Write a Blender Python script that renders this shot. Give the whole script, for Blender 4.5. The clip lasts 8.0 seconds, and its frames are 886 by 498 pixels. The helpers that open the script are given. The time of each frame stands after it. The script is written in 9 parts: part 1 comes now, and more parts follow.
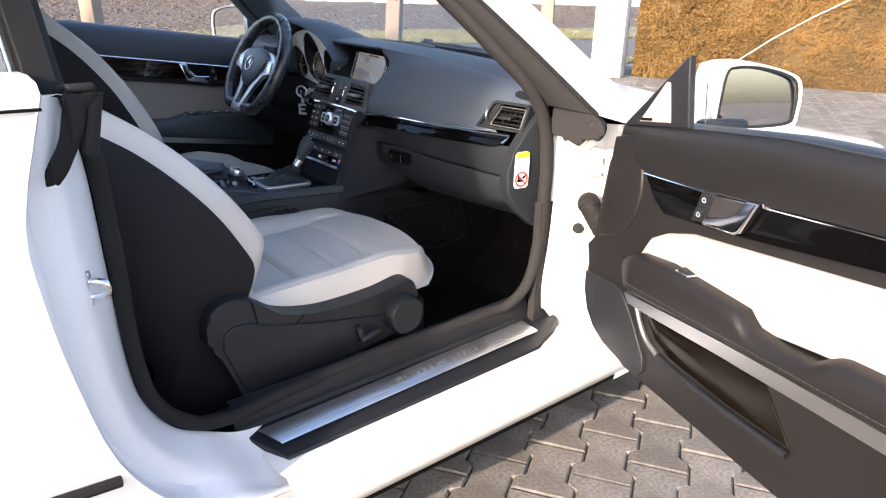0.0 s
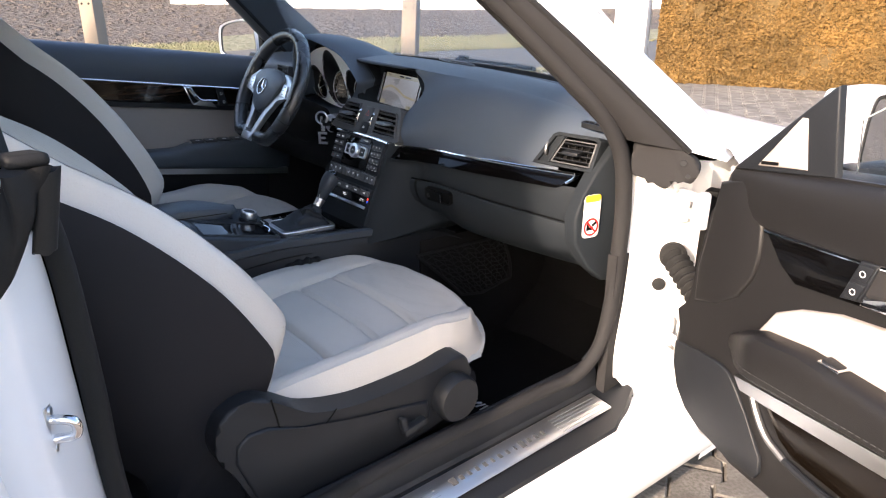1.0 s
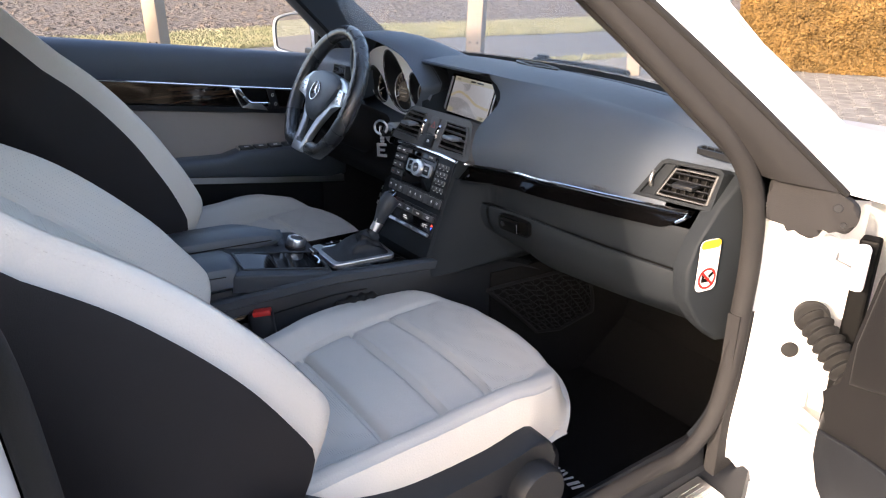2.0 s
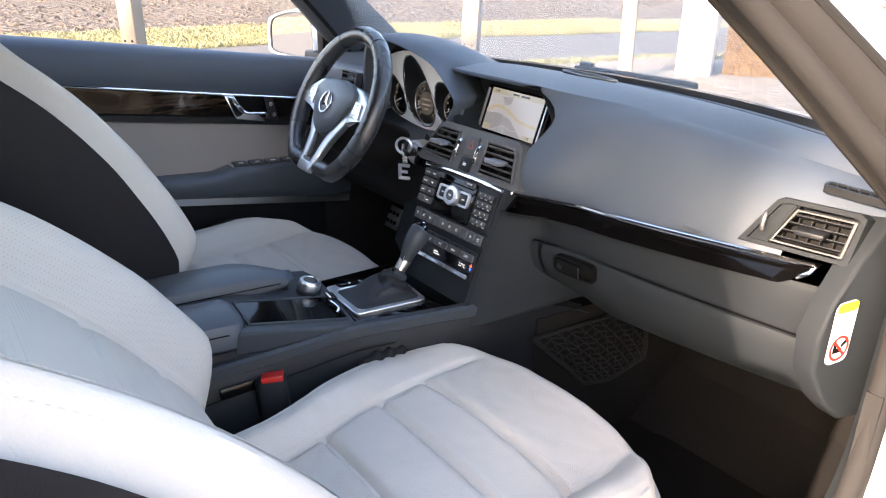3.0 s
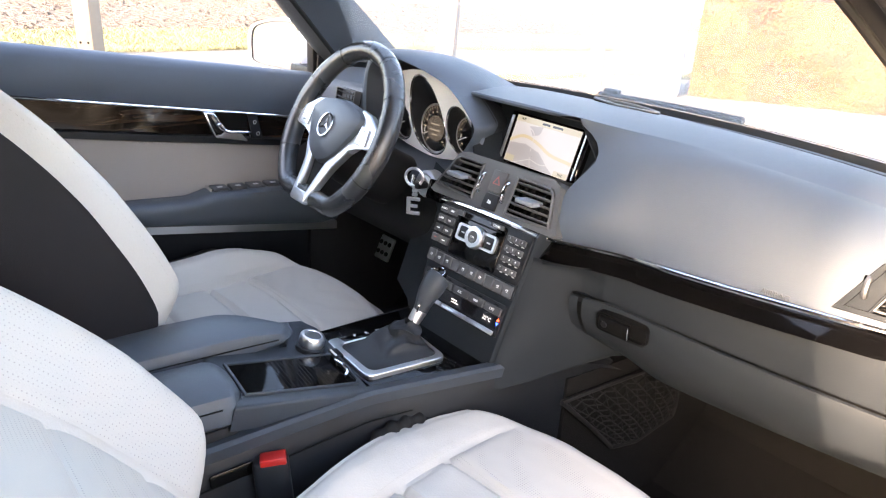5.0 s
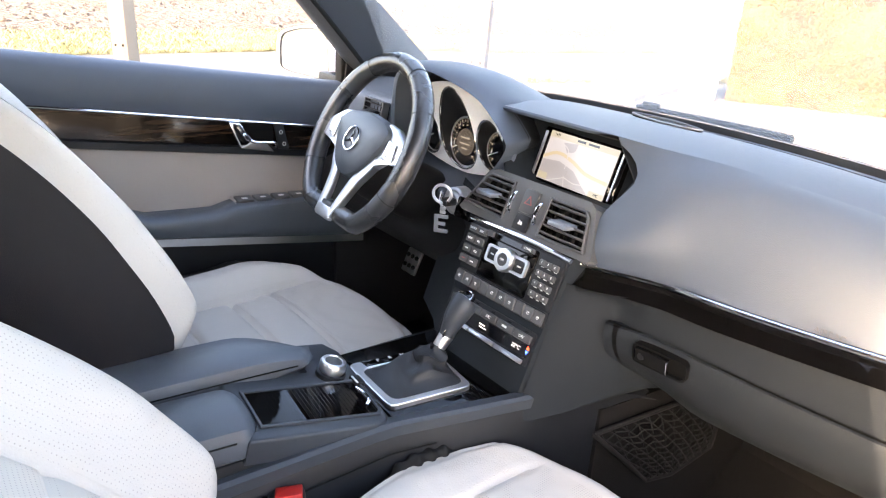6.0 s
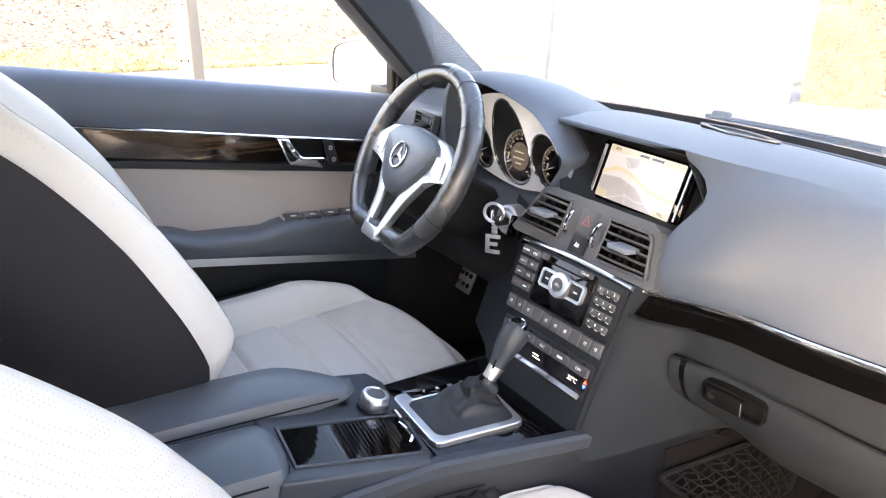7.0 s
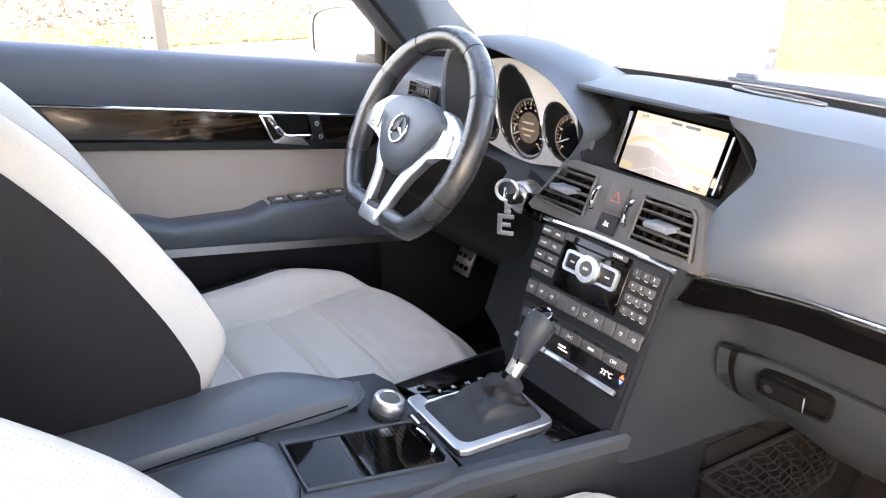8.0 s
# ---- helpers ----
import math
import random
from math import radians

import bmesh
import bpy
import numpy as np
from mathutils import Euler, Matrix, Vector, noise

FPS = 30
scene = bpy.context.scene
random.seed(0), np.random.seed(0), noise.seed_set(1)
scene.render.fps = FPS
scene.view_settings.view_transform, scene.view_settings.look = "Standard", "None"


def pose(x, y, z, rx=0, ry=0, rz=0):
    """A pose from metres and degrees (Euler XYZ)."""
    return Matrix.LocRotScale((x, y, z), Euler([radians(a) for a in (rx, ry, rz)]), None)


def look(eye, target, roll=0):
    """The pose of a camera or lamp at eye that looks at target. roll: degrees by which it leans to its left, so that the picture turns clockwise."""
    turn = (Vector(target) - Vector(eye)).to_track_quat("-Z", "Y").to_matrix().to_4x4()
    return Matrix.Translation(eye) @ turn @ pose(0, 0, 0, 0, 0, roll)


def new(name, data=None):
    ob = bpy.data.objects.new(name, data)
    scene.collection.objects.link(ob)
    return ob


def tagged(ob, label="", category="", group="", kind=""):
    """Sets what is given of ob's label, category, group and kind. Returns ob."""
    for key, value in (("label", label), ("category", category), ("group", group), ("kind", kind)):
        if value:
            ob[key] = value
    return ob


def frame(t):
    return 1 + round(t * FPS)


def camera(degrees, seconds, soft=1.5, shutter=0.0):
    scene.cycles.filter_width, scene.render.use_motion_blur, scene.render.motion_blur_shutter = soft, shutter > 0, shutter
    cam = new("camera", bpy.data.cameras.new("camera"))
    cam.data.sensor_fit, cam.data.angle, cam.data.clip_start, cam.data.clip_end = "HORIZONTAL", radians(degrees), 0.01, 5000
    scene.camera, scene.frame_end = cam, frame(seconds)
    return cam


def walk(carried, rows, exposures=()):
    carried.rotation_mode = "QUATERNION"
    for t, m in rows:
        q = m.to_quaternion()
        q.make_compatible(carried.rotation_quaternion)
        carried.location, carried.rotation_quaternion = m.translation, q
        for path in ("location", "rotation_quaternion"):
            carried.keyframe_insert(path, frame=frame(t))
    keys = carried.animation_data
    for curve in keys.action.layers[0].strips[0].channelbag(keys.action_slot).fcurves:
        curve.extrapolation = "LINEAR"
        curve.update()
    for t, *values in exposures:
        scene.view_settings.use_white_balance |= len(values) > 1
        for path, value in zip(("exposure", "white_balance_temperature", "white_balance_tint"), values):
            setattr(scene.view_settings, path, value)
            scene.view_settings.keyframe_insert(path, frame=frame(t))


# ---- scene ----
cam = camera(62.4, 8.0, 1.15)
PATH = [
    (0, (1.7700, -1.1143, 1.1368), (0.3427, 0.0947, 0.4289), 1.58),
    (0.5, (1.6410, -1.0545, 1.1429), (0.1992, 0.1361, 0.4333), 0.91),
    (1, (1.4900, -0.9894, 1.1413), (0.0422, 0.2014, 0.4443), 0.60),
    (1.5, (1.3760, -0.9315, 1.1464), (-0.1231, 0.1816, 0.4296), 0.31),
    (2, (1.2700, -0.8540, 1.1574), (-0.2602, 0.1993, 0.4164), -0.01),
    (2.2, (1.2320, -0.8377, 1.1523), (-0.3110, 0.1983, 0.4135), 0.81),
    (3.3, (0.9480, -0.8048, 1.1350), (-0.5208, 0.3406, 0.4065), 1.67),
    (3.5, (0.9320, -0.8105, 1.1297), (-0.5326, 0.3537, 0.4229), 2.74),
    (4, (0.8710, -0.7991, 1.1213), (-0.5712, 0.4037, 0.4332), 2.68),
    (4.5, (0.8280, -0.7902, 1.1247), (-0.5951, 0.4245, 0.4183), 3.27),
    (6, (0.7590, -0.7492, 1.1449), (-0.7167, 0.3984, 0.4341), 3.27),
    (6.5, (0.7290, -0.7030, 1.1413), (-0.8306, 0.3215, 0.4216), 1.82),
    (7, (0.7110, -0.6910, 1.1429), (-0.8683, 0.3181, 0.4447), 1.33),
    (7.5, (0.6600, -0.6887, 1.1370), (-0.8819, 0.3670, 0.4244), 1.78),
    (8, (0.5950, -0.6784, 1.1126), (-0.9236, 0.3810, 0.3566), 0.59),
]
EXPOSURES = [(0.0, 2.11, 6150, 15), (1.0, 2.16, 6300, 15), (2.0, 2.47, 6550, 16), (2.6, 2.86, 6700, 16), (3.3, 3.28, 6900, 16), (4.0, 3.60, 7100, 17), (5.2, 3.82, 7350, 18), (6.5, 4.00, 7500, 19), (8.0, 4.18, 7650, 20)]
walk(cam, [(t, look(eye, target, roll)) for t, eye, target, roll in PATH], EXPOSURES)

# ---- world, sun ----
SUN_DIR = Vector((-0.23, 0.96, -0.38)).normalized()      # the way the sunlight travels
world = bpy.data.worlds.new("sky")
scene.world = world
world.use_nodes = True
wn = world.node_tree.nodes
sky = wn.new("ShaderNodeTexSky")
sky.sky_type, sky.sun_disc = "NISHITA", False
sky.sun_elevation = math.asin(-SUN_DIR.z)
sky.sun_rotation = math.atan2(-SUN_DIR.x, -SUN_DIR.y)
sky.dust_density = 3.0
wn["Background"].inputs["Strength"].default_value = 0.145
world.node_tree.links.new(sky.outputs[0], wn["Background"].inputs["Color"])
sun_data = bpy.data.lights.new("sun", "SUN")
sun_data.energy, sun_data.angle, sun_data.color = 2.95, radians(0.6), (1.0, 0.80, 0.61)
sun = new("sun", sun_data)
sun.matrix_world = look((3, -12, 8), Vector((3, -12, 8)) + SUN_DIR)

# ---- materials ----
def mat(name, color, rough=0.5, metal=0.0, var=0.12, size=6.0, grain=400.0, bump=0.0, coat=0.0, spec=0.5, tint=None, rough_var=0.1):
    """A surface with slow stains (size) and fine grain (per metre), bump from the grain."""
    m = bpy.data.materials.new(name)
    m.use_nodes = True
    nt = m.node_tree
    nodes, link = nt.nodes, nt.links.new
    b = nodes["Principled BSDF"]
    b.inputs["Metallic"].default_value = metal
    b.inputs["Coat Weight"].default_value = coat
    b.inputs["Coat Roughness"].default_value = 0.04
    b.inputs["Specular IOR Level"].default_value = spec
    co = nodes.new("ShaderNodeTexCoord")
    big = nodes.new("ShaderNodeTexNoise")
    big.inputs["Scale"].default_value, big.inputs["Detail"].default_value = size, 5.0
    fine = nodes.new("ShaderNodeTexNoise")
    fine.inputs["Scale"].default_value, fine.inputs["Detail"].default_value = grain, 3.0
    link(co.outputs["Object"], big.inputs["Vector"])
    link(co.outputs["Object"], fine.inputs["Vector"])
    mix = nodes.new("ShaderNodeMix")
    mix.data_type = "RGBA"
    dark = [c * (1 - var) for c in color]
    lite = [min(1, c * (1 + var)) for c in (tint or color)]
    mix.inputs["A"].default_value, mix.inputs["B"].default_value = (*dark, 1), (*lite, 1)
    add = nodes.new("ShaderNodeMath")
    add.operation = "MULTIPLY_ADD"
    add.inputs[1].default_value, add.inputs[2].default_value = 0.4, 0.0
    link(fine.outputs["Fac"], add.inputs[0])
    add2 = nodes.new("ShaderNodeMath")
    add2.operation = "MULTIPLY_ADD"
    add2.inputs[1].default_value = 0.6
    link(big.outputs["Fac"], add2.inputs[0])
    link(add.outputs[0], add2.inputs[2])
    link(add2.outputs[0], mix.inputs["Factor"])
    link(mix.outputs["Result"], b.inputs["Base Color"])
    mr = nodes.new("ShaderNodeMapRange")
    mr.inputs["To Min"].default_value, mr.inputs["To Max"].default_value = max(0.02, rough - rough_var), min(1, rough + rough_var)
    link(big.outputs["Fac"], mr.inputs["Value"])
    link(mr.outputs[0], b.inputs["Roughness"])
    if bump:
        bp = nodes.new("ShaderNodeBump")
        bp.inputs["Strength"].default_value, bp.inputs["Distance"].default_value = bump, 0.001
        link(fine.outputs["Fac"], bp.inputs["Height"])
        link(bp.outputs[0], b.inputs["Normal"])
    return m


def perforated(name, color):
    """Leather with a fine grid of punched holes."""
    m = mat(name, color, 0.55, var=0.06, size=5, grain=700, bump=0.25)
    nt = m.node_tree
    nodes, link = nt.nodes, nt.links.new
    b = nodes["Principled BSDF"]
    co = nodes.new("ShaderNodeTexCoord")
    vor = nodes.new("ShaderNodeTexVoronoi")
    vor.inputs["Scale"].default_value, vor.inputs["Randomness"].default_value = 300.0, 0.0
    link(co.outputs["Object"], vor.inputs["Vector"])
    hole = nodes.new("ShaderNodeMapRange")
    hole.inputs["From Min"].default_value, hole.inputs["From Max"].default_value = 0.12, 0.28
    link(vor.outputs["Distance"], hole.inputs["Value"])
    old = b.inputs["Base Color"].links[0].from_socket
    mul = nodes.new("ShaderNodeMix")
    mul.data_type, mul.blend_type = "RGBA", "MIX"
    mul.inputs["A"].default_value = (color[0] * 0.66, color[1] * 0.66, color[2] * 0.66, 1)
    link(old, mul.inputs["B"])
    link(hole.outputs[0], mul.inputs["Factor"])
    link(mul.outputs["Result"], b.inputs["Base Color"])
    return m


def emit_mat(name, color, strength):
    m = bpy.data.materials.new(name)
    m.use_nodes = True
    b = m.node_tree.nodes["Principled BSDF"]
    b.inputs["Base Color"].default_value = (0.02, 0.02, 0.02, 1)
    b.inputs["Emission Color"].default_value = (*color, 1)
    b.inputs["Emission Strength"].default_value = strength
    b.inputs["Roughness"].default_value = 0.2
    return m


def glass_mat(name, tint=(0.97, 0.985, 0.98)):
    m = bpy.data.materials.new(name)
    m.use_nodes = True
    b = m.node_tree.nodes["Principled BSDF"]
    b.inputs["Base Color"].default_value = (*tint, 1)
    b.inputs["Transmission Weight"].default_value = 1.0
    b.inputs["Roughness"].default_value = 0.0
    b.inputs["IOR"].default_value = 1.45
    return m


def veiled_glass(name, veil):
    """Glass with a thin uneven translucent film that paints a hazy veil of glare."""
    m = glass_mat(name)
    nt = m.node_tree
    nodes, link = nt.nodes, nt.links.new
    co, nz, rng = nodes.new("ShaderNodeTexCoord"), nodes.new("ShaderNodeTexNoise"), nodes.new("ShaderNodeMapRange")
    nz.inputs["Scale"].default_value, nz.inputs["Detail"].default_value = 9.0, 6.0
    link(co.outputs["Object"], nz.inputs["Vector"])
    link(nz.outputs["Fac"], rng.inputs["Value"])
    rng.inputs["To Min"].default_value, rng.inputs["To Max"].default_value = veil * 0.5, veil * 1.5
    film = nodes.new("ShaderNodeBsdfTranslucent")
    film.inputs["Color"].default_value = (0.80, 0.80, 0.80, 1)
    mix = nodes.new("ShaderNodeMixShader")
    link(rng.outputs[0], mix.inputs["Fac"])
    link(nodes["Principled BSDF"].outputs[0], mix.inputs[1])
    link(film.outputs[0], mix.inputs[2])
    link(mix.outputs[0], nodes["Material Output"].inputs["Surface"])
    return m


def streaky(name, dark, lite):
    """Lacquered dark wood, its reflections painted in as long fine streaks along y."""
    m = bpy.data.materials.new(name)
    m.use_nodes = True
    nodes, link = m.node_tree.nodes, m.node_tree.links.new
    b = nodes["Principled BSDF"]
    co, mp, nz, rp = (nodes.new(k) for k in ("ShaderNodeTexCoord", "ShaderNodeMapping", "ShaderNodeTexNoise", "ShaderNodeValToRGB"))
    mp.inputs["Scale"].default_value = (1.0, 0.05, 1.0)
    mp.inputs["Rotation"].default_value = (radians(8), 0, 0)
    nz.inputs["Scale"].default_value, nz.inputs["Detail"].default_value, nz.inputs["Roughness"].default_value = 90.0, 5.0, 0.65
    rp.color_ramp.elements[0].position, rp.color_ramp.elements[1].position = 0.48, 0.78
    rp.color_ramp.elements[0].color, rp.color_ramp.elements[1].color = (*dark, 1), (*lite, 1)
    link(co.outputs["Object"], mp.inputs["Vector"])
    link(mp.outputs["Vector"], nz.inputs["Vector"])
    link(nz.outputs["Fac"], rp.inputs["Fac"])
    link(rp.outputs["Color"], b.inputs["Base Color"])
    b.inputs["Roughness"].default_value = 0.08
    b.inputs["Coat Weight"].default_value = 0.3
    return m


def leaf_mat(name, a, b_):
    m = bpy.data.materials.new(name)
    m.use_nodes = True
    nt = m.node_tree
    nodes, link = nt.nodes, nt.links.new
    b = nodes["Principled BSDF"]
    geo = nodes.new("ShaderNodeNewGeometry")
    co = nodes.new("ShaderNodeTexCoord")
    nz = nodes.new("ShaderNodeTexNoise")
    nz.inputs["Scale"].default_value, nz.inputs["Detail"].default_value = 2.2, 6.0
    link(co.outputs["Object"], nz.inputs["Vector"])
    ad = nodes.new("ShaderNodeMath")
    ad.operation = "MULTIPLY_ADD"
    ad.inputs[1].default_value = 0.45
    link(geo.outputs["Random Per Island"], ad.inputs[0])
    sub = nodes.new("ShaderNodeMath")
    sub.operation = "MULTIPLY_ADD"
    sub.inputs[1].default_value, sub.inputs[2].default_value = 1.9, -0.68
    sub.use_clamp = True
    link(nz.outputs["Fac"], sub.inputs[0])
    link(sub.outputs[0], ad.inputs[2])
    mix = nodes.new("ShaderNodeMix")
    mix.data_type = "RGBA"
    mix.inputs["A"].default_value, mix.inputs["B"].default_value = (*a, 1), (*b_, 1)
    link(ad.outputs[0], mix.inputs["Factor"])
    link(mix.outputs["Result"], b.inputs["Base Color"])
    b.inputs["Roughness"].default_value = 0.75
    return m


def ground_mix(name, a, b_, c_, s1, s2, bump, dist=0.02, rough=0.95):
    """Earth or grass: three colours mixed at two sizes, with coarse relief."""
    m = bpy.data.materials.new(name)
    m.use_nodes = True
    nt = m.node_tree
    nodes, link = nt.nodes, nt.links.new
    b = nodes["Principled BSDF"]
    b.inputs["Roughness"].default_value = rough
    co = nodes.new("ShaderNodeTexCoord")
    n1, n2 = nodes.new("ShaderNodeTexNoise"), nodes.new("ShaderNodeTexNoise")
    n1.inputs["Scale"].default_value, n1.inputs["Detail"].default_value = s1, 6
    n2.inputs["Scale"].default_value, n2.inputs["Detail"].default_value = s2, 8
    for n in (n1, n2):
        link(co.outputs["Object"], n.inputs["Vector"])
    r1 = nodes.new("ShaderNodeMapRange")
    r1.inputs["From Min"].default_value, r1.inputs["From Max"].default_value = 0.4, 0.6
    link(n1.outputs["Fac"], r1.inputs["Value"])
    r2 = nodes.new("ShaderNodeMapRange")
    r2.inputs["From Min"].default_value, r2.inputs["From Max"].default_value = 0.38, 0.62
    link(n2.outputs["Fac"], r2.inputs["Value"])
    m1, m2 = nodes.new("ShaderNodeMix"), nodes.new("ShaderNodeMix")
    m1.data_type = m2.data_type = "RGBA"
    m1.inputs["A"].default_value, m1.inputs["B"].default_value = (*a, 1), (*b_, 1)
    m2.inputs["B"].default_value = (*c_, 1)
    link(r2.outputs[0], m1.inputs["Factor"])
    link(m1.outputs["Result"], m2.inputs["A"])
    half = nodes.new("ShaderNodeMath")
    half.operation = "MULTIPLY"
    half.inputs[1].default_value = 0.6
    link(r1.outputs[0], half.inputs[0])
    link(half.outputs[0], m2.inputs["Factor"])
    link(m2.outputs["Result"], b.inputs["Base Color"])
    bp = nodes.new("ShaderNodeBump")
    bp.inputs["Strength"].default_value, bp.inputs["Distance"].default_value = bump, dist
    link(n2.outputs["Fac"], bp.inputs["Height"])
    link(bp.outputs[0], b.inputs["Normal"])
    return m


def paver_mat():
    m = ground_mix("paver_concrete", (0.1302, 0.1214, 0.1066), (0.219, 0.2072, 0.1894), (0.0888, 0.07992, 0.06808), 7.0, 110.0, 0.7, 0.002, 0.9)
    nt = m.node_tree
    b = nt.nodes["Principled BSDF"]
    info = nt.nodes.new("ShaderNodeObjectInfo")
    geo = nt.nodes.new("ShaderNodeNewGeometry")
    ad = nt.nodes.new("ShaderNodeMath")
    ad.operation = "ADD"
    nt.links.new(info.outputs["Random"], ad.inputs[0])
    nt.links.new(geo.outputs["Random Per Island"], ad.inputs[1])
    fr = nt.nodes.new("ShaderNodeMath")
    fr.operation = "FRACT"
    nt.links.new(ad.outputs[0], fr.inputs[0])
    rng = nt.nodes.new("ShaderNodeMapRange")
    rng.inputs["To Min"].default_value, rng.inputs["To Max"].default_value = 0.82, 1.15
    nt.links.new(fr.outputs[0], rng.inputs["Value"])
    hsv = nt.nodes.new("ShaderNodeHueSaturation")
    nt.links.new(b.inputs["Base Color"].links[0].from_socket, hsv.inputs["Color"])
    nt.links.new(rng.outputs[0], hsv.inputs["Value"])
    nt.links.new(hsv.outputs[0], b.inputs["Base Color"])
    return m


WHITE = mat("white_car_paint", (0.80, 0.80, 0.795), 0.28, var=0.02, size=2, grain=60, coat=0.6, rough_var=0.04)
# lighter and bluer than dark_lower_plastic: sky sheen is put into this colour
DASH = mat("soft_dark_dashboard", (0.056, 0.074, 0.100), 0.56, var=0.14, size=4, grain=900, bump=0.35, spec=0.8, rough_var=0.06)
PLASTIC = mat("dark_plastic", (0.0110, 0.0125, 0.0152), 0.45, var=0.12, size=7, grain=1100, bump=0.3, spec=0.33)
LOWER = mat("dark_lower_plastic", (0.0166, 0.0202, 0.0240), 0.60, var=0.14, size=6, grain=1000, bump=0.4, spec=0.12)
# dash plastic again, darkened in colour to offset sun on the open door
DOORTRIM = mat("sunlit_door_trim", (0.0090, 0.0088, 0.0092), 0.46, var=0.14, size=5, grain=900, bump=0.35, spec=0.35)
WHEELHIDE = mat("glossy_wheel_leather", (0.026, 0.028, 0.031), 0.27, var=0.15, size=9, grain=500, bump=0.5, spec=0.9)
POCKET = mat("brown_black_shade", (0.0045, 0.0032, 0.0022), 0.16, var=0.3, size=12, grain=60, spec=0.22)
FASCIA = mat("silver_fascia", (0.86, 0.86, 0.86), 0.34, 0.0, var=0.03, size=12, grain=600)
PLASTIC2 = mat("grey_plastic", (0.068, 0.070, 0.072), 0.46, var=0.10, size=7, grain=900, bump=0.2)
BLACKLEATHER = mat("black_leather", (0.060, 0.072, 0.087), 0.42, var=0.14, size=8, grain=650, bump=0.45, spec=0.65)
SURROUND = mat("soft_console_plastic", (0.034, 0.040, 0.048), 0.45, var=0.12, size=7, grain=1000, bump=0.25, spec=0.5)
BOOTLEATHER = mat("creased_black_leather", (0.021, 0.022, 0.024), 0.5, var=0.2, size=20, grain=500, bump=0.5, spec=0.35)
# darker than dark_plastic: the shade under the dash is put into this colour
UNDERDASH = mat("shaded_underdash_plastic", (0.0075, 0.0075, 0.008), 0.6, var=0.15, size=7, grain=900, bump=0.3, spec=0.15)
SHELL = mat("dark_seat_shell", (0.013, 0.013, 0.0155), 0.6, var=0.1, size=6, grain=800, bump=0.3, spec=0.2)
CREAM = mat("pale_grey_leather", (0.545, 0.508, 0.453), 0.50, var=0.07, size=5, grain=420, bump=0.4, tint=(0.575, 0.538, 0.483))
CREAM_P = perforated("perforated_pale_leather", (0.545, 0.508, 0.453))
# darker than the seat leather, offsetting in colour the sun on the door
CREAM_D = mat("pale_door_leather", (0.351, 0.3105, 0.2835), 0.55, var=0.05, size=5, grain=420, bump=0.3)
PIANO = mat("black_lacquer", (0.0022, 0.0021, 0.0022), 0.05, var=0.3, size=5, grain=40, coat=0.0, spec=0.30, rough_var=0.02)
WOODLAC = streaky("reflection_streak_wood", (0.006, 0.004, 0.003), (0.10, 0.055, 0.030))
CHROME = mat("chrome", (0.82, 0.82, 0.83), 0.10, 1.0, var=0.04, size=20, grain=200, rough_var=0.05)
SATIN = mat("satin_metal", (0.58, 0.59, 0.60), 0.36, 1.0, var=0.05, size=20, grain=500, rough_var=0.06)
DULLSATIN = mat("dull_satin_metal", (0.24, 0.24, 0.24), 0.45, 0.9, var=0.06, size=20, grain=500, rough_var=0.06)
KEYMETAL = mat("polished_key_metal", (0.86, 0.86, 0.87), 0.30, 1.0, var=0.05, size=30, grain=300, rough_var=0.05)
STEEL = mat("brushed_steel_plate", (0.80, 0.80, 0.80), 0.34, 1.0, var=0.08, size=14, grain=300, rough_var=0.08)
TAB = mat("blue_grey_plastic", (0.17, 0.19, 0.22), 0.38, var=0.06, size=12, grain=900, bump=0.15)
RUBBER = mat("black_rubber", (0.012, 0.012, 0.012), 0.75, var=0.2, size=8, grain=500, bump=0.3, spec=0.25)
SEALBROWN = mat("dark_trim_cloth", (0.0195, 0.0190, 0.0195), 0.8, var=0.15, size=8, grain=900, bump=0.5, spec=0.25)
CARPET = mat("black_carpet", (0.0112, 0.0106, 0.0104), 0.95, var=0.4, size=10, grain=1500, bump=1.0, spec=0.1)
BLACK = mat("matt_black", (0.0035, 0.0035, 0.0035), 0.6, var=0.2, spec=0.12)
LCD = mat("dark_display", (0.008, 0.008, 0.010), 0.12, var=0.1)
STITCH = mat("grey_thread", (0.54, 0.495, 0.44), 0.8, var=0.05)
LETTER = mat("pale_print", (0.75, 0.75, 0.74), 0.5, var=0.02)
RED = mat("red_plastic", (0.55, 0.02, 0.015), 0.4, var=0.08)
YELLOW = mat("yellow_print", (0.85, 0.60, 0.03), 0.5, var=0.03)
MIRROR = mat("mirror_glass", (0.9, 0.9, 0.9), 0.015, 1.0, var=0.005, rough_var=0.0)
GLASS = glass_mat("clear_glass")
GLASSEDGE = mat("ground_glass_edge", (0.36, 0.42, 0.40), 0.3, var=0.05)
# windscreen glass with the hazy veil of glare painted in
SCREENGLASS = veiled_glass("veiled_windscreen_glass", 0.07)
PAVER = paver_mat()
JOINT = mat("joint_sand", (0.10, 0.09, 0.075), 0.95, var=0.3, size=12, grain=300, bump=0.6)
ASPHALT = ground_mix("asphalt", (0.0592, 0.0592, 0.06216), (0.0888, 0.0888, 0.0888), (0.07104, 0.06808, 0.06512), 1.5, 60, 0.4, 0.004)
SOIL = ground_mix("ploughed_soil", (0.05032, 0.04026, 0.03256), (0.1125, 0.09176, 0.074), (0.07696, 0.06216, 0.05032), 1.2, 6.0, 1.0, 0.25)
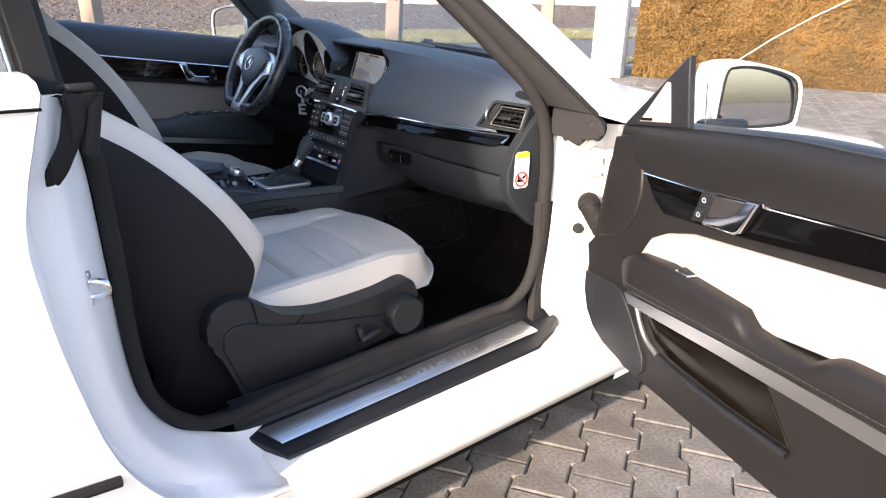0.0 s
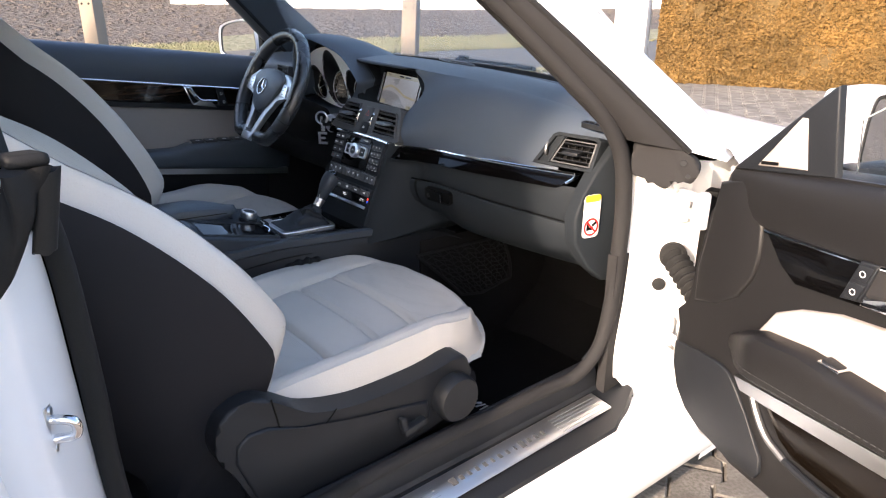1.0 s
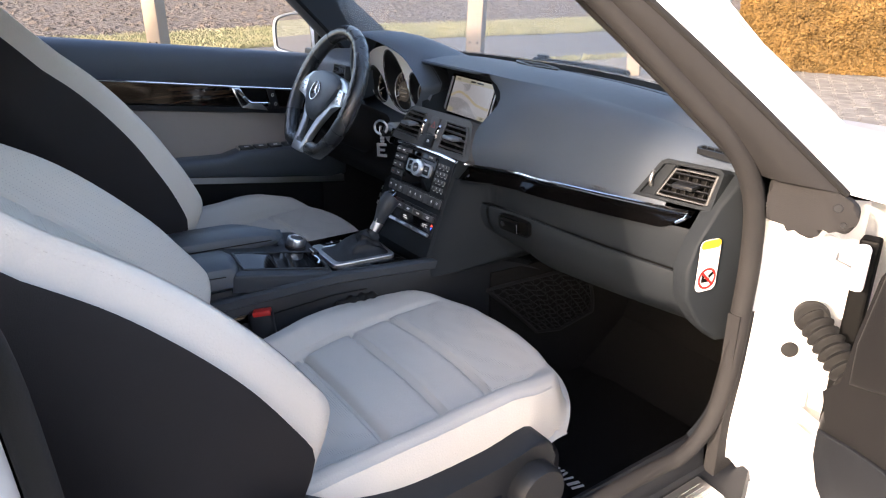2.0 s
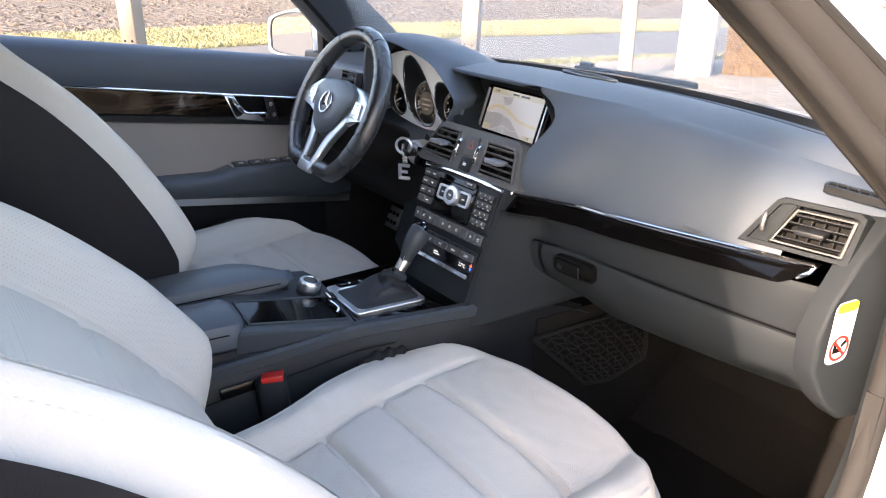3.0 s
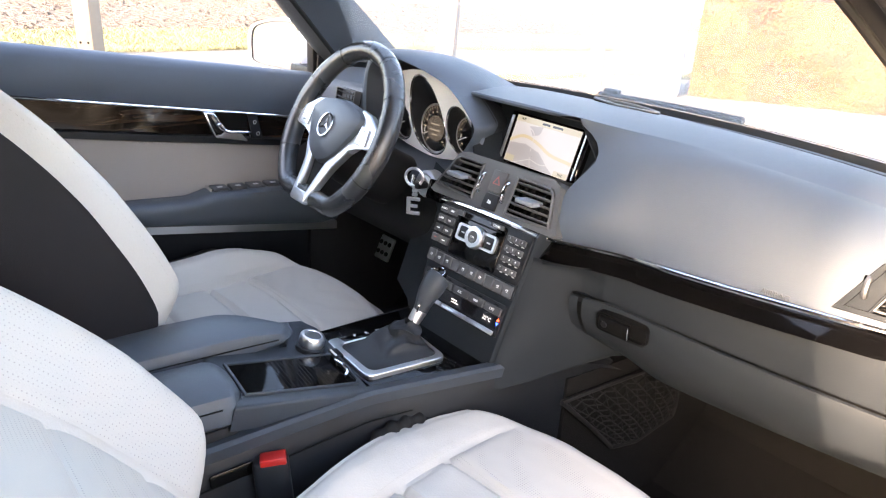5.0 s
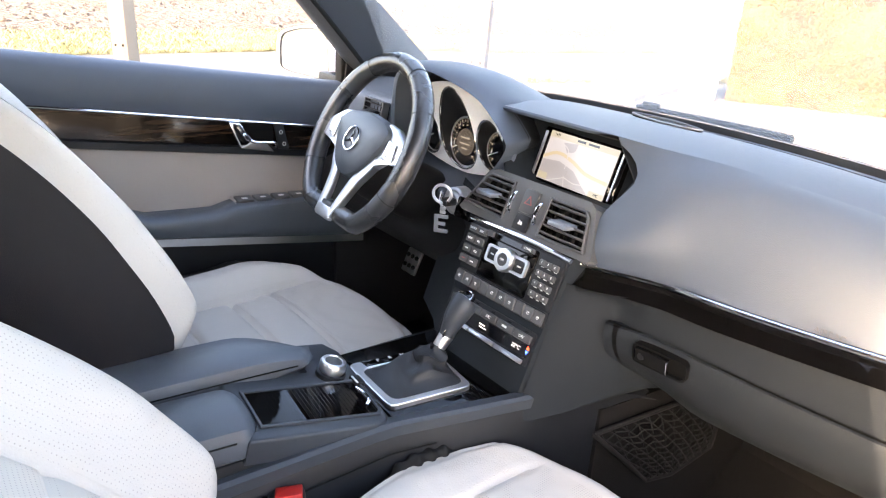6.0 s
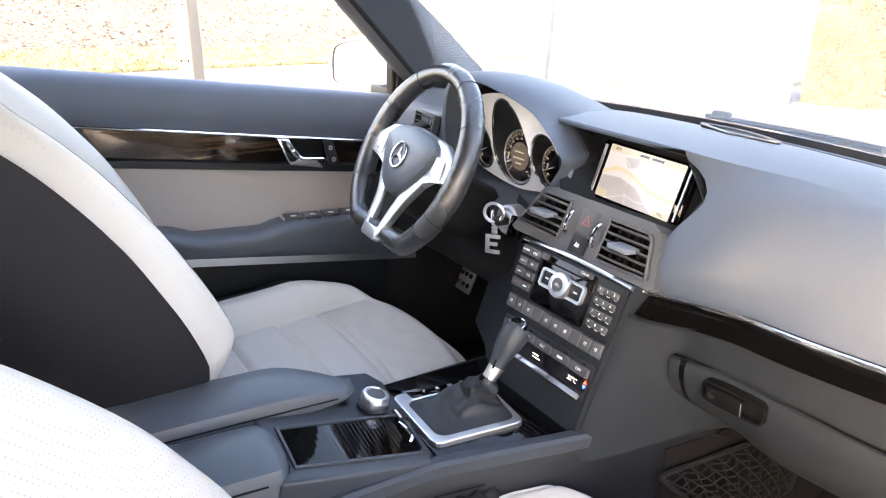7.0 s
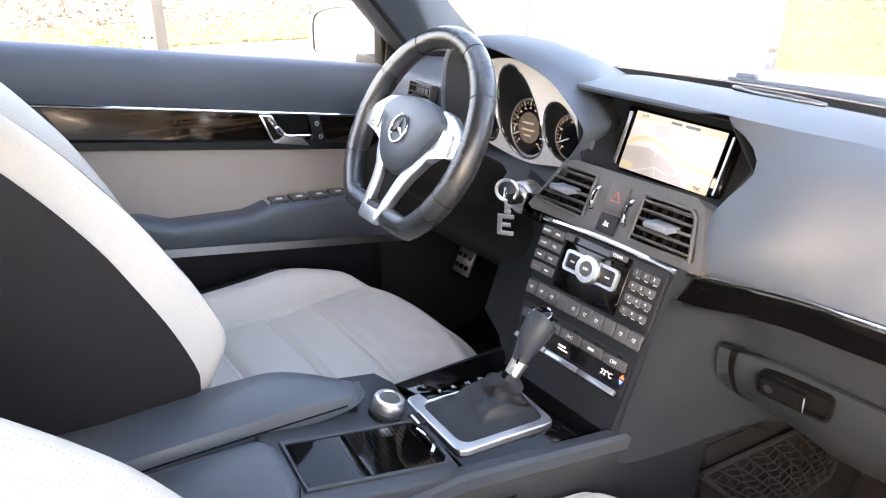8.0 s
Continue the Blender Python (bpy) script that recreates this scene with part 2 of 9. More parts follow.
TURF = ground_mix("winter_grass", (0.1006, 0.1036, 0.05328), (0.2131, 0.2013, 0.1362), (0.148, 0.145, 0.08288), 0.9, 9.0, 1.0, 0.08)
BLADE = leaf_mat("grass_blades", (0.07104, 0.08584, 0.03256), (0.225, 0.2131, 0.1302))
HEDGE_LEAF = leaf_mat("hedge_leaves", (0.06808, 0.04144, 0.009472), (0.219, 0.1214, 0.02723))
HEDGE_CORE = mat("hedge_inside", (0.0888, 0.05624, 0.01776), 0.95, var=0.4, size=3, grain=60, bump=1.0)
CONCRETE = mat("post_concrete", (0.219, 0.1806, 0.1391), 0.85, var=0.12, size=5, grain=90, bump=0.5)
PLASTER = mat("white_plaster", (0.78, 0.77, 0.75), 0.85, var=0.05, size=3, grain=120, bump=0.4)
ROOFTILE = mat("orange_coping", (0.52, 0.26, 0.12), 0.8, var=0.15, size=10, grain=150, bump=0.4)
FRAMEWHITE = mat("greenhouse_frame", (0.72, 0.73, 0.74), 0.5, var=0.05, size=3)
# pale panes: far haze over the greenhouse is put into this colour
PANEGREY = mat("greenhouse_pane", (0.76, 0.78, 0.79), 0.35, var=0.08, size=1.2, grain=6)
SCREEN_W = emit_mat("screen_white", (0.86, 0.85, 0.87), 0.057)
SCREEN_G = emit_mat("screen_grey", (0.60, 0.59, 0.61), 0.053)
SCREEN_Y = emit_mat("screen_yellow", (0.82, 0.76, 0.54), 0.052)
SCREEN_R = emit_mat("screen_road", (0.92, 0.78, 0.48), 0.055)
DIALGLOW = emit_mat("dial_print", (0.90, 0.78, 0.60), 0.040)
INNERLCD = emit_mat("inner_screen", (0.45, 0.38, 0.30), 0.018)
DULLRED = mat("dull_red_print", (0.30, 0.085, 0.08), 0.5, var=0.08)
LED_RED = emit_mat("red_led", (1.0, 0.05, 0.02), 0.8)
LED_BLUE = emit_mat("blue_led", (0.05, 0.15, 1.0), 0.5)
LCDTEXT = emit_mat("lit_digits", (0.9, 0.9, 0.88), 0.18)


# ---- builders ----
def part(name, bm, material, parent, label="", smooth=True, bevel=0.0, sub=0):
    me = bpy.data.meshes.new(name)
    bmesh.ops.recalc_face_normals(bm, faces=bm.faces)
    bm.to_mesh(me)
    bm.free()
    me.materials.append(material)
    if smooth:
        me.polygons.foreach_set("use_smooth", [True] * len(me.polygons))
        me.set_sharp_from_angle(angle=radians(38))
    ob = new(name, me)
    if parent is not None:
        ob.parent = parent
        ob.matrix_parent_inverse = WORLD_OF[parent.name].inverted()
        WORLD_OF[ob.name] = Matrix.Identity(4)
    else:
        WORLD_OF[ob.name] = Matrix.Identity(4)
    if bevel:
        md = ob.modifiers.new("bevel", "BEVEL")
        md.width, md.segments, md.limit_method, md.angle_limit = bevel, 2, "ANGLE", radians(35)
    if sub:
        md = ob.modifiers.new("subdivision", "SUBSURF")
        md.levels = md.render_levels = sub
    if label:
        ob["label"] = label
    return ob


WORLD_OF = {}


def thing(name, at, label, category, group="", kind=""):
    ob = new(name)
    ob.empty_display_size = 0.1
    ob.location = at
    WORLD_OF[ob.name] = Matrix.Translation(at)
    return tagged(ob, label, category, group, kind)


def sheet(bm, rows, loop=False):
    """Quads between rows of points."""
    grid = [[bm.verts.new(p) for p in row] for row in rows]
    for a, b in zip(grid, grid[1:]):
        n = len(a)
        for i in range(n if loop else n - 1):
            j = (i + 1) % n
            bm.faces.new((a[i], a[j], b[j], b[i]))
    return grid


def thick(bm, rows, offset):
    """A sheet with a second one at an offset vector, closed along its rim."""
    a = sheet(bm, rows)
    b = sheet(bm, [[Vector(p) + Vector(offset) for p in r] for r in rows])
    ra = a[0] + [r[-1] for r in a[1:]] + a[-1][-2::-1] + [r[0] for r in a[-2:0:-1]]
    rb = b[0] + [r[-1] for r in b[1:]] + b[-1][-2::-1] + [r[0] for r in b[-2:0:-1]]
    for i in range(len(ra)):
        j = (i + 1) % len(ra)
        bm.faces.new((ra[i], ra[j], rb[j], rb[i]))


def spline(pts, n):
    """n points on a smooth curve through pts."""
    p = [Vector(q) for q in pts]
    p = [p[0] * 2 - p[1], *p, p[-1] * 2 - p[-2]]
    out, segs = [], len(p) - 3
    for k in range(n):
        s = k / (n - 1) * segs
        i = min(int(s), segs - 1)
        t = s - i
        a, b, c, d = p[i:i + 4]
        out.append(0.5 * ((2 * b) + (c - a) * t + (2 * a - 5 * b + 4 * c - d) * t * t + (3 * b - a - 3 * c + d) * t ** 3))
    return out


def tube(bm, pts, r, n=10, closed=False, flat=1.0, caps=True):
    """A round bar along pts; r a number or one per point; flat squeezes it along the up direction."""
    pts = [Vector(p) for p in pts]
    m = len(pts)
    rows, up = [], None
    for i, p in enumerate(pts):
        a = pts[(i - 1) % m] if closed or i else p
        b = pts[(i + 1) % m] if closed or i < m - 1 else p
        d = (b - a).normalized()
        if up is None:
            up = d.orthogonal().normalized()
        up = (up - d * up.dot(d)).normalized()
        side = d.cross(up)
        rad = r[i] if isinstance(r, (list, tuple)) else r
        rows.append([p + (side * math.cos(k * math.tau / n) + up * flat * math.sin(k * math.tau / n)) * rad for k in range(n)])
    if closed:
        rows.append(rows[0])
        g = [[bm.verts.new(q) for q in row] for row in rows[:-1]]
        g.append(g[0])
        for a, b in zip(g, g[1:]):
            for k in range(n):
                j = (k + 1) % n
                bm.faces.new((a[k], a[j], b[j], b[k]))
        return
    g = sheet(bm, rows, loop=True)
    if caps:
        bm.faces.new(g[0])
        bm.faces.new(g[-1])


def box(bm, m, sx, sy, sz, bev=0.0, seg=2):
    """A box of that size round the pose m, with rounded edges."""
    r = bmesh.ops.create_cube(bm, size=1.0, matrix=m @ Matrix.Diagonal((sx, sy, sz, 1)))
    if bev:
        edges = list({e for v in r["verts"] for e in v.link_edges})
        bmesh.ops.bevel(bm, geom=edges, offset=bev, segments=seg, affect="EDGES", profile=0.5)


def lathe(bm, m, profile, n=32):
    rows = [[m @ Vector((r * math.cos(k * math.tau / n), r * math.sin(k * math.tau / n), h)) for k in range(n)] for r, h in profile]
    g = sheet(bm, rows, loop=True)
    bm.faces.new(g[0])
    bm.faces.new(g[-1])


def plate(bm, m, outline, depth, bev=0.0, seg=2):
    """A polygon in m's xy plane, depth thick towards -z, with a rounded front edge."""
    top = [bm.verts.new(m @ Vector((x, y, 0))) for x, y in outline]
    low = [bm.verts.new(m @ Vector((x, y, -depth))) for x, y in outline]
    f = bm.faces.new(top)
    bm.faces.new(low[::-1])
    n = len(top)
    for i in range(n):
        j = (i + 1) % n
        bm.faces.new((top[i], top[j], low[j], low[i]))
    if bev:
        bmesh.ops.bevel(bm, geom=list(f.edges), offset=bev, segments=seg, affect="EDGES", profile=0.5)


def ring(bm, m, outer, inner, depth):
    """A flat frame between two outlines of equal count, depth thick towards -z."""
    rows = [[m @ Vector((x, y, -depth)) for x, y in outer], [m @ Vector((x, y, 0)) for x, y in outer],
            [m @ Vector((x, y, 0)) for x, y in inner], [m @ Vector((x, y, -depth)) for x, y in inner]]
    sheet(bm, rows, loop=True)


def rounded(w, h, r, n=5):
    out = []
    for cx, cy, a in ((w / 2 - r, h / 2 - r, 0), (-w / 2 + r, h / 2 - r, 90), (-w / 2 + r, -h / 2 + r, 180), (w / 2 - r, -h / 2 + r, 270)):
        for k in range(n):
            t = radians(a + 90 * k / (n - 1))
            out.append((cx + r * math.cos(t), cy + r * math.sin(t)))
    return out


def corners_cut(pts, r, n=5):
    """A polygon with its corners rounded off."""
    out = []
    for k, b in enumerate(pts):
        a, c = Vector(pts[k - 1]), Vector(pts[(k + 1) % len(pts)])
        b = Vector(b)
        p, q = b + (a - b).normalized() * r, b + (c - b).normalized() * r
        for i in range(n):
            t = i / (n - 1)
            w = p * (1 - t) ** 2 + b * 2 * t * (1 - t) + q * t * t
            out.append((w.x, w.y))
    return out


def axes(at, right, up):
    """The pose whose x runs right, y up and z towards the viewer."""
    x = Vector(right).normalized()
    z = x.cross(Vector(up)).normalized()
    y = z.cross(x)
    return Matrix(((x.x, y.x, z.x, at[0]), (x.y, y.y, z.y, at[1]), (x.z, y.z, z.z, at[2]), (0, 0, 0, 1)))


def words(name, text, m, size, material, parent, depth=0.0004, align="CENTER"):
    cu = bpy.data.curves.new(name, "FONT")
    cu.body, cu.size, cu.align_x, cu.align_y, cu.extrude = text, size, align, "CENTER", depth
    tmp = bpy.data.objects.new(name, cu)
    scene.collection.objects.link(tmp)
    dg = bpy.context.evaluated_depsgraph_get()
    me = bpy.data.meshes.new_from_object(tmp.evaluated_get(dg))
    bpy.data.objects.remove(tmp)
    me.transform(m)
    me.materials.clear()
    me.materials.append(material)
    ob = new(name, me)
    ob.parent = parent
    ob.matrix_parent_inverse = WORLD_OF[parent.name].inverted()
    WORLD_OF[ob.name] = Matrix.Identity(4)
    return ob


def smoothstep(a, b, x):
    t = min(1, max(0, (x - a) / (b - a)))
    return t * t * (3 - 2 * t)


def lerp(a, b, t):
    return a + (b - a) * t


def table(pairs, x):
    """Linear reading of (x, value) pairs."""
    if x <= pairs[0][0]:
        return pairs[0][1]
    for (x0, y0), (x1, y1) in zip(pairs, pairs[1:]):
        if x <= x1:
            return lerp(y0, y1, (x - x0) / (x1 - x0))
    return pairs[-1][1]


def soft(pairs, x):
    """Smooth reading of (x, value) pairs."""
    if x <= pairs[0][0]:
        return pairs[0][1]
    for i in range(len(pairs) - 1):
        (x0, y0), (x1, y1) = pairs[i], pairs[i + 1]
        if x <= x1:
            xa, ya = pairs[max(0, i - 1)]
            xb, yb = pairs[min(len(pairs) - 1, i + 2)]
            t, h = (x - x0) / (x1 - x0), x1 - x0
            m0, m1 = (y1 - ya) / (x1 - xa) * h, (yb - y0) / (xb - x0) * h
            return y0 * (2 * t ** 3 - 3 * t * t + 1) + m0 * (t ** 3 - 2 * t * t + t) + y1 * (3 * t * t - 2 * t ** 3) + m1 * (t ** 3 - t * t)
    return pairs[-1][1]



# ---- the site: ground, road, field, hedge, fence ----
def flat(name, pts, z, material, label, category):
    bm = bmesh.new()
    v = [bm.verts.new((x, y, z)) for x, y in pts]
    bm.faces.new(v)
    ob = part(name, bm, material, None, smooth=False)
    return tagged(ob, label, category, kind="structure")


flat("ground", [(-700, -700), (700, -700), (700, 700), (-700, 700)], -0.06, SOIL, "bare brown ploughed earth reaching the horizon", "ground")
flat("pavement", [(-5.6, -9), (6.5, -9), (6.5, 12), (-4.6, 8.2), (-5.3, 6.2)], -0.012, JOINT, "driveway of interlocking grey concrete pavers with sandy joints", "pavement")
flat("road", [(-9.2, -40), (-5.8, -40), (-5.75, 5.9), (-5.0, 9.5), (6, 70), (1.0, 70), (-8.2, 10), (-9.0, 5.5)], -0.03, ASPHALT, "worn grey asphalt road beside the verge", "road")
flat("grass_verge", [(-12.2, -40), (-9.2, -40), (-9.0, 5.5), (-8.2, 10), (1.0, 70), (-3.5, 70), (-10.5, 11), (-11.6, 5)], -0.035, TURF, "verge of pale winter grass with frost", "grass")
flat("grass_strip", [(-5.75, -40), (-5.6, -40), (-5.3, 6.2), (-4.6, 8.2), (-3.8, 10.5), (-5.0, 9.5), (-5.75, 5.9)], -0.028, TURF, "narrow strip of dry grass beside the road", "grass")


def blades(name, zone, count, h, material, label):
    """Tufts of thin bent blades over a zone."""
    rnd = random.Random(5)
    verts, faces = [], []
    for _ in range(count):
        x, y, z = zone(rnd)
        a, hh, w = rnd.uniform(0, math.tau), h * rnd.uniform(0.5, 1.3), rnd.uniform(0.004, 0.010)
        dx, dy = math.cos(a), math.sin(a)
        lx, ly = rnd.uniform(-1.1, 1.1) * hh, rnd.uniform(-1.1, 1.1) * hh
        k = len(verts)
        verts += [(x - dy * w, y + dx * w, z), (x + dy * w, y - dx * w, z), (x + lx * 0.4, y + ly * 0.4, z + hh * 0.6), (x + lx, y + ly, z + hh)]
        faces += [(k, k + 1, k + 2), (k + 1, k + 3, k + 2)]
    me = bpy.data.meshes.new(name)
    me.from_pydata(verts, [], faces)
    me.materials.append(material)
    return tagged(new(name, me), label, "grass", kind="stuff")


def verge_zone(r):
    s = r.random() ** 1.3
    y = lerp(-3, 12, r.random())
    return lerp(-9.0, -11.9, s) + max(0, y - 5) * 0.2, y, -0.035


def strip_zone(r):
    y = lerp(-2, 8.6, r.random())
    near, far = (-5.62 + max(0, y - 5.5) * 0.32), (-5.78 + max(0, y - 5.9) * 0.22)
    return lerp(near, far, r.random()) + r.uniform(-0.05, 0.05), y, -0.028


blades("verge_grass", verge_zone, 42000, 0.065, BLADE, "uneven tufts of pale frosty winter grass")
blades("strip_grass", strip_zone, 6000, 0.05, BLADE, "short tufts of dry yellow grass")


def clods():
    """Turned clods of earth over the nearer part of the field."""
    rnd = random.Random(8)
    verts, faces = [], []
    for _ in range(5200):
        d = rnd.random() ** 1.6
        x = -12.0 - 26 * d
        y = rnd.uniform(-6, 24)
        s = rnd.uniform(0.04, 0.13) * (1 + d)
        k = len(verts)
        for a in range(5):
            t = a * math.tau / 5 + rnd.uniform(-0.4, 0.4)
            verts.append((x + s * math.cos(t) * rnd.uniform(0.7, 1.3), y + s * math.sin(t) * rnd.uniform(0.7, 1.5), -0.07))
        verts.append((x + rnd.uniform(-0.3, 0.3) * s, y + rnd.uniform(-0.3, 0.3) * s, -0.06 + s * rnd.uniform(0.18, 0.45)))
        faces += [(k + a, k + (a + 1) % 5, k + 5) for a in range(5)]
    me = bpy.data.meshes.new("soil_clods")
    me.from_pydata(verts, [], faces)
    me.materials.append(SOIL)
    tagged(new("soil_clods", me), "turned clods of dark brown ploughed earth", "soil", kind="stuff")


clods()


def fence_post(at, lean, width, height, label):
    """A squared post with chamfered edges and bolt holes."""
    post = thing("fence_post", at, label, "post", "posts along the road")
    m = Matrix.Translation(at) @ Euler((radians(lean[0]), radians(lean[1]), radians(35))).to_matrix().to_4x4()
    bm = bmesh.new()
    box(bm, m @ Matrix.Translation((0, 0, height / 2 - 0.1)), width, width * 0.9, height + 0.2, 0.008)
    part("post", bm, CONCRETE, post)
    for z in (0.45, 0.62, 0.95, 1.1, 1.4):
        for sx in (-0.3, 0.3):
            bm = bmesh.new()
            lathe(bm, m @ Matrix.Translation((sx * width * 0.8, -width * 0.45, z)) @ Matrix.Rotation(radians(90), 4, "X"), [(0.008, -0.004), (0.008, 0.002), (0.004, 0.003)], 10)
            part("bolt", bm, BLACK, post)
    return post


fence_post((-4.07, 0.48, 0), (0, -1), 0.115, 1.75, "pale squared timber fence post with bolt holes")
fence_post((-2.92, 2.28, 0), (-2, 2), 0.11, 1.75, "pale squared timber fence post leaning slightly")
fence_post((-4.17, 5.40, 0), (0, -1), 0.14, 1.75, "pale concrete fence post near the gate pillar")


def gate_pillar():
    p = thing("gate_pillar", (-4.0, 6.35, 0), "white plastered gate pillar with a small tiled cap", "pillar")
    m = pose(-4.0, 6.35, 0, 0, 0, 28)
    bm = bmesh.new()
    box(bm, m @ Matrix.Translation((0, 0, 0.56)), 0.36, 0.36, 1.14, 0.01)
    part("shaft", bm, PLASTER, p)
    bm = bmesh.new()
    rows = []
    for z, s in ((1.13, 0.21), (1.15, 0.22), (1.19, 0.20), (1.30, 0.03)):
        rows.append([m @ Vector((a * s, b * s, z)) for a, b in ((-1, -1), (1, -1), (1, 1), (-1, 1))])
    g = sheet(bm, rows, loop=True)
    bm.faces.new(g[0]), bm.faces.new(g[-1])
    part("cap", bm, ROOFTILE, p, "orange tiled cap", smooth=False)


gate_pillar()


def hedge(p0, p1, height, depth, count):
    """A clipped hedge: a rough core and many small leaf clumps standing out of it."""
    h = thing("hedge", (*p0, 0), "tall clipped hedge with golden brown winter foliage", "hedge")
    a, b = Vector((*p0, 0)), Vector((*p1, 0))
    d = (b - a).normalized()
    n = Vector((d.y, -d.x, 0))
    rnd = random.Random(3)
    L = (b - a).length
    bm = bmesh.new()
    rows = []
    for i in range(int(L / 0.12) + 1):
        s = i * 0.12
        row = []
        for off, z in ((0.0, 0.0), (0.02, height * 0.3), (0.0, height * 0.7), (-0.04, height), (-depth, height), (-depth, 0)):
            w = noise.noise((s * 2.2, z * 2.0, off * 3)) * 0.07
            row.append(a + d * s + n * (off - 0.06 + w) + Vector((0, 0, z + (w if z else 0))))
        rows.append(row)
    sheet(bm, rows)
    part("branch", bm, HEDGE_CORE, h)
    verts, faces = [], []
    for _ in range(count):
        s, z = rnd.uniform(0, L), height * rnd.random()
        w = noise.noise((s * 2.2, z * 2.0, 0)) * 0.07 + 0.045 * noise.noise((s * 8, z * 8, 4)) + 0.03 * noise.noise((s * 21, z * 21, 9))
        c = a + d * s + n * (-0.03 + w + rnd.uniform(-0.06, 0.035)) + Vector((0, 0, z))
        size = rnd.uniform(0.009, 0.020)
        ax = Vector((rnd.gauss(0, 1), rnd.gauss(0, 1), rnd.gauss(0, 1) + 0.5)).normalized()
        bx = ax.orthogonal().normalized() * size * 0.55
        k = len(verts)
        verts += [c - ax * size, c + bx, c + ax * size, c - bx]
        faces.append((k, k + 1, k + 2, k + 3))
    me = bpy.data.meshes.new("foliage")
    me.from_pydata(verts, [], faces)
    me.materials.append(HEDGE_LEAF)
    ob = new("foliage", me)
    ob.parent, ob.matrix_parent_inverse = h, WORLD_OF[h.name].inverted()
    ob["kind"] = "stuff"


hedge((-3.78, 6.55), (-1.05, 8.15), 2.1, 0.9, 190000)


def fence_run():
    f = thing("garden_fence", (-0.9, 8.2, 0), "white framed fence with grey infill on a low plinth", "fence")
    d = Vector((0.86, 0.5, 0))
    o = Vector((-0.98, 8.1, 0))
    up = Vector((0, 0, 1))
    bm = bmesh.new()
    box(bm, axes(o + d * 2.2 + up * 0.09, d, up), 4.6, 0.2, 0.22, 0.01)
    part("plinth", bm, CONCRETE, f)
    for k in range(3):
        bm = bmesh.new()
        box(bm, axes(o + d * (0.06 + k * 2.0) + up * 0.95, d, up), 0.09, 1.5, 0.09, 0.006)
        part("post", bm, PLASTER, f)
    for k in range(2):
        bm = bmesh.new()
        box(bm, axes(o + d * (1.06 + k * 2.0) + up * 0.95, d, up), 1.9, 1.35, 0.03, 0.004)
        part("panel", bm, PLASTIC2, f)


fence_run()


def greenhouse():
    g = thing("greenhouse", (-24, 21, 0), "long low greenhouse with white frames across the field", "greenhouse")
    o, d, up = Vector((-31.5, 11.0, -0.06)), Vector((0.62, 0.785, 0)).normalized(), Vector((0, 0, 1))
    n = Vector((d.y, -d.x, 0))
    for k in range(24):
        m = axes(o + d * (k * 1.5 + 0.75) + up * 1.25, d, up)
        bm = bmesh.new()
        box(bm, m, 1.42, 2.1, 0.02)
        part("pane", bm, PANEGREY, g, smooth=False)
    for k in range(25):
        bm = bmesh.new()
        box(bm, axes(o + d * k * 1.5 + up * 1.3, d, up), 0.08, 2.6, 0.1)
        part("mullion", bm, FRAMEWHITE, g, smooth=False)
    for z, w in ((0.12, 0.3), (1.0, 0.06), (1.65, 0.06), (2.55, 0.14)):
        bm = bmesh.new()
        box(bm, axes(o + d * 18 + up * z, d, up), 36.2, w, 0.12)
        part("rail", bm, FRAMEWHITE, g, smooth=False)
    bm = bmesh.new()
    sheet(bm, [[o + d * s + n * -q + up * z for q, z in ((0, 2.6), (3, 3.9), (6, 2.6), (6, 0))] for s in (0, 36)])
    part("roof", bm, PANEGREY, g, smooth=False)


greenhouse()


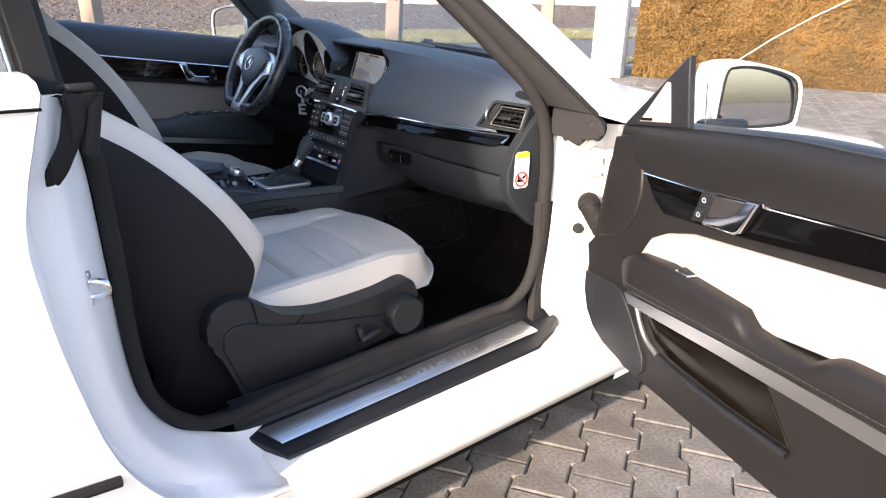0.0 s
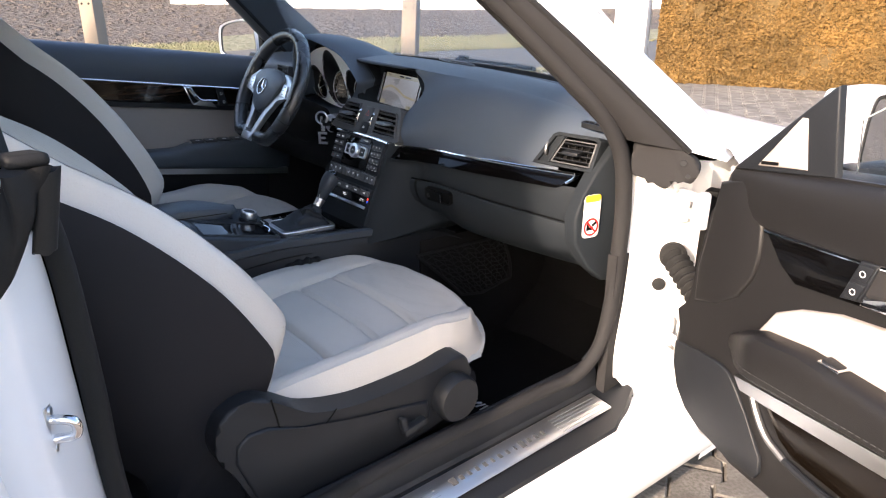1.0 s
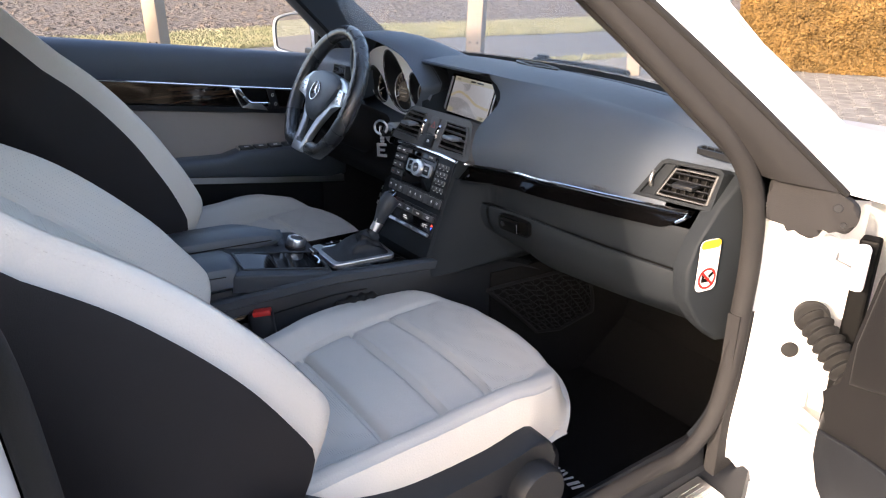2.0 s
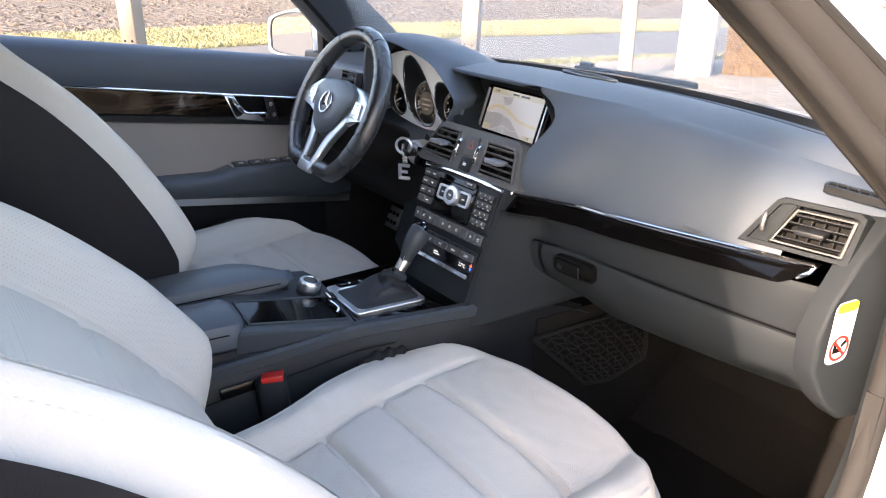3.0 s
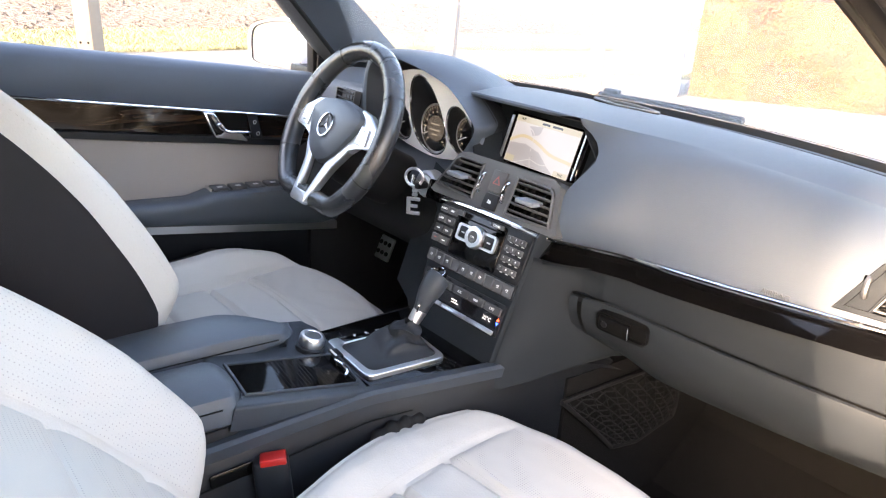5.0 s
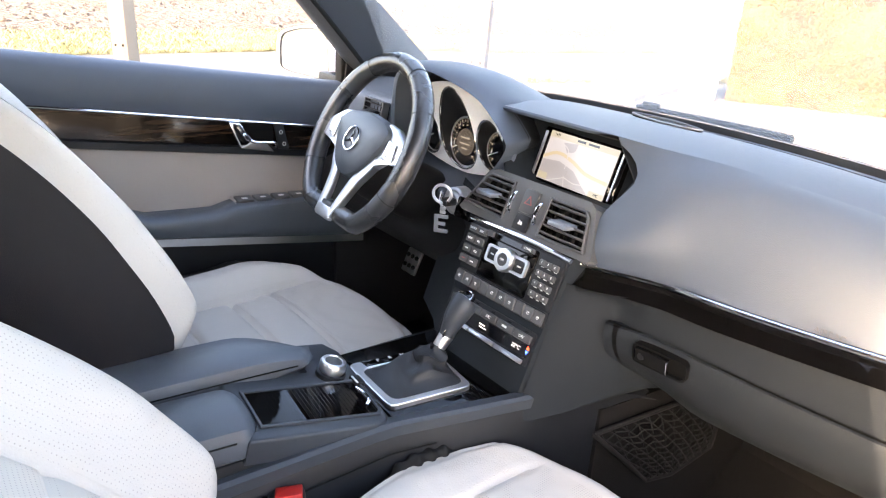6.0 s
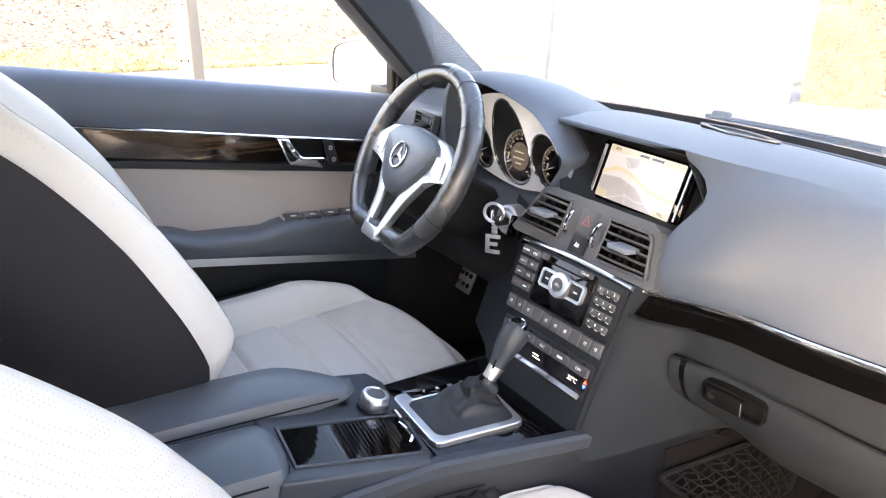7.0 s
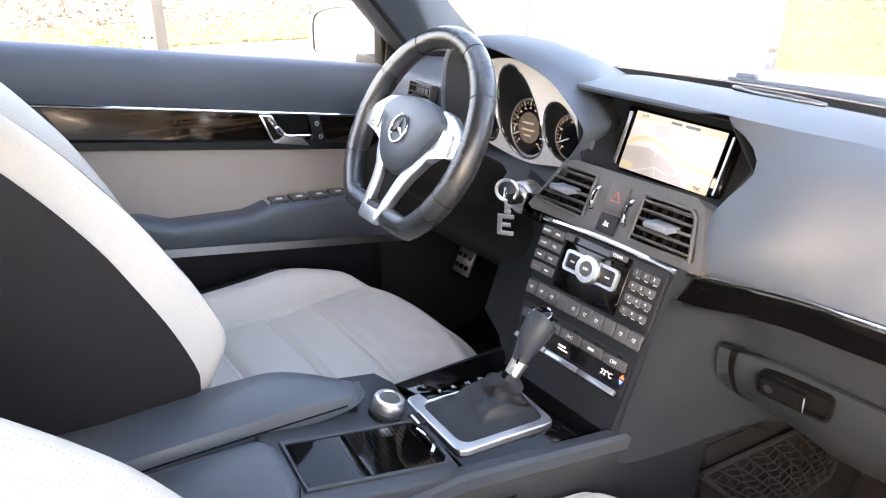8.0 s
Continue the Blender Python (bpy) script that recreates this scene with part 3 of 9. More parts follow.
def house():
    """The house behind the drive, whose shade lies over the cabin."""
    h = thing("house", (0.8, -12.0, 0), "plain pale rendered house with dark windows behind the drive", "house")
    x0, x1, y, d, H = -1.2, 2.745, -9.2, 7.0, 5.1
    wins = [(-0.6, 0.3, 0.9, 2.2), (1.5, 2.4, 0.9, 2.2), (-0.6, 0.3, 3.3, 4.5), (1.5, 2.4, 3.3, 4.5)]
    xs = sorted({x0, x1, *[w[0] for w in wins], *[w[1] for w in wins]})
    zs = sorted({-0.1, H, *[w[2] for w in wins], *[w[3] for w in wins]})
    bm = bmesh.new()
    for xa, xb in zip(xs, xs[1:]):
        for za, zb in zip(zs, zs[1:]):
            if not any(w[0] <= xa and xb <= w[1] and w[2] <= za and zb <= w[3] for w in wins):
                thick(bm, [[(xa, y, za), (xb, y, za)], [(xa, y, zb), (xb, y, zb)]], (0, -0.3, 0))
    for x in (x0, x1 - 0.3):
        box(bm, pose(x + 0.15, y - 0.3 - d / 2, H / 2 - 0.05), 0.3, d, H + 0.1)
    box(bm, pose((x0 + x1) / 2, y - d, H / 2 - 0.05), x1 - x0 - 0.6, 0.3, H + 0.1)
    part("wall", bm, PLASTER, h, smooth=False)
    for w in wins:
        bm = bmesh.new()
        m = axes(((w[0] + w[1]) / 2, y - 0.12, (w[2] + w[3]) / 2), (-1, 0, 0), (0, 0, 1))
        ww, hh = w[1] - w[0], w[3] - w[2]
        ring(bm, m, [(-ww / 2, -hh / 2), (ww / 2, -hh / 2), (ww / 2, hh / 2), (-ww / 2, hh / 2)], [(-ww / 2 + 0.07, -hh / 2 + 0.07), (ww / 2 - 0.07, -hh / 2 + 0.07), (ww / 2 - 0.07, hh / 2 - 0.07), (-ww / 2 + 0.07, hh / 2 - 0.07)], 0.06)
        win = part("window", bm, FRAMEWHITE, h, smooth=False)
        bm = bmesh.new()
        box(bm, m @ Matrix.Translation((0, 0, -0.03)), ww - 0.1, hh - 0.1, 0.01)
        part("pane", bm, LCD, win, smooth=False)
    bm = bmesh.new()
    xm = (x0 + x1) / 2
    sheet(bm, [[(x0 - 0.3, yy, H - 0.1), (xm, yy, H + 0.25), (x1 + 0.02, yy, H - 0.1)] for yy in (y + 0.1, y - d - 0.4)])
    sheet(bm, [[(x0 - 0.3, yy, H - 0.25), (xm, yy, H + 0.10), (x1 + 0.02, yy, H - 0.25)] for yy in (y + 0.1, y - d - 0.4)])
    part("roof", bm, ROOFTILE, h, "low tiled roof", smooth=False)


house()

# ---- the car ----
CAR = thing("car", (0, -0.4, 0), "white two-door coupe with its passenger door open", "car")


def strip_z(x):
    return 0.7765 + 0.038 * (x - 0.125)


def recede(x):
    """How far the face falls back towards the outer end."""
    return 0.046 * smoothstep(0.10, 0.28, x) + 0.05 * max(0.0, (x - 0.28) / 0.37) ** 1.5


def screen_base(x):
    return 0.355 - 0.40 * x * x


def left_edge(z):
    return table([(0.76, 0.132), (0.855, 0.134), (0.870, 0.146), (0.893, 0.156), (0.920, 0.130), (0.938, 0.100), (0.95, 0.096)], z)


def dash_top(x, w):
    """A point of the dashboard's top; w from the rear lip to the windscreen."""
    z1 = soft([(-0.69, 0.897), (-0.50, 0.903), (-0.36, 0.912), (-0.24, 0.930), (-0.16, 0.942), (-0.10, 0.943), (0.10, 0.940), (0.2, 0.932), (0.4, 0.912), (0.62, 0.884), (0.70, 0.878)], x)
    y1 = soft([(-0.69, 0.07), (-0.50, 0.075), (-0.22, 0.070), (-0.15, 0.062), (0.10, 0.068), (0.16, 0.080), (0.24, 0.112), (0.4, 0.140), (0.6, 0.165), (0.7, 0.172)], x)
    y2, z2 = screen_base(x), 0.915
    y = lerp(y1, y2, w)
    z = lerp(z1, z2, w * w * 0.4 + w * 0.6) + 0.010 * math.sin(math.pi * min(1, w * 1.1))
    return Vector((x, y, z))


def dashboard():
    bm = bmesh.new()
    xs = [-0.69 + 1.385 * i / 60 for i in range(61)]
    rows = [[dash_top(x, w / 12) for w in range(13)] for x in xs]
    sheet(bm, rows)
    # room for the instruments under their hood
    bmesh.ops.delete(bm, geom=[f for f in bm.faces if -0.43 < f.calc_center_median().x < -0.17 and f.calc_center_median().y < 0.20], context="FACES")
    # face beside the instruments
    rows = []
    for i in range(13):
        x = lerp(-0.69, -0.42, i / 12)
        p = dash_top(x, 0)
        rows.append(spline([p, p + Vector((0, -0.012, -0.010)), p + Vector((0, -0.016, -0.030)), p + Vector((0, -0.020, -0.085)), p + Vector((0, 0.02, -0.16))], 14))
    sheet(bm, rows)
    # lip that turns down over the display
    rows = []
    for x in [-0.165 + 0.261 * i / 24 for i in range(25)]:
        p = dash_top(x, 0)
        k = smoothstep(0.096, 0.04, x)
        rows.append([p, p + Vector((0, -0.0025, -0.003)) * k, p + Vector((0, -0.001, -0.007)) * k, p + Vector((0, 0.05, -0.009 * k))])
    sheet(bm, rows)
    # passenger face from the lacquer strip up to the top
    rows = []
    for v in range(15):
        t = v / 14
        row = []
        for u in range(41):
            zl = lerp(0.776, 0.95, t)
            x = lerp(left_edge(zl), 0.657, (u / 40))
            top = dash_top(x, 0)
            bulge = smoothstep(0.12, 0.35, x)
            zs, sh = strip_z(x), recede(x)
            prof = spline([(0, -0.020 + sh, zs), (0, lerp(-0.012, -0.032 + sh, bulge), lerp(zs, top.z, 0.2)), (0, lerp(0.024, -0.022 + sh, bulge), lerp(zs, top.z, 0.52)), (0, lerp(0.060, 0.006 + sh * 0.9, bulge), lerp(zs, top.z, 0.80)), (0, top.y, top.z)], 15)
            th = lerp(0.50, math.pi / 2, t)
            ys = -0.024 + sh
            arc = Vector((0, ys + (top.y - ys) * (1 - math.cos(th) / math.cos(0.50)), zs + (top.z - zs) * (math.sin(th) - math.sin(0.50)) / (1 - math.sin(0.50))))
            p = prof[v].lerp(arc, bulge)
            row.append(Vector((x, p.y, p.z)))
        rows.append(row)
    sheet(bm, rows)
    # rounded return at the outer end
    sheet(bm, [[r[-1], r[-1] + Vector((0.004, 0.005, 0)), r[-1] + Vector((0.006, 0.016, 0)), r[-1] + Vector((0.004, 0.12, 0))] for r in rows])
    # opening for the outer vent
    hole = axes((0.590, 0.062, 0.833), (1, 0.13, -0.03), (0.10, 0.20, 1)).inverted()
    gone = []
    for f in bm.faces:
        q = hole @ f.calc_center_median()
        if abs(q.z) < 0.03 and -0.034 < q.y < 0.035 and lerp(-0.074, -0.040, (q.y + 0.034) / 0.069) < q.x < 0.053:
            gone.append(f)
    bmesh.ops.delete(bm, geom=gone, context="FACES")
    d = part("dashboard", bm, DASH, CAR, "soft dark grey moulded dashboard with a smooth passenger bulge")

    # lower dash and glovebox
    bm = bmesh.new()
    rows = []
    for i in range(31):
        x = 0.128 + 0.522 * i / 30
        zs = strip_z(x) - 0.0255
        back = smoothstep(0.240, 0.128, x)
        y0 = -0.034 + recede(x)
        low = lerp(0.60, 0.556, back)
        pr = [(y0, zs), (y0 - 0.003, zs - 0.012), (y0 - 0.001, lerp(zs, low, 0.3)), (y0 + 0.012, lerp(zs, low, 0.6)), (y0 + 0.045, low + 0.02), (y0 + 0.075, low), (y0 + 0.2, low - 0.01)]
        hollow = 0.035 * math.sin(math.pi * back)
        prof = []
        for k, p in enumerate(spline([(x, y, z) for y, z in pr], 22)):
            fade = smoothstep(0, 4, k) * (1 - smoothstep(15, 21, k))
            face = -0.080 + (p.z - 0.647) * 0.37
            prof.append(Vector((x, lerp(p.y, face, back * (1 - smoothstep(18, 21, k))) + hollow * fade, p.z)))
        rows.append(prof)
    sheet(bm, rows)
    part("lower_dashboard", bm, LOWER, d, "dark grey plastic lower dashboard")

    # glovebox door, standing proud of the lower dash
    bm = bmesh.new()
    rows = []
    for i in range(25):
        u = i / 24
        x = lerp(0.186, 0.640, u)
        y0 = -0.0368 + recede(x)
        top, low = lerp(0.708, 0.695, u), lerp(0.625, 0.598, smoothstep(0, 0.3, u))
        pr = [(y0 + 0.008, top), (y0 - 0.002, top - 0.004), (y0, lerp(top, low, 0.35)), (y0 + 0.016, lerp(top, low, 0.7)), (y0 + 0.040, low + 0.004), (y0 + 0.06, low)]
        rows.append(spline([(x, y, z) for y, z in pr], 14))
    thick(bm, rows, (0, 0.012, 0))
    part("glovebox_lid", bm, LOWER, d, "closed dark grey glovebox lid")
    bm = bmesh.new()
    for k, r in ((0, rows[0]), (1, rows[-1])):
        sheet(bm, [[p + Vector((0.003 if k else -0.003, 0.0045, 0)) for p in r], [p + Vector((-0.02 if k else 0.02, 0.0045, 0)) for p in r]])
    sheet(bm, [[r[0] + Vector((0, -0.0065, 0.0035)) for r in rows], [r[0] + Vector((0, 0.0, -0.008)) for r in rows]])
    part("lid_gap", bm, BLACK, d, smooth=False)
    m = axes((0.270, -0.0040, 0.683), (1, 0.10, -0.01), (0, -0.14, 1))
    bm = bmesh.new()
    ring(bm, m, rounded(0.080, 0.030, 0.008), rounded(0.074, 0.024, 0.006), 0.012)
    plate(bm, m @ Matrix.Translation((0, 0, -0.006)), rounded(0.076, 0.026, 0.006), 0.004)
    part("latch_recess", bm, BLACK, d)
    bm = bmesh.new()
    box(bm, m @ Matrix.Translation((-0.010, 0, 0.000)), 0.048, 0.020, 0.008, 0.002)
    part("latch", bm, BLACK, d, "glovebox latch with a keyhole")
    bm = bmesh.new()
    lathe(bm, m @ Matrix.Translation((-0.024, 0, 0.004)), [(0.0048, 0), (0.0048, 0.0014), (0.0030, 0.0016)], 20)
    part("lock_cylinder", bm, PLASTIC, d)
    bm = bmesh.new()
    box(bm, m @ Matrix.Translation((0.0145, 0, 0.002)), 0.002, 0.019, 0.008, 0.0006)
    part("latch_edge", bm, CHROME, d)

    # the lacquer strip with its chrome line
    bm = bmesh.new()
    rows = []
    for i in range(61):
        x = lerp(0.118, 0.612, i / 60)
        z = strip_z(x)
        h = 0.024 * (1 - 0.75 * smoothstep(0.575, 0.612, x))
        y0 = -0.022 - 0.010 * smoothstep(0.12, 0.35, x) + recede(x)
        rows.append([Vector((x, y0 + 0.016, z - 0.002)), Vector((x, y0 + 0.008, z - 0.003)), Vector((x, y0 + 0.008 - h * 0.32, z - 0.004 - h * 0.3)), Vector((x, y0 + 0.008 - h * 0.67, z - 0.004 - h * 0.65)), Vector((x, y0 + 0.008 - h, z - 0.004 - h)), Vector((x, y0 + 0.012, z - 0.006 - h))])
    sheet(bm, rows)
    part("lacquer_strip", bm, PIANO, d, "glossy black lacquer trim strip")
    bm = bmesh.new()
    pts = []
    for i in range(40):
        x = lerp(0.112, 0.612, i / 39)
        y0 = -0.022 - 0.010 * smoothstep(0.12, 0.35, x) + recede(x)
        pts.append((x, y0 - 0.004, strip_z(x) + 0.0005))
    z_end, y_end = strip_z(0.612), recede(0.612)
    tube(bm, pts, 0.0034, 8)
    tube(bm, [(0.613, y_end - 0.035, z_end), (0.608, y_end - 0.037, z_end - 0.010), (0.594, y_end - 0.039, z_end - 0.020)], 0.003, 8)
    part("chrome_line", bm, CHROME, d)

    # end panel towards the door
    bm = bmesh.new()
    outline = [(0.014, 0.722), (0.030, 0.762), (0.062, 0.815), (0.105, 0.857), (0.15, 0.868), (0.23, 0.84), (0.23, 0.60), (0.15, 0.578), (0.095, 0.585), (0.055, 0.620), (0.020, 0.672)]
    plate(bm, axes((0.650, 0, 0), (0.16, 1, 0), (0, 0, 1)), outline, 0.03, 0.006, 3)
    part("end_panel", bm, LOWER, d, "dark grey side panel of the dashboard")
    # warning sticker
    m = axes((0.6615, 0.050, 0.726), (0.16, 1, 0), (0, -0.04, 1))
    bm = bmesh.new()
    plate(bm, m, rounded(0.040, 0.084, 0.010), 0.001)
    st = part("warning_sticker", bm, LETTER, CAR, "white warning sticker with a yellow head and a red ring", smooth=False)
    bm = bmesh.new()
    plate(bm, m @ Matrix.Translation((0, 0.0345, 0.0006)), rounded(0.038, 0.013, 0.006), 0.0005)
    part("yellow_head", bm, YELLOW, st, smooth=False)
    bm = bmesh.new()
    c = [(0.0175 * math.cos(a * math.tau / 28), 0.0175 * math.sin(a * math.tau / 28) - 0.021) for a in range(28)]
    c2 = [(x * 0.8, (y + 0.021) * 0.8 - 0.021) for x, y in c]
    ring(bm, m @ Matrix.Translation((0, 0, 0.001)), c, c2, 0.0005)
    box(bm, m @ Matrix.Translation((0, -0.021, 0.0008)) @ Matrix.Rotation(radians(-45), 4, "Z"), 0.029, 0.0035, 0.0006)
    part("red_ring", bm, RED, st, smooth=False)
    bm = bmesh.new()
    box(bm, m @ Matrix.Translation((-0.003, -0.024, 0.0006)), 0.016, 0.006, 0.0005)
    box(bm, m @ Matrix.Translation((-0.008, -0.018, 0.0006)), 0.005, 0.012, 0.0005)
    box(bm, m @ Matrix.Translation((0.007, -0.016, 0.0006)) @ Matrix.Rotation(0.6, 4, "Z"), 0.010, 0.005, 0.0005)
    part("pictogram", bm, BLACK, st, smooth=False)
    for k in range(4):
        bm = bmesh.new()
        box(bm, m @ Matrix.Translation((0, 0.0225 - k * 0.0055, 0.0006)), 0.031 - 0.004 * (k % 2), 0.0014, 0.0005)
        part("print_line", bm, PANEGREY, st, smooth=False)
    return d


DASHBOARD = dashboard()


def vent(at, right, up, outline, slats, label, wheel_side=0, slat_mat=None, tab_mat=None):
    """An air vent: frame, dark cavity, slats, a guide tab and a chrome edged thumb wheel."""
    m = axes(at, right, up)
    xs, ys = [p[0] for p in outline], [p[1] for p in outline]
    bm = bmesh.new()
    inner = [(x * 0.9, y * 0.88) for x, y in outline]
    ring(bm, m, outline, inner, 0.016)
    v = part("air_vent", bm, PLASTIC2, CAR, label, bevel=0.0015)
    bm = bmesh.new()
    plate(bm, m @ Matrix.Translation((0, 0, -0.030)), [(x * 1.0, y * 1.0) for x, y in outline], 0.002)
    ring(bm, m @ Matrix.Translation((0, 0, -0.003)), [(x * 0.93, y * 0.91) for x, y in outline], inner, 0.03)
    part("cavity", bm, BLACK, v)
    y0, y1 = min(ys) * 0.88, max(ys) * 0.88

    def span(y):
        hits = []
        for (ax, ay), (bx, by) in zip(inner, inner[1:] + inner[:1]):
            if (ay - y) * (by - y) <= 0 and ay != by:
                hits.append(lerp(ax, bx, (y - ay) / (by - ay)))
        return (min(hits), max(hits)) if len(hits) > 1 else (0, 0)
    for k in range(slats):
        y = lerp(y0, y1, (k + 0.5) / slats)
        a, b = span(y)
        bm = bmesh.new()
        box(bm, m @ Matrix.Translation(((a + b) / 2, y, -0.005)) @ Matrix.Rotation(radians(-14), 4, "X"), b - a, 0.0024, 0.0090, 0.0008, 1)
        part("slat", bm, slat_mat or PLASTIC2, v)
    for k in range(6):
        x = lerp(min(xs) * 0.8, max(xs) * 0.8, k / 5)
        bm = bmesh.new()
        box(bm, m @ Matrix.Translation((x, 0, -0.020)), 0.0015, (y1 - y0) * 0.9, 0.008)
        part("fin", bm, RUBBER, v, smooth=False)
    bm = bmesh.new()
    box(bm, m @ Matrix.Translation((0, -0.001, 0.003)) @ Matrix.Rotation(radians(18), 4, "X"), 0.036, 0.0075, 0.026, 0.0025)
    part("guide_tab", bm, tab_mat or TAB, v)
    if wheel_side:
        x = (max(xs) + 0.010) if wheel_side > 0 else (min(xs) - 0.010)
        bm = bmesh.new()
        pts = [m @ Vector((x, y1 * 0.55 * math.sin(t), 0.006 * math.cos(t) - 0.001)) for t in [radians(-85 + 17 * i) for i in range(11)]]
        tube(bm, pts, 0.0034, 8)
        part("thumb_wheel", bm, DULLSATIN if tab_mat else CHROME, v)
    return v


# ---- centre stack ----
VUP = (0, 0.45, 1)
STACK_UP = Vector((0, 0.37, 1)).normalized()
STACK_X = 0.024                                      # middle of the controls
RIGHT = Vector((1, 0, 0))


def on_stack(x, z, out=0.0):
    """A point of the tilted centre stack at height z."""
    y = -0.085 + (z - 0.647) * 0.37
    return Vector((x, y, z)) + Vector((0, -1, 0.37)).normalized() * out


def stack_pose(x, z, out=0.0):
    return axes(on_stack(x + STACK_X, z, out), RIGHT, STACK_UP) @ Matrix.Diagonal((1.02, 1, 1, 1))


def centre_stack():
    bm = bmesh.new()
    # body: face and cheeks that sweep forward
    rows = []
    for z, hw in ((0.556, 0.103), (0.60, 0.104), (0.68, 0.106), (0.785, 0.112)):
        c = on_stack(0, z)
        row = [Vector((STACK_X + dx, c.y + dy, z)) for dx, dy in ((-hw - 0.01, 0.14), (-hw, 0.012), (-hw + 0.006, 0), (hw - 0.006, 0), (hw, 0.012), (hw + 0.012, 0.16))]
        rows.append(row)
    sheet(bm, rows)
    s = part("centre_panel", bm, LOWER, CAR, "dark grey centre stack with radio and climate controls")

    # upper panel with the vents
    bm = bmesh.new()
    m = axes((0.020, -0.0125, 0.8205), RIGHT, VUP)
    for o in ([(-0.152, -0.036), (-0.142, -0.040), (0.127, -0.040), (0.135, -0.034), (0.122, -0.0285), (0.027, -0.0305), (-0.049, -0.0285), (-0.146, -0.0235)],
              [(-0.106, 0.0320), (-0.049, 0.0315), (0.027, 0.0285), (0.100, 0.0275), (0.110, 0.033), (0.096, 0.041), (-0.098, 0.041)],
              [(-0.049, -0.0285), (0.027, -0.0305), (0.027, 0.0285), (-0.049, 0.0315)],
              [(-0.152, -0.036), (-0.146, -0.0235), (-0.118, 0.025), (-0.106, 0.0320), (-0.098, 0.041), (-0.116, 0.035)],
              [(0.122, -0.0285), (0.135, -0.034), (0.110, 0.033), (0.100, 0.0275), (0.107, 0.020)]):
        plate(bm, m, o, 0.04)
    part("vent_panel", bm, PLASTIC2, s, smooth=False)
    # chrome line between vent panel and radio
    bm = bmesh.new()
    tube(bm, [on_stack(STACK_X + x, 0.7815 + 0.003 * (1 - (x / 0.108) ** 2), 0.004) for x in [-0.108 + 0.216 * i / 24 for i in range(25)]], 0.0034, 8)
    part("chrome_line", bm, CHROME, s)
    # hazard switch and belt lamp
    bm = bmesh.new()
    box(bm, m @ Matrix.Translation((-0.008, 0.010, 0.001)), 0.030, 0.036, 0.006, 0.002)
    part("hazard_switch", bm, PLASTIC2, s)
    bm = bmesh.new()
    tri = [(-0.008 + 0.0095 * math.sin(a), 0.010 + 0.0095 * math.cos(a)) for a in (0, -math.tau / 3, math.tau / 3)]
    tri2 = [(-0.008 + 0.0065 * math.sin(a), 0.010 + 0.0065 * math.cos(a)) for a in (0, -math.tau / 3, math.tau / 3)]
    ring(bm, m @ Matrix.Translation((0, 0, 0.0048)), tri, tri2, 0.001)
    part("hazard_triangle", bm, DULLRED, s, "red warning triangle", smooth=False)
    bm = bmesh.new()
    box(bm, m @ Matrix.Translation((-0.008, -0.023, 0.001)), 0.030, 0.026, 0.006, 0.002)
    part("lamp_switch", bm, PLASTIC, s)
    bm = bmesh.new()
    box(bm, m @ Matrix.Translation((-0.008, -0.0255, 0.0045)), 0.008, 0.0014, 0.0008)
    box(bm, m @ Matrix.Translation((-0.010, -0.0225, 0.0045)), 0.0014, 0.005, 0.0008)
    box(bm, m @ Matrix.Translation((-0.006, -0.0230, 0.0045)), 0.003, 0.003, 0.0008)
    part("lamp_symbol", bm, LETTER, s, smooth=False)

    # radio: lacquer front, dial, keypads
    m = stack_pose(0, 0.7425, 0.003)
    bm = bmesh.new()
    plate(bm, m, rounded(0.198, 0.078, 0.006), 0.012, 0.002)
    radio = part("radio", bm, PLASTIC, CAR, "car radio with a chrome dial and rows of small keys")
    bm = bmesh.new()
    plate(bm, m @ Matrix.Translation((-0.004, 0, 0.0015)), rounded(0.106, 0.072, 0.004), 0.003, 0.001)
    part("front_panel", bm, PIANO, radio, "glossy black radio front")
    bm = bmesh.new()
    box(bm, m @ Matrix.Translation((-0.004, 0.026, 0.002)), 0.088, 0.0022, 0.002)
    part("disc_slot", bm, BLACK, radio)
    bm = bmesh.new()
    ring(bm, m @ Matrix.Translation((-0.004, 0.004, 0.006)), rounded(0.086, 0.027, 0.005), rounded(0.078, 0.0195, 0.003), 0.005)
    part("dial_frame", bm, KEYMETAL, radio)
    for sx in (-1, 1):
        bm = bmesh.new()
        box(bm, m @ Matrix.Translation((-0.004 + sx * 0.028, 0.004, 0.003)), 0.021, 0.0185, 0.005, 0.0015)
        part("seek_key", bm, PLASTIC, radio)
        bm = bmesh.new()
        box(bm, m @ Matrix.Translation((-0.004 + sx * 0.029, 0.004, 0.0058)), 0.007, 0.0022, 0.0006)
        part("key_mark", bm, LETTER, radio, smooth=False)
    bm = bmesh.new()
    lathe(bm, m @ Matrix.Translation((-0.004, 0.004, 0)), [(0.0180, 0), (0.0180, 0.010), (0.0165, 0.013), (0.0105, 0.0135), (0.0100, 0.0125)], 32)
    part("volume_dial", bm, KEYMETAL, radio, "silver volume dial")
    bm = bmesh.new()
    lathe(bm, m @ Matrix.Translation((-0.004, 0.004, 0.0120)), [(0.0098, 0), (0.0096, 0.0012)], 24)
    part("dial_centre", bm, PLASTIC2, radio)
    words("dial_word", "ON", m @ Matrix.Translation((-0.004, 0.004, 0.0135)), 0.005, LETTER, radio)
    bm = bmesh.new()
    box(bm, m @ Matrix.Translation((0.030, 0.033, 0.004)), 0.026, 0.007, 0.004, 0.001)
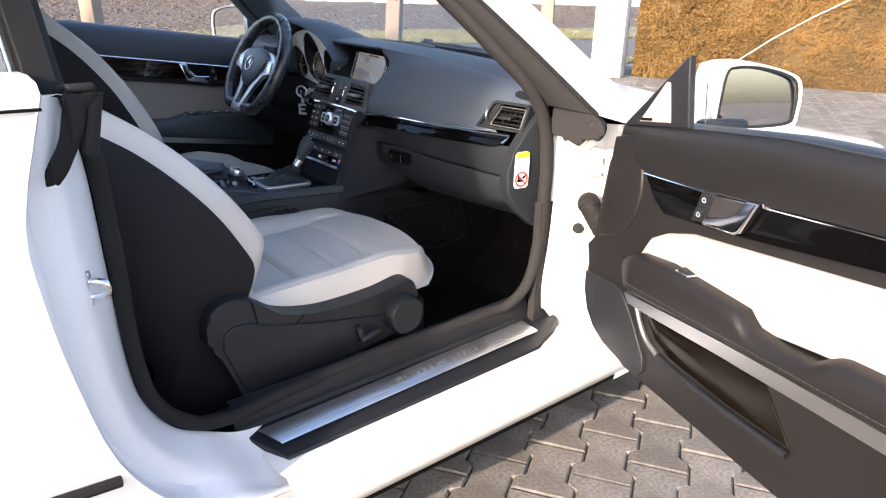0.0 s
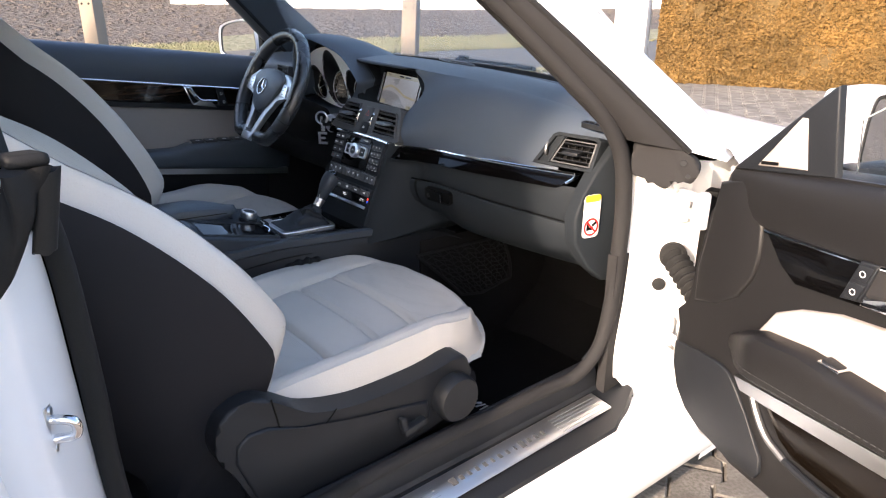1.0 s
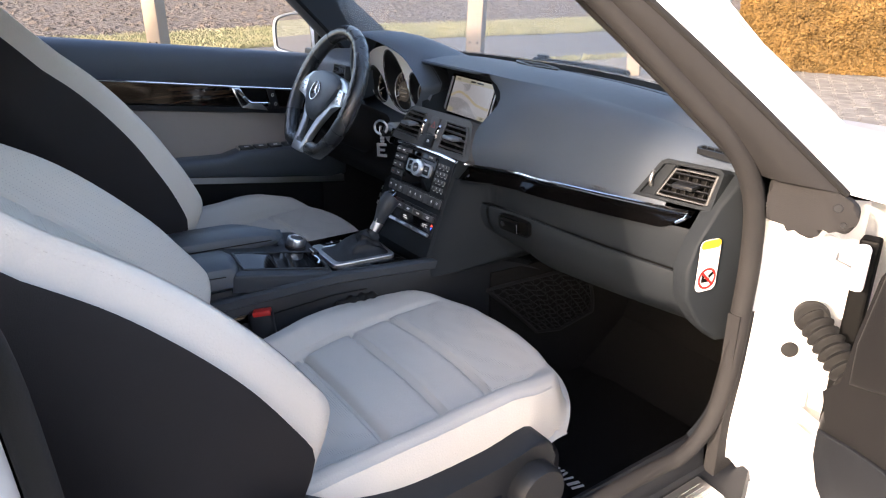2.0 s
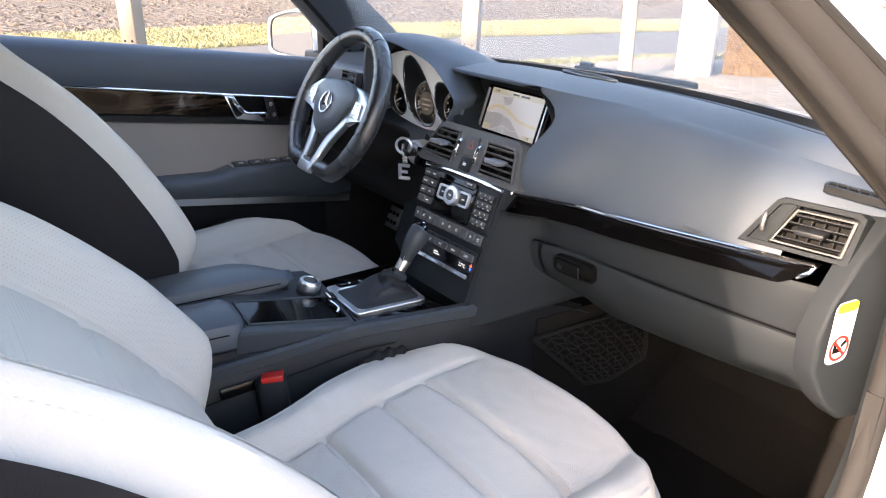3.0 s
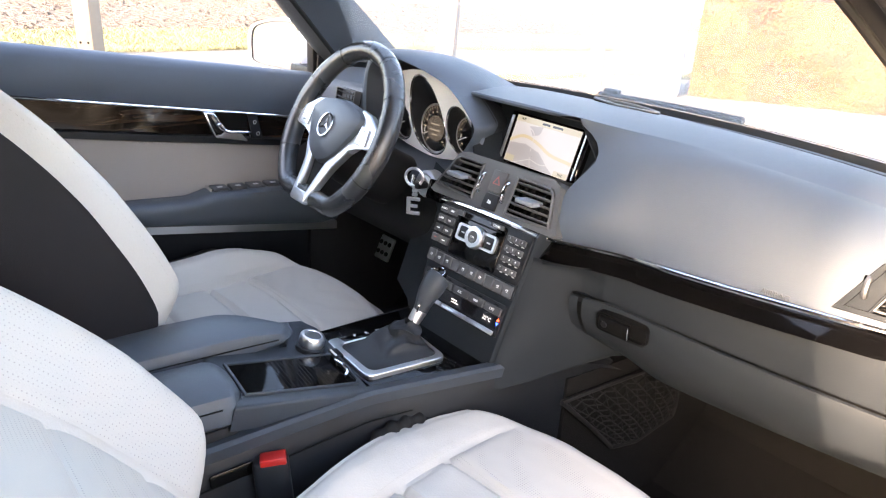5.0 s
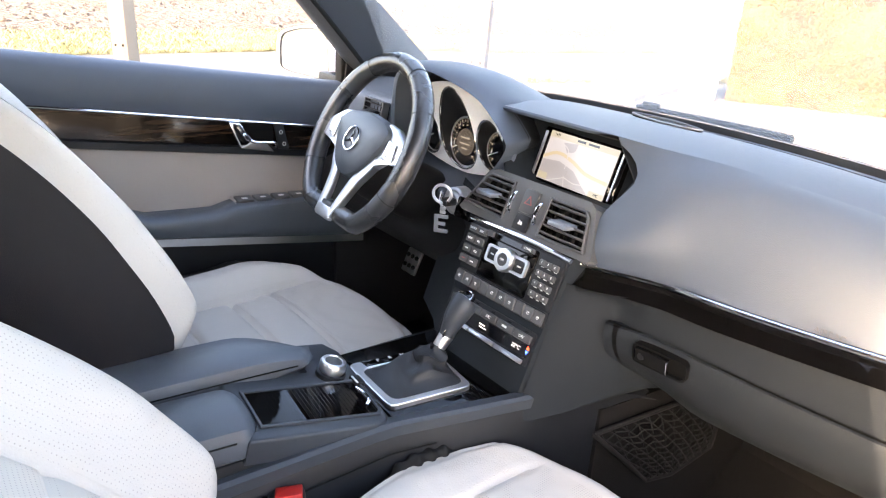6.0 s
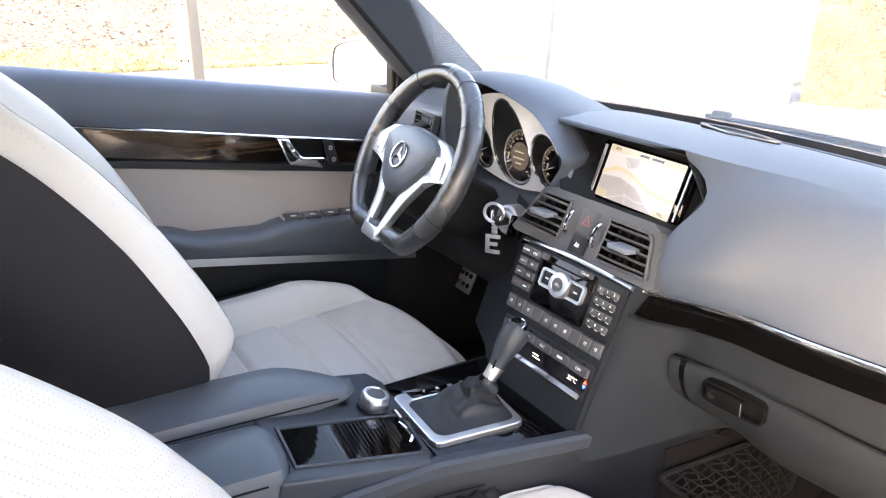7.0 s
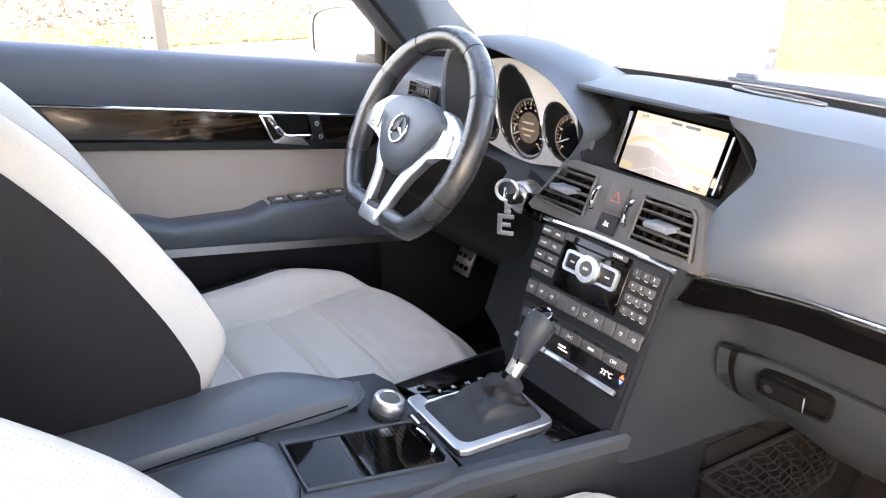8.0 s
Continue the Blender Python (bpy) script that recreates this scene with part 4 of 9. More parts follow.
    part("clear_key", bm, PLASTIC2, radio)
    words("clear_word", "CLEAR", m @ Matrix.Translation((0.030, 0.033, 0.0063)), 0.005, LETTER, radio)
    digits = "1234567890*#"
    for r in range(4):
        for c in range(3):
            x, y = 0.062 + c * 0.0125, 0.024 - r * 0.0155
            bm = bmesh.new()
            box(bm, m @ Matrix.Translation((x, y, 0.003)), 0.0115, 0.0085, 0.005, 0.0012, 1)
            part("number_key", bm, PLASTIC2, radio)
            k = r * 3 + c
            ch = digits[k] if k < 9 else "*0#"[c]
            words("key_digit", ch, m @ Matrix.Translation((x, y + 0.0008, 0.0056)), 0.0046, LETTER, radio)
            bm = bmesh.new()
            box(bm, m @ Matrix.Translation((x, y - 0.0058, 0.0008)), 0.0055, 0.0009, 0.0006)
            part("key_mark", bm, LETTER, radio, smooth=False)
    for r, pair in enumerate((("RADIO", "DISC"), ("NAVI", "TEL"), ("", "SYS"), ("", ""))):
        for c in range(2):
            x, y = -0.090 + c * 0.0205, 0.028 - r * 0.0165
            bm = bmesh.new()
            box(bm, m @ Matrix.Translation((x, y, 0.003)), 0.0195, 0.0120, 0.005, 0.0012, 1)
            part("mode_key", bm, PLASTIC2, radio)
            if pair[c]:
                words("key_word", pair[c], m @ Matrix.Translation((x, y, 0.0057)), 0.0045, LETTER, radio)
            else:
                bm = bmesh.new()
                box(bm, m @ Matrix.Translation((x, y, 0.0056)), 0.007, 0.0016, 0.0006)
                part("key_mark", bm, DULLRED if (r, c) == (3, 0) else LETTER, radio, smooth=False)
    bm = bmesh.new()
    box(bm, m @ Matrix.Translation((-0.052, 0.031, 0.003)), 0.014, 0.009, 0.005, 0.001, 1)
    part("eject_key", bm, PLASTIC2, radio)

    # row of switches
    m = stack_pose(0, 0.6955, 0.002)
    bm = bmesh.new()
    plate(bm, m, rounded(0.196, 0.022, 0.003), 0.008, 0.001)
    row = part("switch_row", bm, PLASTIC, CAR, "row of dark switches for seat heating and parking aid")
    for k in range(10):
        x = -0.0875 + k * 0.0194
        bm = bmesh.new()
        box(bm, m @ Matrix.Translation((x, 0, 0.002)), 0.0184, 0.019, 0.005, 0.0015, 1)
        part("switch", bm, PLASTIC2, row)
        if k not in (3, 7):
            bm = bmesh.new()
            box(bm, m @ Matrix.Translation((x - 0.0012, 0.001, 0.0047)) @ Matrix.Rotation(-0.4, 4, "Z"), 0.0007, 0.0036, 0.0006)
            box(bm, m @ Matrix.Translation((x + 0.0016, 0.0012, 0.0047)), 0.0022, 0.0022, 0.0006)
            box(bm, m @ Matrix.Translation((x + 0.0008, -0.0015, 0.0047)), 0.0034, 0.0008, 0.0006)
            part("switch_symbol", bm, LETTER, row, smooth=False)

    # climate panel
    m = stack_pose(0, 0.6515, 0.002)
    bm = bmesh.new()
    plate(bm, m, rounded(0.186, 0.050, 0.003), 0.008, 0.001)
    cl = part("climate_panel", bm, PLASTIC, CAR, "climate control panel with a dark display and chrome keys")
    bm = bmesh.new()
    plate(bm, m @ Matrix.Translation((0, -0.005, 0.0012)), rounded(0.178, 0.018, 0.002), 0.002)
    part("display", bm, LCD, cl, "dark climate display")
    words("temperature", "22\u00b0C", m @ Matrix.Translation((0.066, -0.005, 0.0016)), 0.0085, LCDTEXT, cl, 0.0002)
    for x in (-0.070, -0.012, -0.006):
        bm = bmesh.new()
        box(bm, m @ Matrix.Translation((x, -0.004, 0.0016)), 0.006, 0.002, 0.0004)
        box(bm, m @ Matrix.Translation((x + 0.003, -0.008, 0.0016)), 0.010, 0.0016, 0.0004)
        part("display_mark", bm, LCDTEXT, cl, smooth=False)
    for k in range(5):
        x = -0.072 + k * 0.036
        bm = bmesh.new()
        box(bm, m @ Matrix.Translation((x, 0.0125, 0.002)), 0.034, 0.012, 0.005, 0.0014, 1)
        part("climate_key", bm, PLASTIC2, cl)
        t = ("", "AUTO", "A/C", "", "OFF")[k]
        if t:
            words("key_word", t, m @ Matrix.Translation((x, 0.0125, 0.0047)), 0.006, LETTER, cl)
        else:
            bm = bmesh.new()
            box(bm, m @ Matrix.Translation((x, 0.0125, 0.0047)), 0.010, 0.0032, 0.0006)
            part("key_mark", bm, LETTER, cl, smooth=False)
        bm = bmesh.new()
        box(bm, m @ Matrix.Translation((x + 0.004, 0.0215, 0.0012)), 0.006, 0.0022, 0.0012)
        part("indicator_lamp", bm, LED_RED if k == 0 else BLACK, cl, smooth=False)
    for k in range(3):
        x = -0.059 + k * 0.059
        bm = bmesh.new()
        box(bm, m @ Matrix.Translation((x, -0.0205, 0.004)) @ Matrix.Rotation(radians(-25), 4, "X"), 0.057, 0.007, 0.005, 0.0016)
        part("rocker_key", bm, SATIN, cl)
    bm = bmesh.new()
    plate(bm, m @ Matrix.Translation((0.088, -0.001, 0.0016)), [(-0.003, 0), (0.003, 0), (0, 0.005)], 0.0005)
    part("warm_mark", bm, LED_RED, cl, smooth=False)
    bm = bmesh.new()
    plate(bm, m @ Matrix.Translation((0.088, -0.003, 0.0016)), [(-0.003, 0), (0, -0.005), (0.003, 0)], 0.0005)
    part("cool_mark", bm, LED_BLUE, cl, smooth=False)
    # plain lower face
    return s


centre_stack()
vent((-0.072, -0.0150, 0.8228), RIGHT, VUP, [(-0.052, -0.026), (0.043, -0.031), (0.043, 0.031), (-0.014, 0.031), (-0.024, 0.024)], 5, "dark centre air vent with slats and guide tab", wheel_side=1)
vent((0.090, -0.0163, 0.8198), RIGHT, VUP, [(-0.043, -0.031), (0.050, -0.029), (0.036, 0.022), (0.027, 0.030), (-0.043, 0.031)], 5, "dark centre air vent with slats and guide tab", wheel_side=-1)
vent((0.596, 0.063, 0.833), (1, 0.13, 0.01), (0.10, 0.30, 1), [(-0.050, -0.024), (0.040, -0.024), (0.046, 0.023), (-0.026, 0.023)], 4, "outer air vent in a grey surround", -1, PLASTIC, PLASTIC)
vent((-0.520, 0.040, 0.868), (1, -0.06, 0.0), (0.0, 0.20, 1), [(-0.040, -0.026), (0.040, -0.026), (0.040, 0.026), (-0.040, 0.026)], 4, "outer air vent beside the driver", 0, PLASTIC, PLASTIC)


def display():
    """The recess and the lit map display."""
    front = [(-0.146, 0.934), (0.098, 0.934), (0.148, 0.890), (0.126, 0.836), (-0.066, 0.830), (-0.100, 0.866)]
    cx, cz = 0.010, 0.890  # middle of the opening
    bm = bmesh.new()
    rows = []
    for y, s in ((0.050, 1.03), (0.052, 1.0), (0.090, 0.97), (0.112, 0.95)):
        rows.append([Vector((cx + (x - cx) * s, y + (z - 0.895) * (0.55 if z < 0.895 else 0.40), cz + (z - cz) * s)) for x, z in front])
    g = sheet(bm, rows, loop=True)
    bm.faces.new(g[-1])
    d = part("display_housing", bm, LOWER, CAR, "deep dark housing round the map display")
    m = axes((0.007, 0.086, 0.8765), (1, -0.03, -0.015), (0, 0.34, 1)) @ Matrix.Scale(0.86, 4, (1, 0, 0)) @ Matrix.Scale(0.99, 4, (0, 1, 0))
    bm = bmesh.new()
    plate(bm, m @ Matrix.Translation((0, 0, -0.002)), rounded(0.206, 0.088, 0.004), 0.01, 0.001)
    part("display_front", bm, PIANO, d)
    bm = bmesh.new()
    plate(bm, m, rounded(0.168, 0.080, 0.001, 2), 0.0015)
    part("screen", bm, SCREEN_W, d, "lit map screen in white and grey", smooth=False)

    def patch(name, pts, material, z):
        b = bmesh.new()
        plate(b, m @ Matrix.Translation((0, 0, z)), pts, 0.0002)
        part(name, b, material, d, smooth=False)
    patch("map_area", [(-0.084, -0.040), (-0.084, -0.008), (-0.04, -0.004), (0.0, -0.012), (0.03, -0.03), (0.05, -0.040)], SCREEN_G, 0.0004)
    patch("map_area", [(-0.01, 0.030), (-0.045, 0.026), (-0.03, 0.012), (-0.012, 0.016)], SCREEN_G, 0.0004)
    patch("title_bar", [(-0.084, 0.040), (-0.084, 0.030), (0.084, 0.030), (0.084, 0.040)], SCREEN_Y, 0.0006)
    patch("corner_key", [(0.050, -0.040), (0.084, -0.040), (0.084, -0.031), (0.050, -0.031)], SCREEN_Y, 0.0008)
    patch("corner_key", [(-0.082, -0.038), (-0.058, -0.038), (-0.058, -0.028), (-0.082, -0.028)], SCREEN_Y, 0.0008)

    def road(pts, w, material, z):
        pts = [Vector((x, y, 0)) for x, y in pts]
        pts = [Vector(p) for p in spline(pts, 24)]
        L, R = [], []
        for i, p in enumerate(pts):
            t = (pts[min(i + 1, 23)] - pts[max(i - 1, 0)]).normalized()
            n = Vector((-t.y, t.x, 0)) * w / 2
            L.append(m @ (p + n + Vector((0, 0, z))))
            R.append(m @ (p - n + Vector((0, 0, z))))
        b = bmesh.new()
        sheet(b, [L, R])
        part("map_road", b, material, d, smooth=False)
    road([(-0.084, -0.004), (-0.05, 0.008), (-0.01, 0.002), (0.03, -0.010), (0.084, -0.014)], 0.0055, SCREEN_R, 0.0009)
    road([(-0.06, 0.030), (-0.03, 0.018), (-0.024, 0.006), (-0.02, -0.02), (-0.01, -0.04)], 0.0016, SCREEN_W, 0.0010)
    road([(-0.024, 0.006), (-0.005, 0.022), (0.01, 0.030)], 0.0016, SCREEN_W, 0.0010)
    road([(-0.016, -0.026), (0.01, -0.03), (0.03, -0.028), (0.04, -0.03)], 0.0014, SCREEN_W, 0.0011)
    road([(-0.016, -0.026), (-0.04, -0.034), (-0.06, -0.04)], 0.0014, SCREEN_W, 0.0011)
    b = bmesh.new()
    lathe(b, m @ Matrix.Translation((-0.018, -0.018, 0.0012)), [(0.0055, 0), (0.0055, 0.0003)], 20)
    part("map_marker", b, SCREEN_G, d, smooth=False)
    for x, w in ((-0.004, 0.020), (0.026, 0.026)):
        bm = bmesh.new()
        box(bm, m @ Matrix.Translation((x, 0.035, 0.0008)), w, 0.0036, 0.0002)
        part("title_bar", bm, LCD, d, smooth=False)
    words("clock_digits", "14:39", m @ Matrix.Translation((-0.066, 0.035, 0.0008)), 0.0062, LCD, d, 0.0001)
    words("corner_word", "TMC", m @ Matrix.Translation((0.067, -0.0355, 0.001)), 0.0062, LCD, d, 0.0001)
    for x, wd in ((-0.0945, 0.007), (0.096, 0.0035)):
        b = bmesh.new()
        box(b, m @ Matrix.Translation((x, 0, 0.001)), wd, 0.074, 0.002, 0.0008)
        part("side_bar", b, SATIN, d, smooth=False)


display()


def instruments():
    """The instrument panel deep under the hood."""
    # knee panel under the dials
    bm = bmesh.new()
    rows = []
    for x in [-0.46 + 0.34 * i / 24 for i in range(25)]:
        low = soft([(-0.46, 0.796), (-0.38, 0.784), (-0.26, 0.782), (-0.18, 0.790), (-0.12, 0.808)], x)
        rows.append(spline([(x, 0.150, low + 0.018), (x, 0.090, low + 0.008), (x, 0.040, low), (x, 0.020, low - 0.016), (x, 0.030, low - 0.06), (x, 0.060, low - 0.16)], 16))
    sheet(bm, rows)
    c = part("instrument_panel", bm, DASH, CAR, "instrument panel with silver-ringed dials under a hood")
    # the hood: its mouth, its rounded rim and its back, running out into the dashboard
    n = 56
    a = spline([(-0.425, 0.045, 0.815), (-0.409, 0.024, 0.870), (-0.403, 0.020, 0.920), (-0.388, 0.016, 0.957), (-0.345, 0.006, 0.978), (-0.290, 0.000, 0.984), (-0.222, 0.005, 0.974), (-0.165, 0.018, 0.954), (-0.128, 0.020, 0.932), (-0.095, 0.020, 0.905), (-0.084, 0.020, 0.888), (-0.104, 0.020, 0.856), (-0.122, 0.012, 0.830)], n)
    e = spline([(-0.452, 0.060, 0.812), (-0.436, 0.036, 0.870), (-0.430, 0.032, 0.925), (-0.410, 0.030, 0.966), (-0.355, 0.024, 0.989), (-0.290, 0.022, 0.994), (-0.215, 0.032, 0.983), (-0.160, 0.052, 0.957), (-0.138, 0.060, 0.934), (-0.113, 0.058, 0.893), (-0.098, 0.050, 0.870), (-0.100, 0.034, 0.850), (-0.112, 0.014, 0.826)], n)
    b = spline([(-0.500, 0.075, 0.800), (-0.490, 0.085, 0.860), (-0.480, 0.110, 0.893), (-0.450, 0.180, 0.905), (-0.380, 0.260, 0.915), (-0.300, 0.290, 0.920), (-0.215, 0.250, 0.928), (-0.152, 0.130, 0.941), (-0.136, 0.075, 0.930), (-0.108, 0.062, 0.890), (-0.094, 0.054, 0.868), (-0.096, 0.038, 0.848), (-0.108, 0.018, 0.824)], n)
    mid = Vector((-0.27, 0.11, 0.87))
    bm = bmesh.new()
    deep = [Vector((lerp(p.x, mid.x, 0.10), 0.135, lerp(p.z, mid.z, 0.16))) for p in a]
    back = []
    for k in range(1, 10):
        t = k / 9
        back.append([p.lerp(q, t) + Vector((0, 0, 1)) * 0.35 * max(0.0, p.z - q.z) * math.sin(math.pi * t) * (1 - t * 0.4) for p, q in zip(e, b)])
    front = [[p + Vector((0, 0.010, -0.001)) for p in a], a, [p.lerp(q, 0.3) + Vector((0, -0.004, 0)) for p, q in zip(a, e)], [p.lerp(q, 0.7) + Vector((0, -0.003, 0)) for p, q in zip(a, e)], e]
    sheet(bm, [[p.lerp(q, 0.55) + Vector((0, 0, 0.004)) for p, q in zip(a, deep)]] + front + back)
    part("instrument_hood", bm, DASH, c, "dark grey arched hood over the instruments")
    bm = bmesh.new()
    sheet(bm, [deep, [p.lerp(q, 0.5) + Vector((0, 0, 0.004)) for p, q in zip(a, deep)]])
    part("hood_lining", bm, PLASTIC, c)
    # silver fascia with three arched wells
    fm = axes((-0.281, 0.082, 0.850), RIGHT, (0, -0.26, 1))
    dials = ((-0.096, -0.002, 0.035, 1.55), (0.0, 0.0, 0.047, 2.1), (0.095, 0.003, 0.035, 1.55))
    turns = [k * math.tau / 40 for k in range(40)]
    bm = bmesh.new()
    loops = [[(p.x, p.y) for p in spline([(-0.142, -0.010, 0), (-0.138, 0.050, 0), (-0.09, 0.094, 0), (0.0, 0.116, 0), (0.08, 0.100, 0), (0.135, 0.062, 0), (0.152, 0.0, 0), (0.125, -0.036, 0), (0.06, -0.050, 0), (0.0, -0.058, 0), (-0.07, -0.050, 0), (-0.12, -0.036, 0), (-0.142, -0.010, 0)], 49)[:-1]]]
    wells = []
    for x, y, r, tall in dials:
        wells.append([(x + r * 1.10 * math.cos(t), y + r * 1.08 * math.sin(t) * (tall if math.sin(t) > 0 else 1.0)) for t in turns])
    edges = []
    for loop in loops + wells:
        vs = [bm.verts.new(fm @ Vector((x, y, 0))) for x, y in loop]
        edges += [bm.edges.new((p, q)) for p, q in zip(vs, vs[1:] + vs[:1])]
    bmesh.ops.triangle_fill(bm, use_beauty=True, edges=edges)
    part("fascia", bm, FASCIA, c, "silver dial fascia", smooth=False)
    dm = axes((-0.279, 0.102, 0.850), RIGHT, (0, 0.04, 1))
    for (x, y, r, tall), well in zip(dials, wells):
        m = dm @ Matrix.Translation((x, y, 0.0))
        rim = [fm @ Vector((px, py, 0)) for px, py in well]
        bed = [m @ Vector((r * 1.03 * math.cos(t), r * 1.03 * math.sin(t), 0)) for t in turns]
        bm = bmesh.new()
        g = sheet(bm, [rim, [p.lerp(q, 0.5) for p, q in zip(rim, bed)], bed], loop=True)
        bm.faces.new(g[-1])
        part("dial_well", bm, PLASTIC, c)
        bm = bmesh.new()
        tube(bm, rim, 0.0018, 6, closed=True)
        part("well_rim", bm, CHROME, c)
        bm = bmesh.new()
        lathe(bm, m, [(r, 0), (r * 1.01, 0.004), (r * 0.95, 0.006), (r * 0.92, 0.003)], 40)
        part("dial_ring", bm, SATIN, c)
        bm = bmesh.new()
        lathe(bm, m, [(r * 0.94, 0.002), (r * 0.94, 0.004)], 40)
        part("dial_face", bm, LCD, c)
        for k in range(25):
            ang = radians(225 - 270 * k / 24)
            bm = bmesh.new()
            box(bm, m @ Matrix.Rotation(ang, 4, "Z") @ Matrix.Translation((r * 0.84, 0, 0.0045)), r * 0.15 if k % 2 == 0 else r * 0.08, 0.0011, 0.0006)
            part("tick", bm, DIALGLOW, c, smooth=False)
        count = 13 if r > 0.04 else 5
        for k in range(count):
            ang = radians(225 - 270 * k / (count - 1))
            bm = bmesh.new()
            box(bm, m @ Matrix.Translation((r * 0.67 * math.cos(ang), r * 0.67 * math.sin(ang), 0.0045)), 0.0042, 0.0024, 0.0004)
            part("dial_number", bm, DIALGLOW, c, smooth=False)
        bm = bmesh.new()
        box(bm, m @ Matrix.Rotation(radians(205), 4, "Z") @ Matrix.Translation((r * 0.5, 0, 0.0058)), r * 0.75, 0.0016, 0.001)
        part("needle", bm, LETTER, c, smooth=False)
    bm = bmesh.new()
    lathe(bm, dm @ Matrix.Translation((0.0, 0.0, 0.005)), [(0.025, 0), (0.024, 0.002)], 36)
    part("inner_display", bm, INNERLCD, c, "grey lit inner display")
    for y, wd in ((0.008, 0.026), (-0.003, 0.030), (-0.012, 0.016)):
        bm = bmesh.new()
        box(bm, dm @ Matrix.Translation((0.0, y, 0.0073)), wd, 0.0026, 0.0005)
        part("display_line", bm, DIALGLOW, c, smooth=False)


instruments()


# ---- steering wheel ----
def steering_wheel():
    c = Vector((-0.317, -0.100, 0.857))
    m = axes(c, (0.998, -0.061, 0), (0, math.sin(radians(27)), math.cos(radians(27)))) @ Matrix.Scale(0.94, 4)
    R = 0.163

    def rim_r(a):
        x, y = math.cos(a), math.sin(a)
        r = R
        if y < -0.72:
            r = min(R, R * 0.83 / max(0.72, -y) * 1.0)
            r = lerp(R, r, smoothstep(0.72, 0.80, -y))
        return r
    n = 72
    pts = [m @ Vector((rim_r(a) * math.cos(a), rim_r(a) * math.sin(a), 0)) for a in [i * math.tau / n for i in range(n)]]
    rad = []
    for i in range(n):
        a = i * math.tau / n
        rad.append(0.0170 + 0.0020 * abs(math.cos(a)) ** 2)
    bm = bmesh.new()
    tube(bm, pts, rad, 14, closed=True, flat=1.0)
    w = part("steering_wheel", bm, WHEELHIDE, CAR, "black leather steering wheel with silver spokes and a flat bottom")
    for deg in (30, 62, 118, 150, 205, 238, 302, 335):
        a = radians(deg)
        bm = bmesh.new()
        p = m @ Vector((rim_r(a) * math.cos(a), rim_r(a) * math.sin(a), 0))
        q = (m.to_3x3() @ Vector((-math.sin(a), math.cos(a), 0)))
        tube(bm, [p - q * 0.0005, p + q * 0.0005], rad[int(round(deg / 5)) % n] + 0.0003, 20)
        part("rim_seam", bm, BLACK, w)
    # hub pad
    bm = bmesh.new()
    outline = [(-0.094, 0.030), (-0.062, 0.050), (0.0, 0.058), (0.062, 0.050), (0.094, 0.030), (0.074, -0.014), (0.042, -0.053), (0.0, -0.069), (-0.042, -0.053), (-0.074, -0.014)]
    rows = []
    for s, z in ((1.0, -0.006), (1.02, 0.006), (0.96, 0.017), (0.80, 0.023), (0.4, 0.026), (0.02, 0.027)):
        loop = spline([(x * s, y * s, z) for x, y in outline] + [(outline[0][0] * s, outline[0][1] * s, z)], 41)[:-1]
        rows.append([m @ p for p in loop])
    g = sheet(bm, rows, loop=True)
    bm.faces.new(g[0]), bm.faces.new(g[-1])
    part("hub", bm, BLACKLEATHER, w, "dark padded wheel hub")
    bm = bmesh.new()
    ct = [m @ Vector((0.0225 * math.cos(i * math.tau / 36), 0.0225 * math.sin(i * math.tau / 36), 0.0285)) for i in range(36)]
    tube(bm, ct, 0.0019, 8, closed=True)
    for k in range(3):
        a = radians(90 + 120 * k)
        d1, d2 = Vector((math.cos(a), math.sin(a), 0)), Vector((-math.sin(a), math.cos(a), 0))
        z = Vector((0, 0, 0.0282))
        vs = [m @ (d1 * 0.0222 + z), m @ (d2 * 0.0042 + d1 * 0.003 + z), m @ (z * 1.07), m @ (-d2 * 0.0042 + d1 * 0.003 + z)]
        q = [bm.verts.new(v) for v in vs]
        bm.faces.new((q[0], q[1], q[2])), bm.faces.new((q[0], q[2], q[3]))
    part("emblem", bm, CHROME, w, "chrome ring emblem", smooth=False)
    # side spokes with key pads
    for sx in (-1, 1):
        bm = bmesh.new()
        o = [(sx * 0.070, 0.052), (sx * 0.100, 0.048), (sx * 0.140, 0.026), (sx * 0.152, 0.0), (sx * 0.148, -0.014), (sx * 0.100, -0.015), (sx * 0.074, -0.034), (sx * 0.060, -0.020)]
        plate(bm, m @ Matrix.Translation((0, 0, 0.009)), o if sx < 0 else o[::-1], 0.014, 0.004, 3)
        part("side_spoke", bm, SATIN, w, "silver wheel spoke")
        bm = bmesh.new()
        o = [(sx * 0.096, 0.024), (sx * 0.124, 0.020), (sx * 0.130, -0.011), (sx * 0.094, -0.012)]
        plate(bm, m @ Matrix.Translation((0, 0, 0.0135)), o if sx < 0 else o[::-1], 0.005, 0.0015)
        part("spoke_key", bm, KEYMETAL, w)
        for k in range(3):
            bm = bmesh.new()
            box(bm, m @ Matrix.Translation((sx * 0.111, 0.016 - k * 0.010, 0.0139)), 0.026 if k == 1 else 0.009, 0.0012 if k == 1 else 0.003, 0.0006)
            part("key_mark", bm, DULLSATIN, w, smooth=False)
        # lower spokes, from the hub's flanks to the plate on the rim
        bm = bmesh.new()
        rows = []
        inner = spline([(0.064, -0.004, 0.008), (0.043, -0.040, 0.010), (0.025, -0.074, 0.012), (0.015, -0.144, 0.0205)], 13)
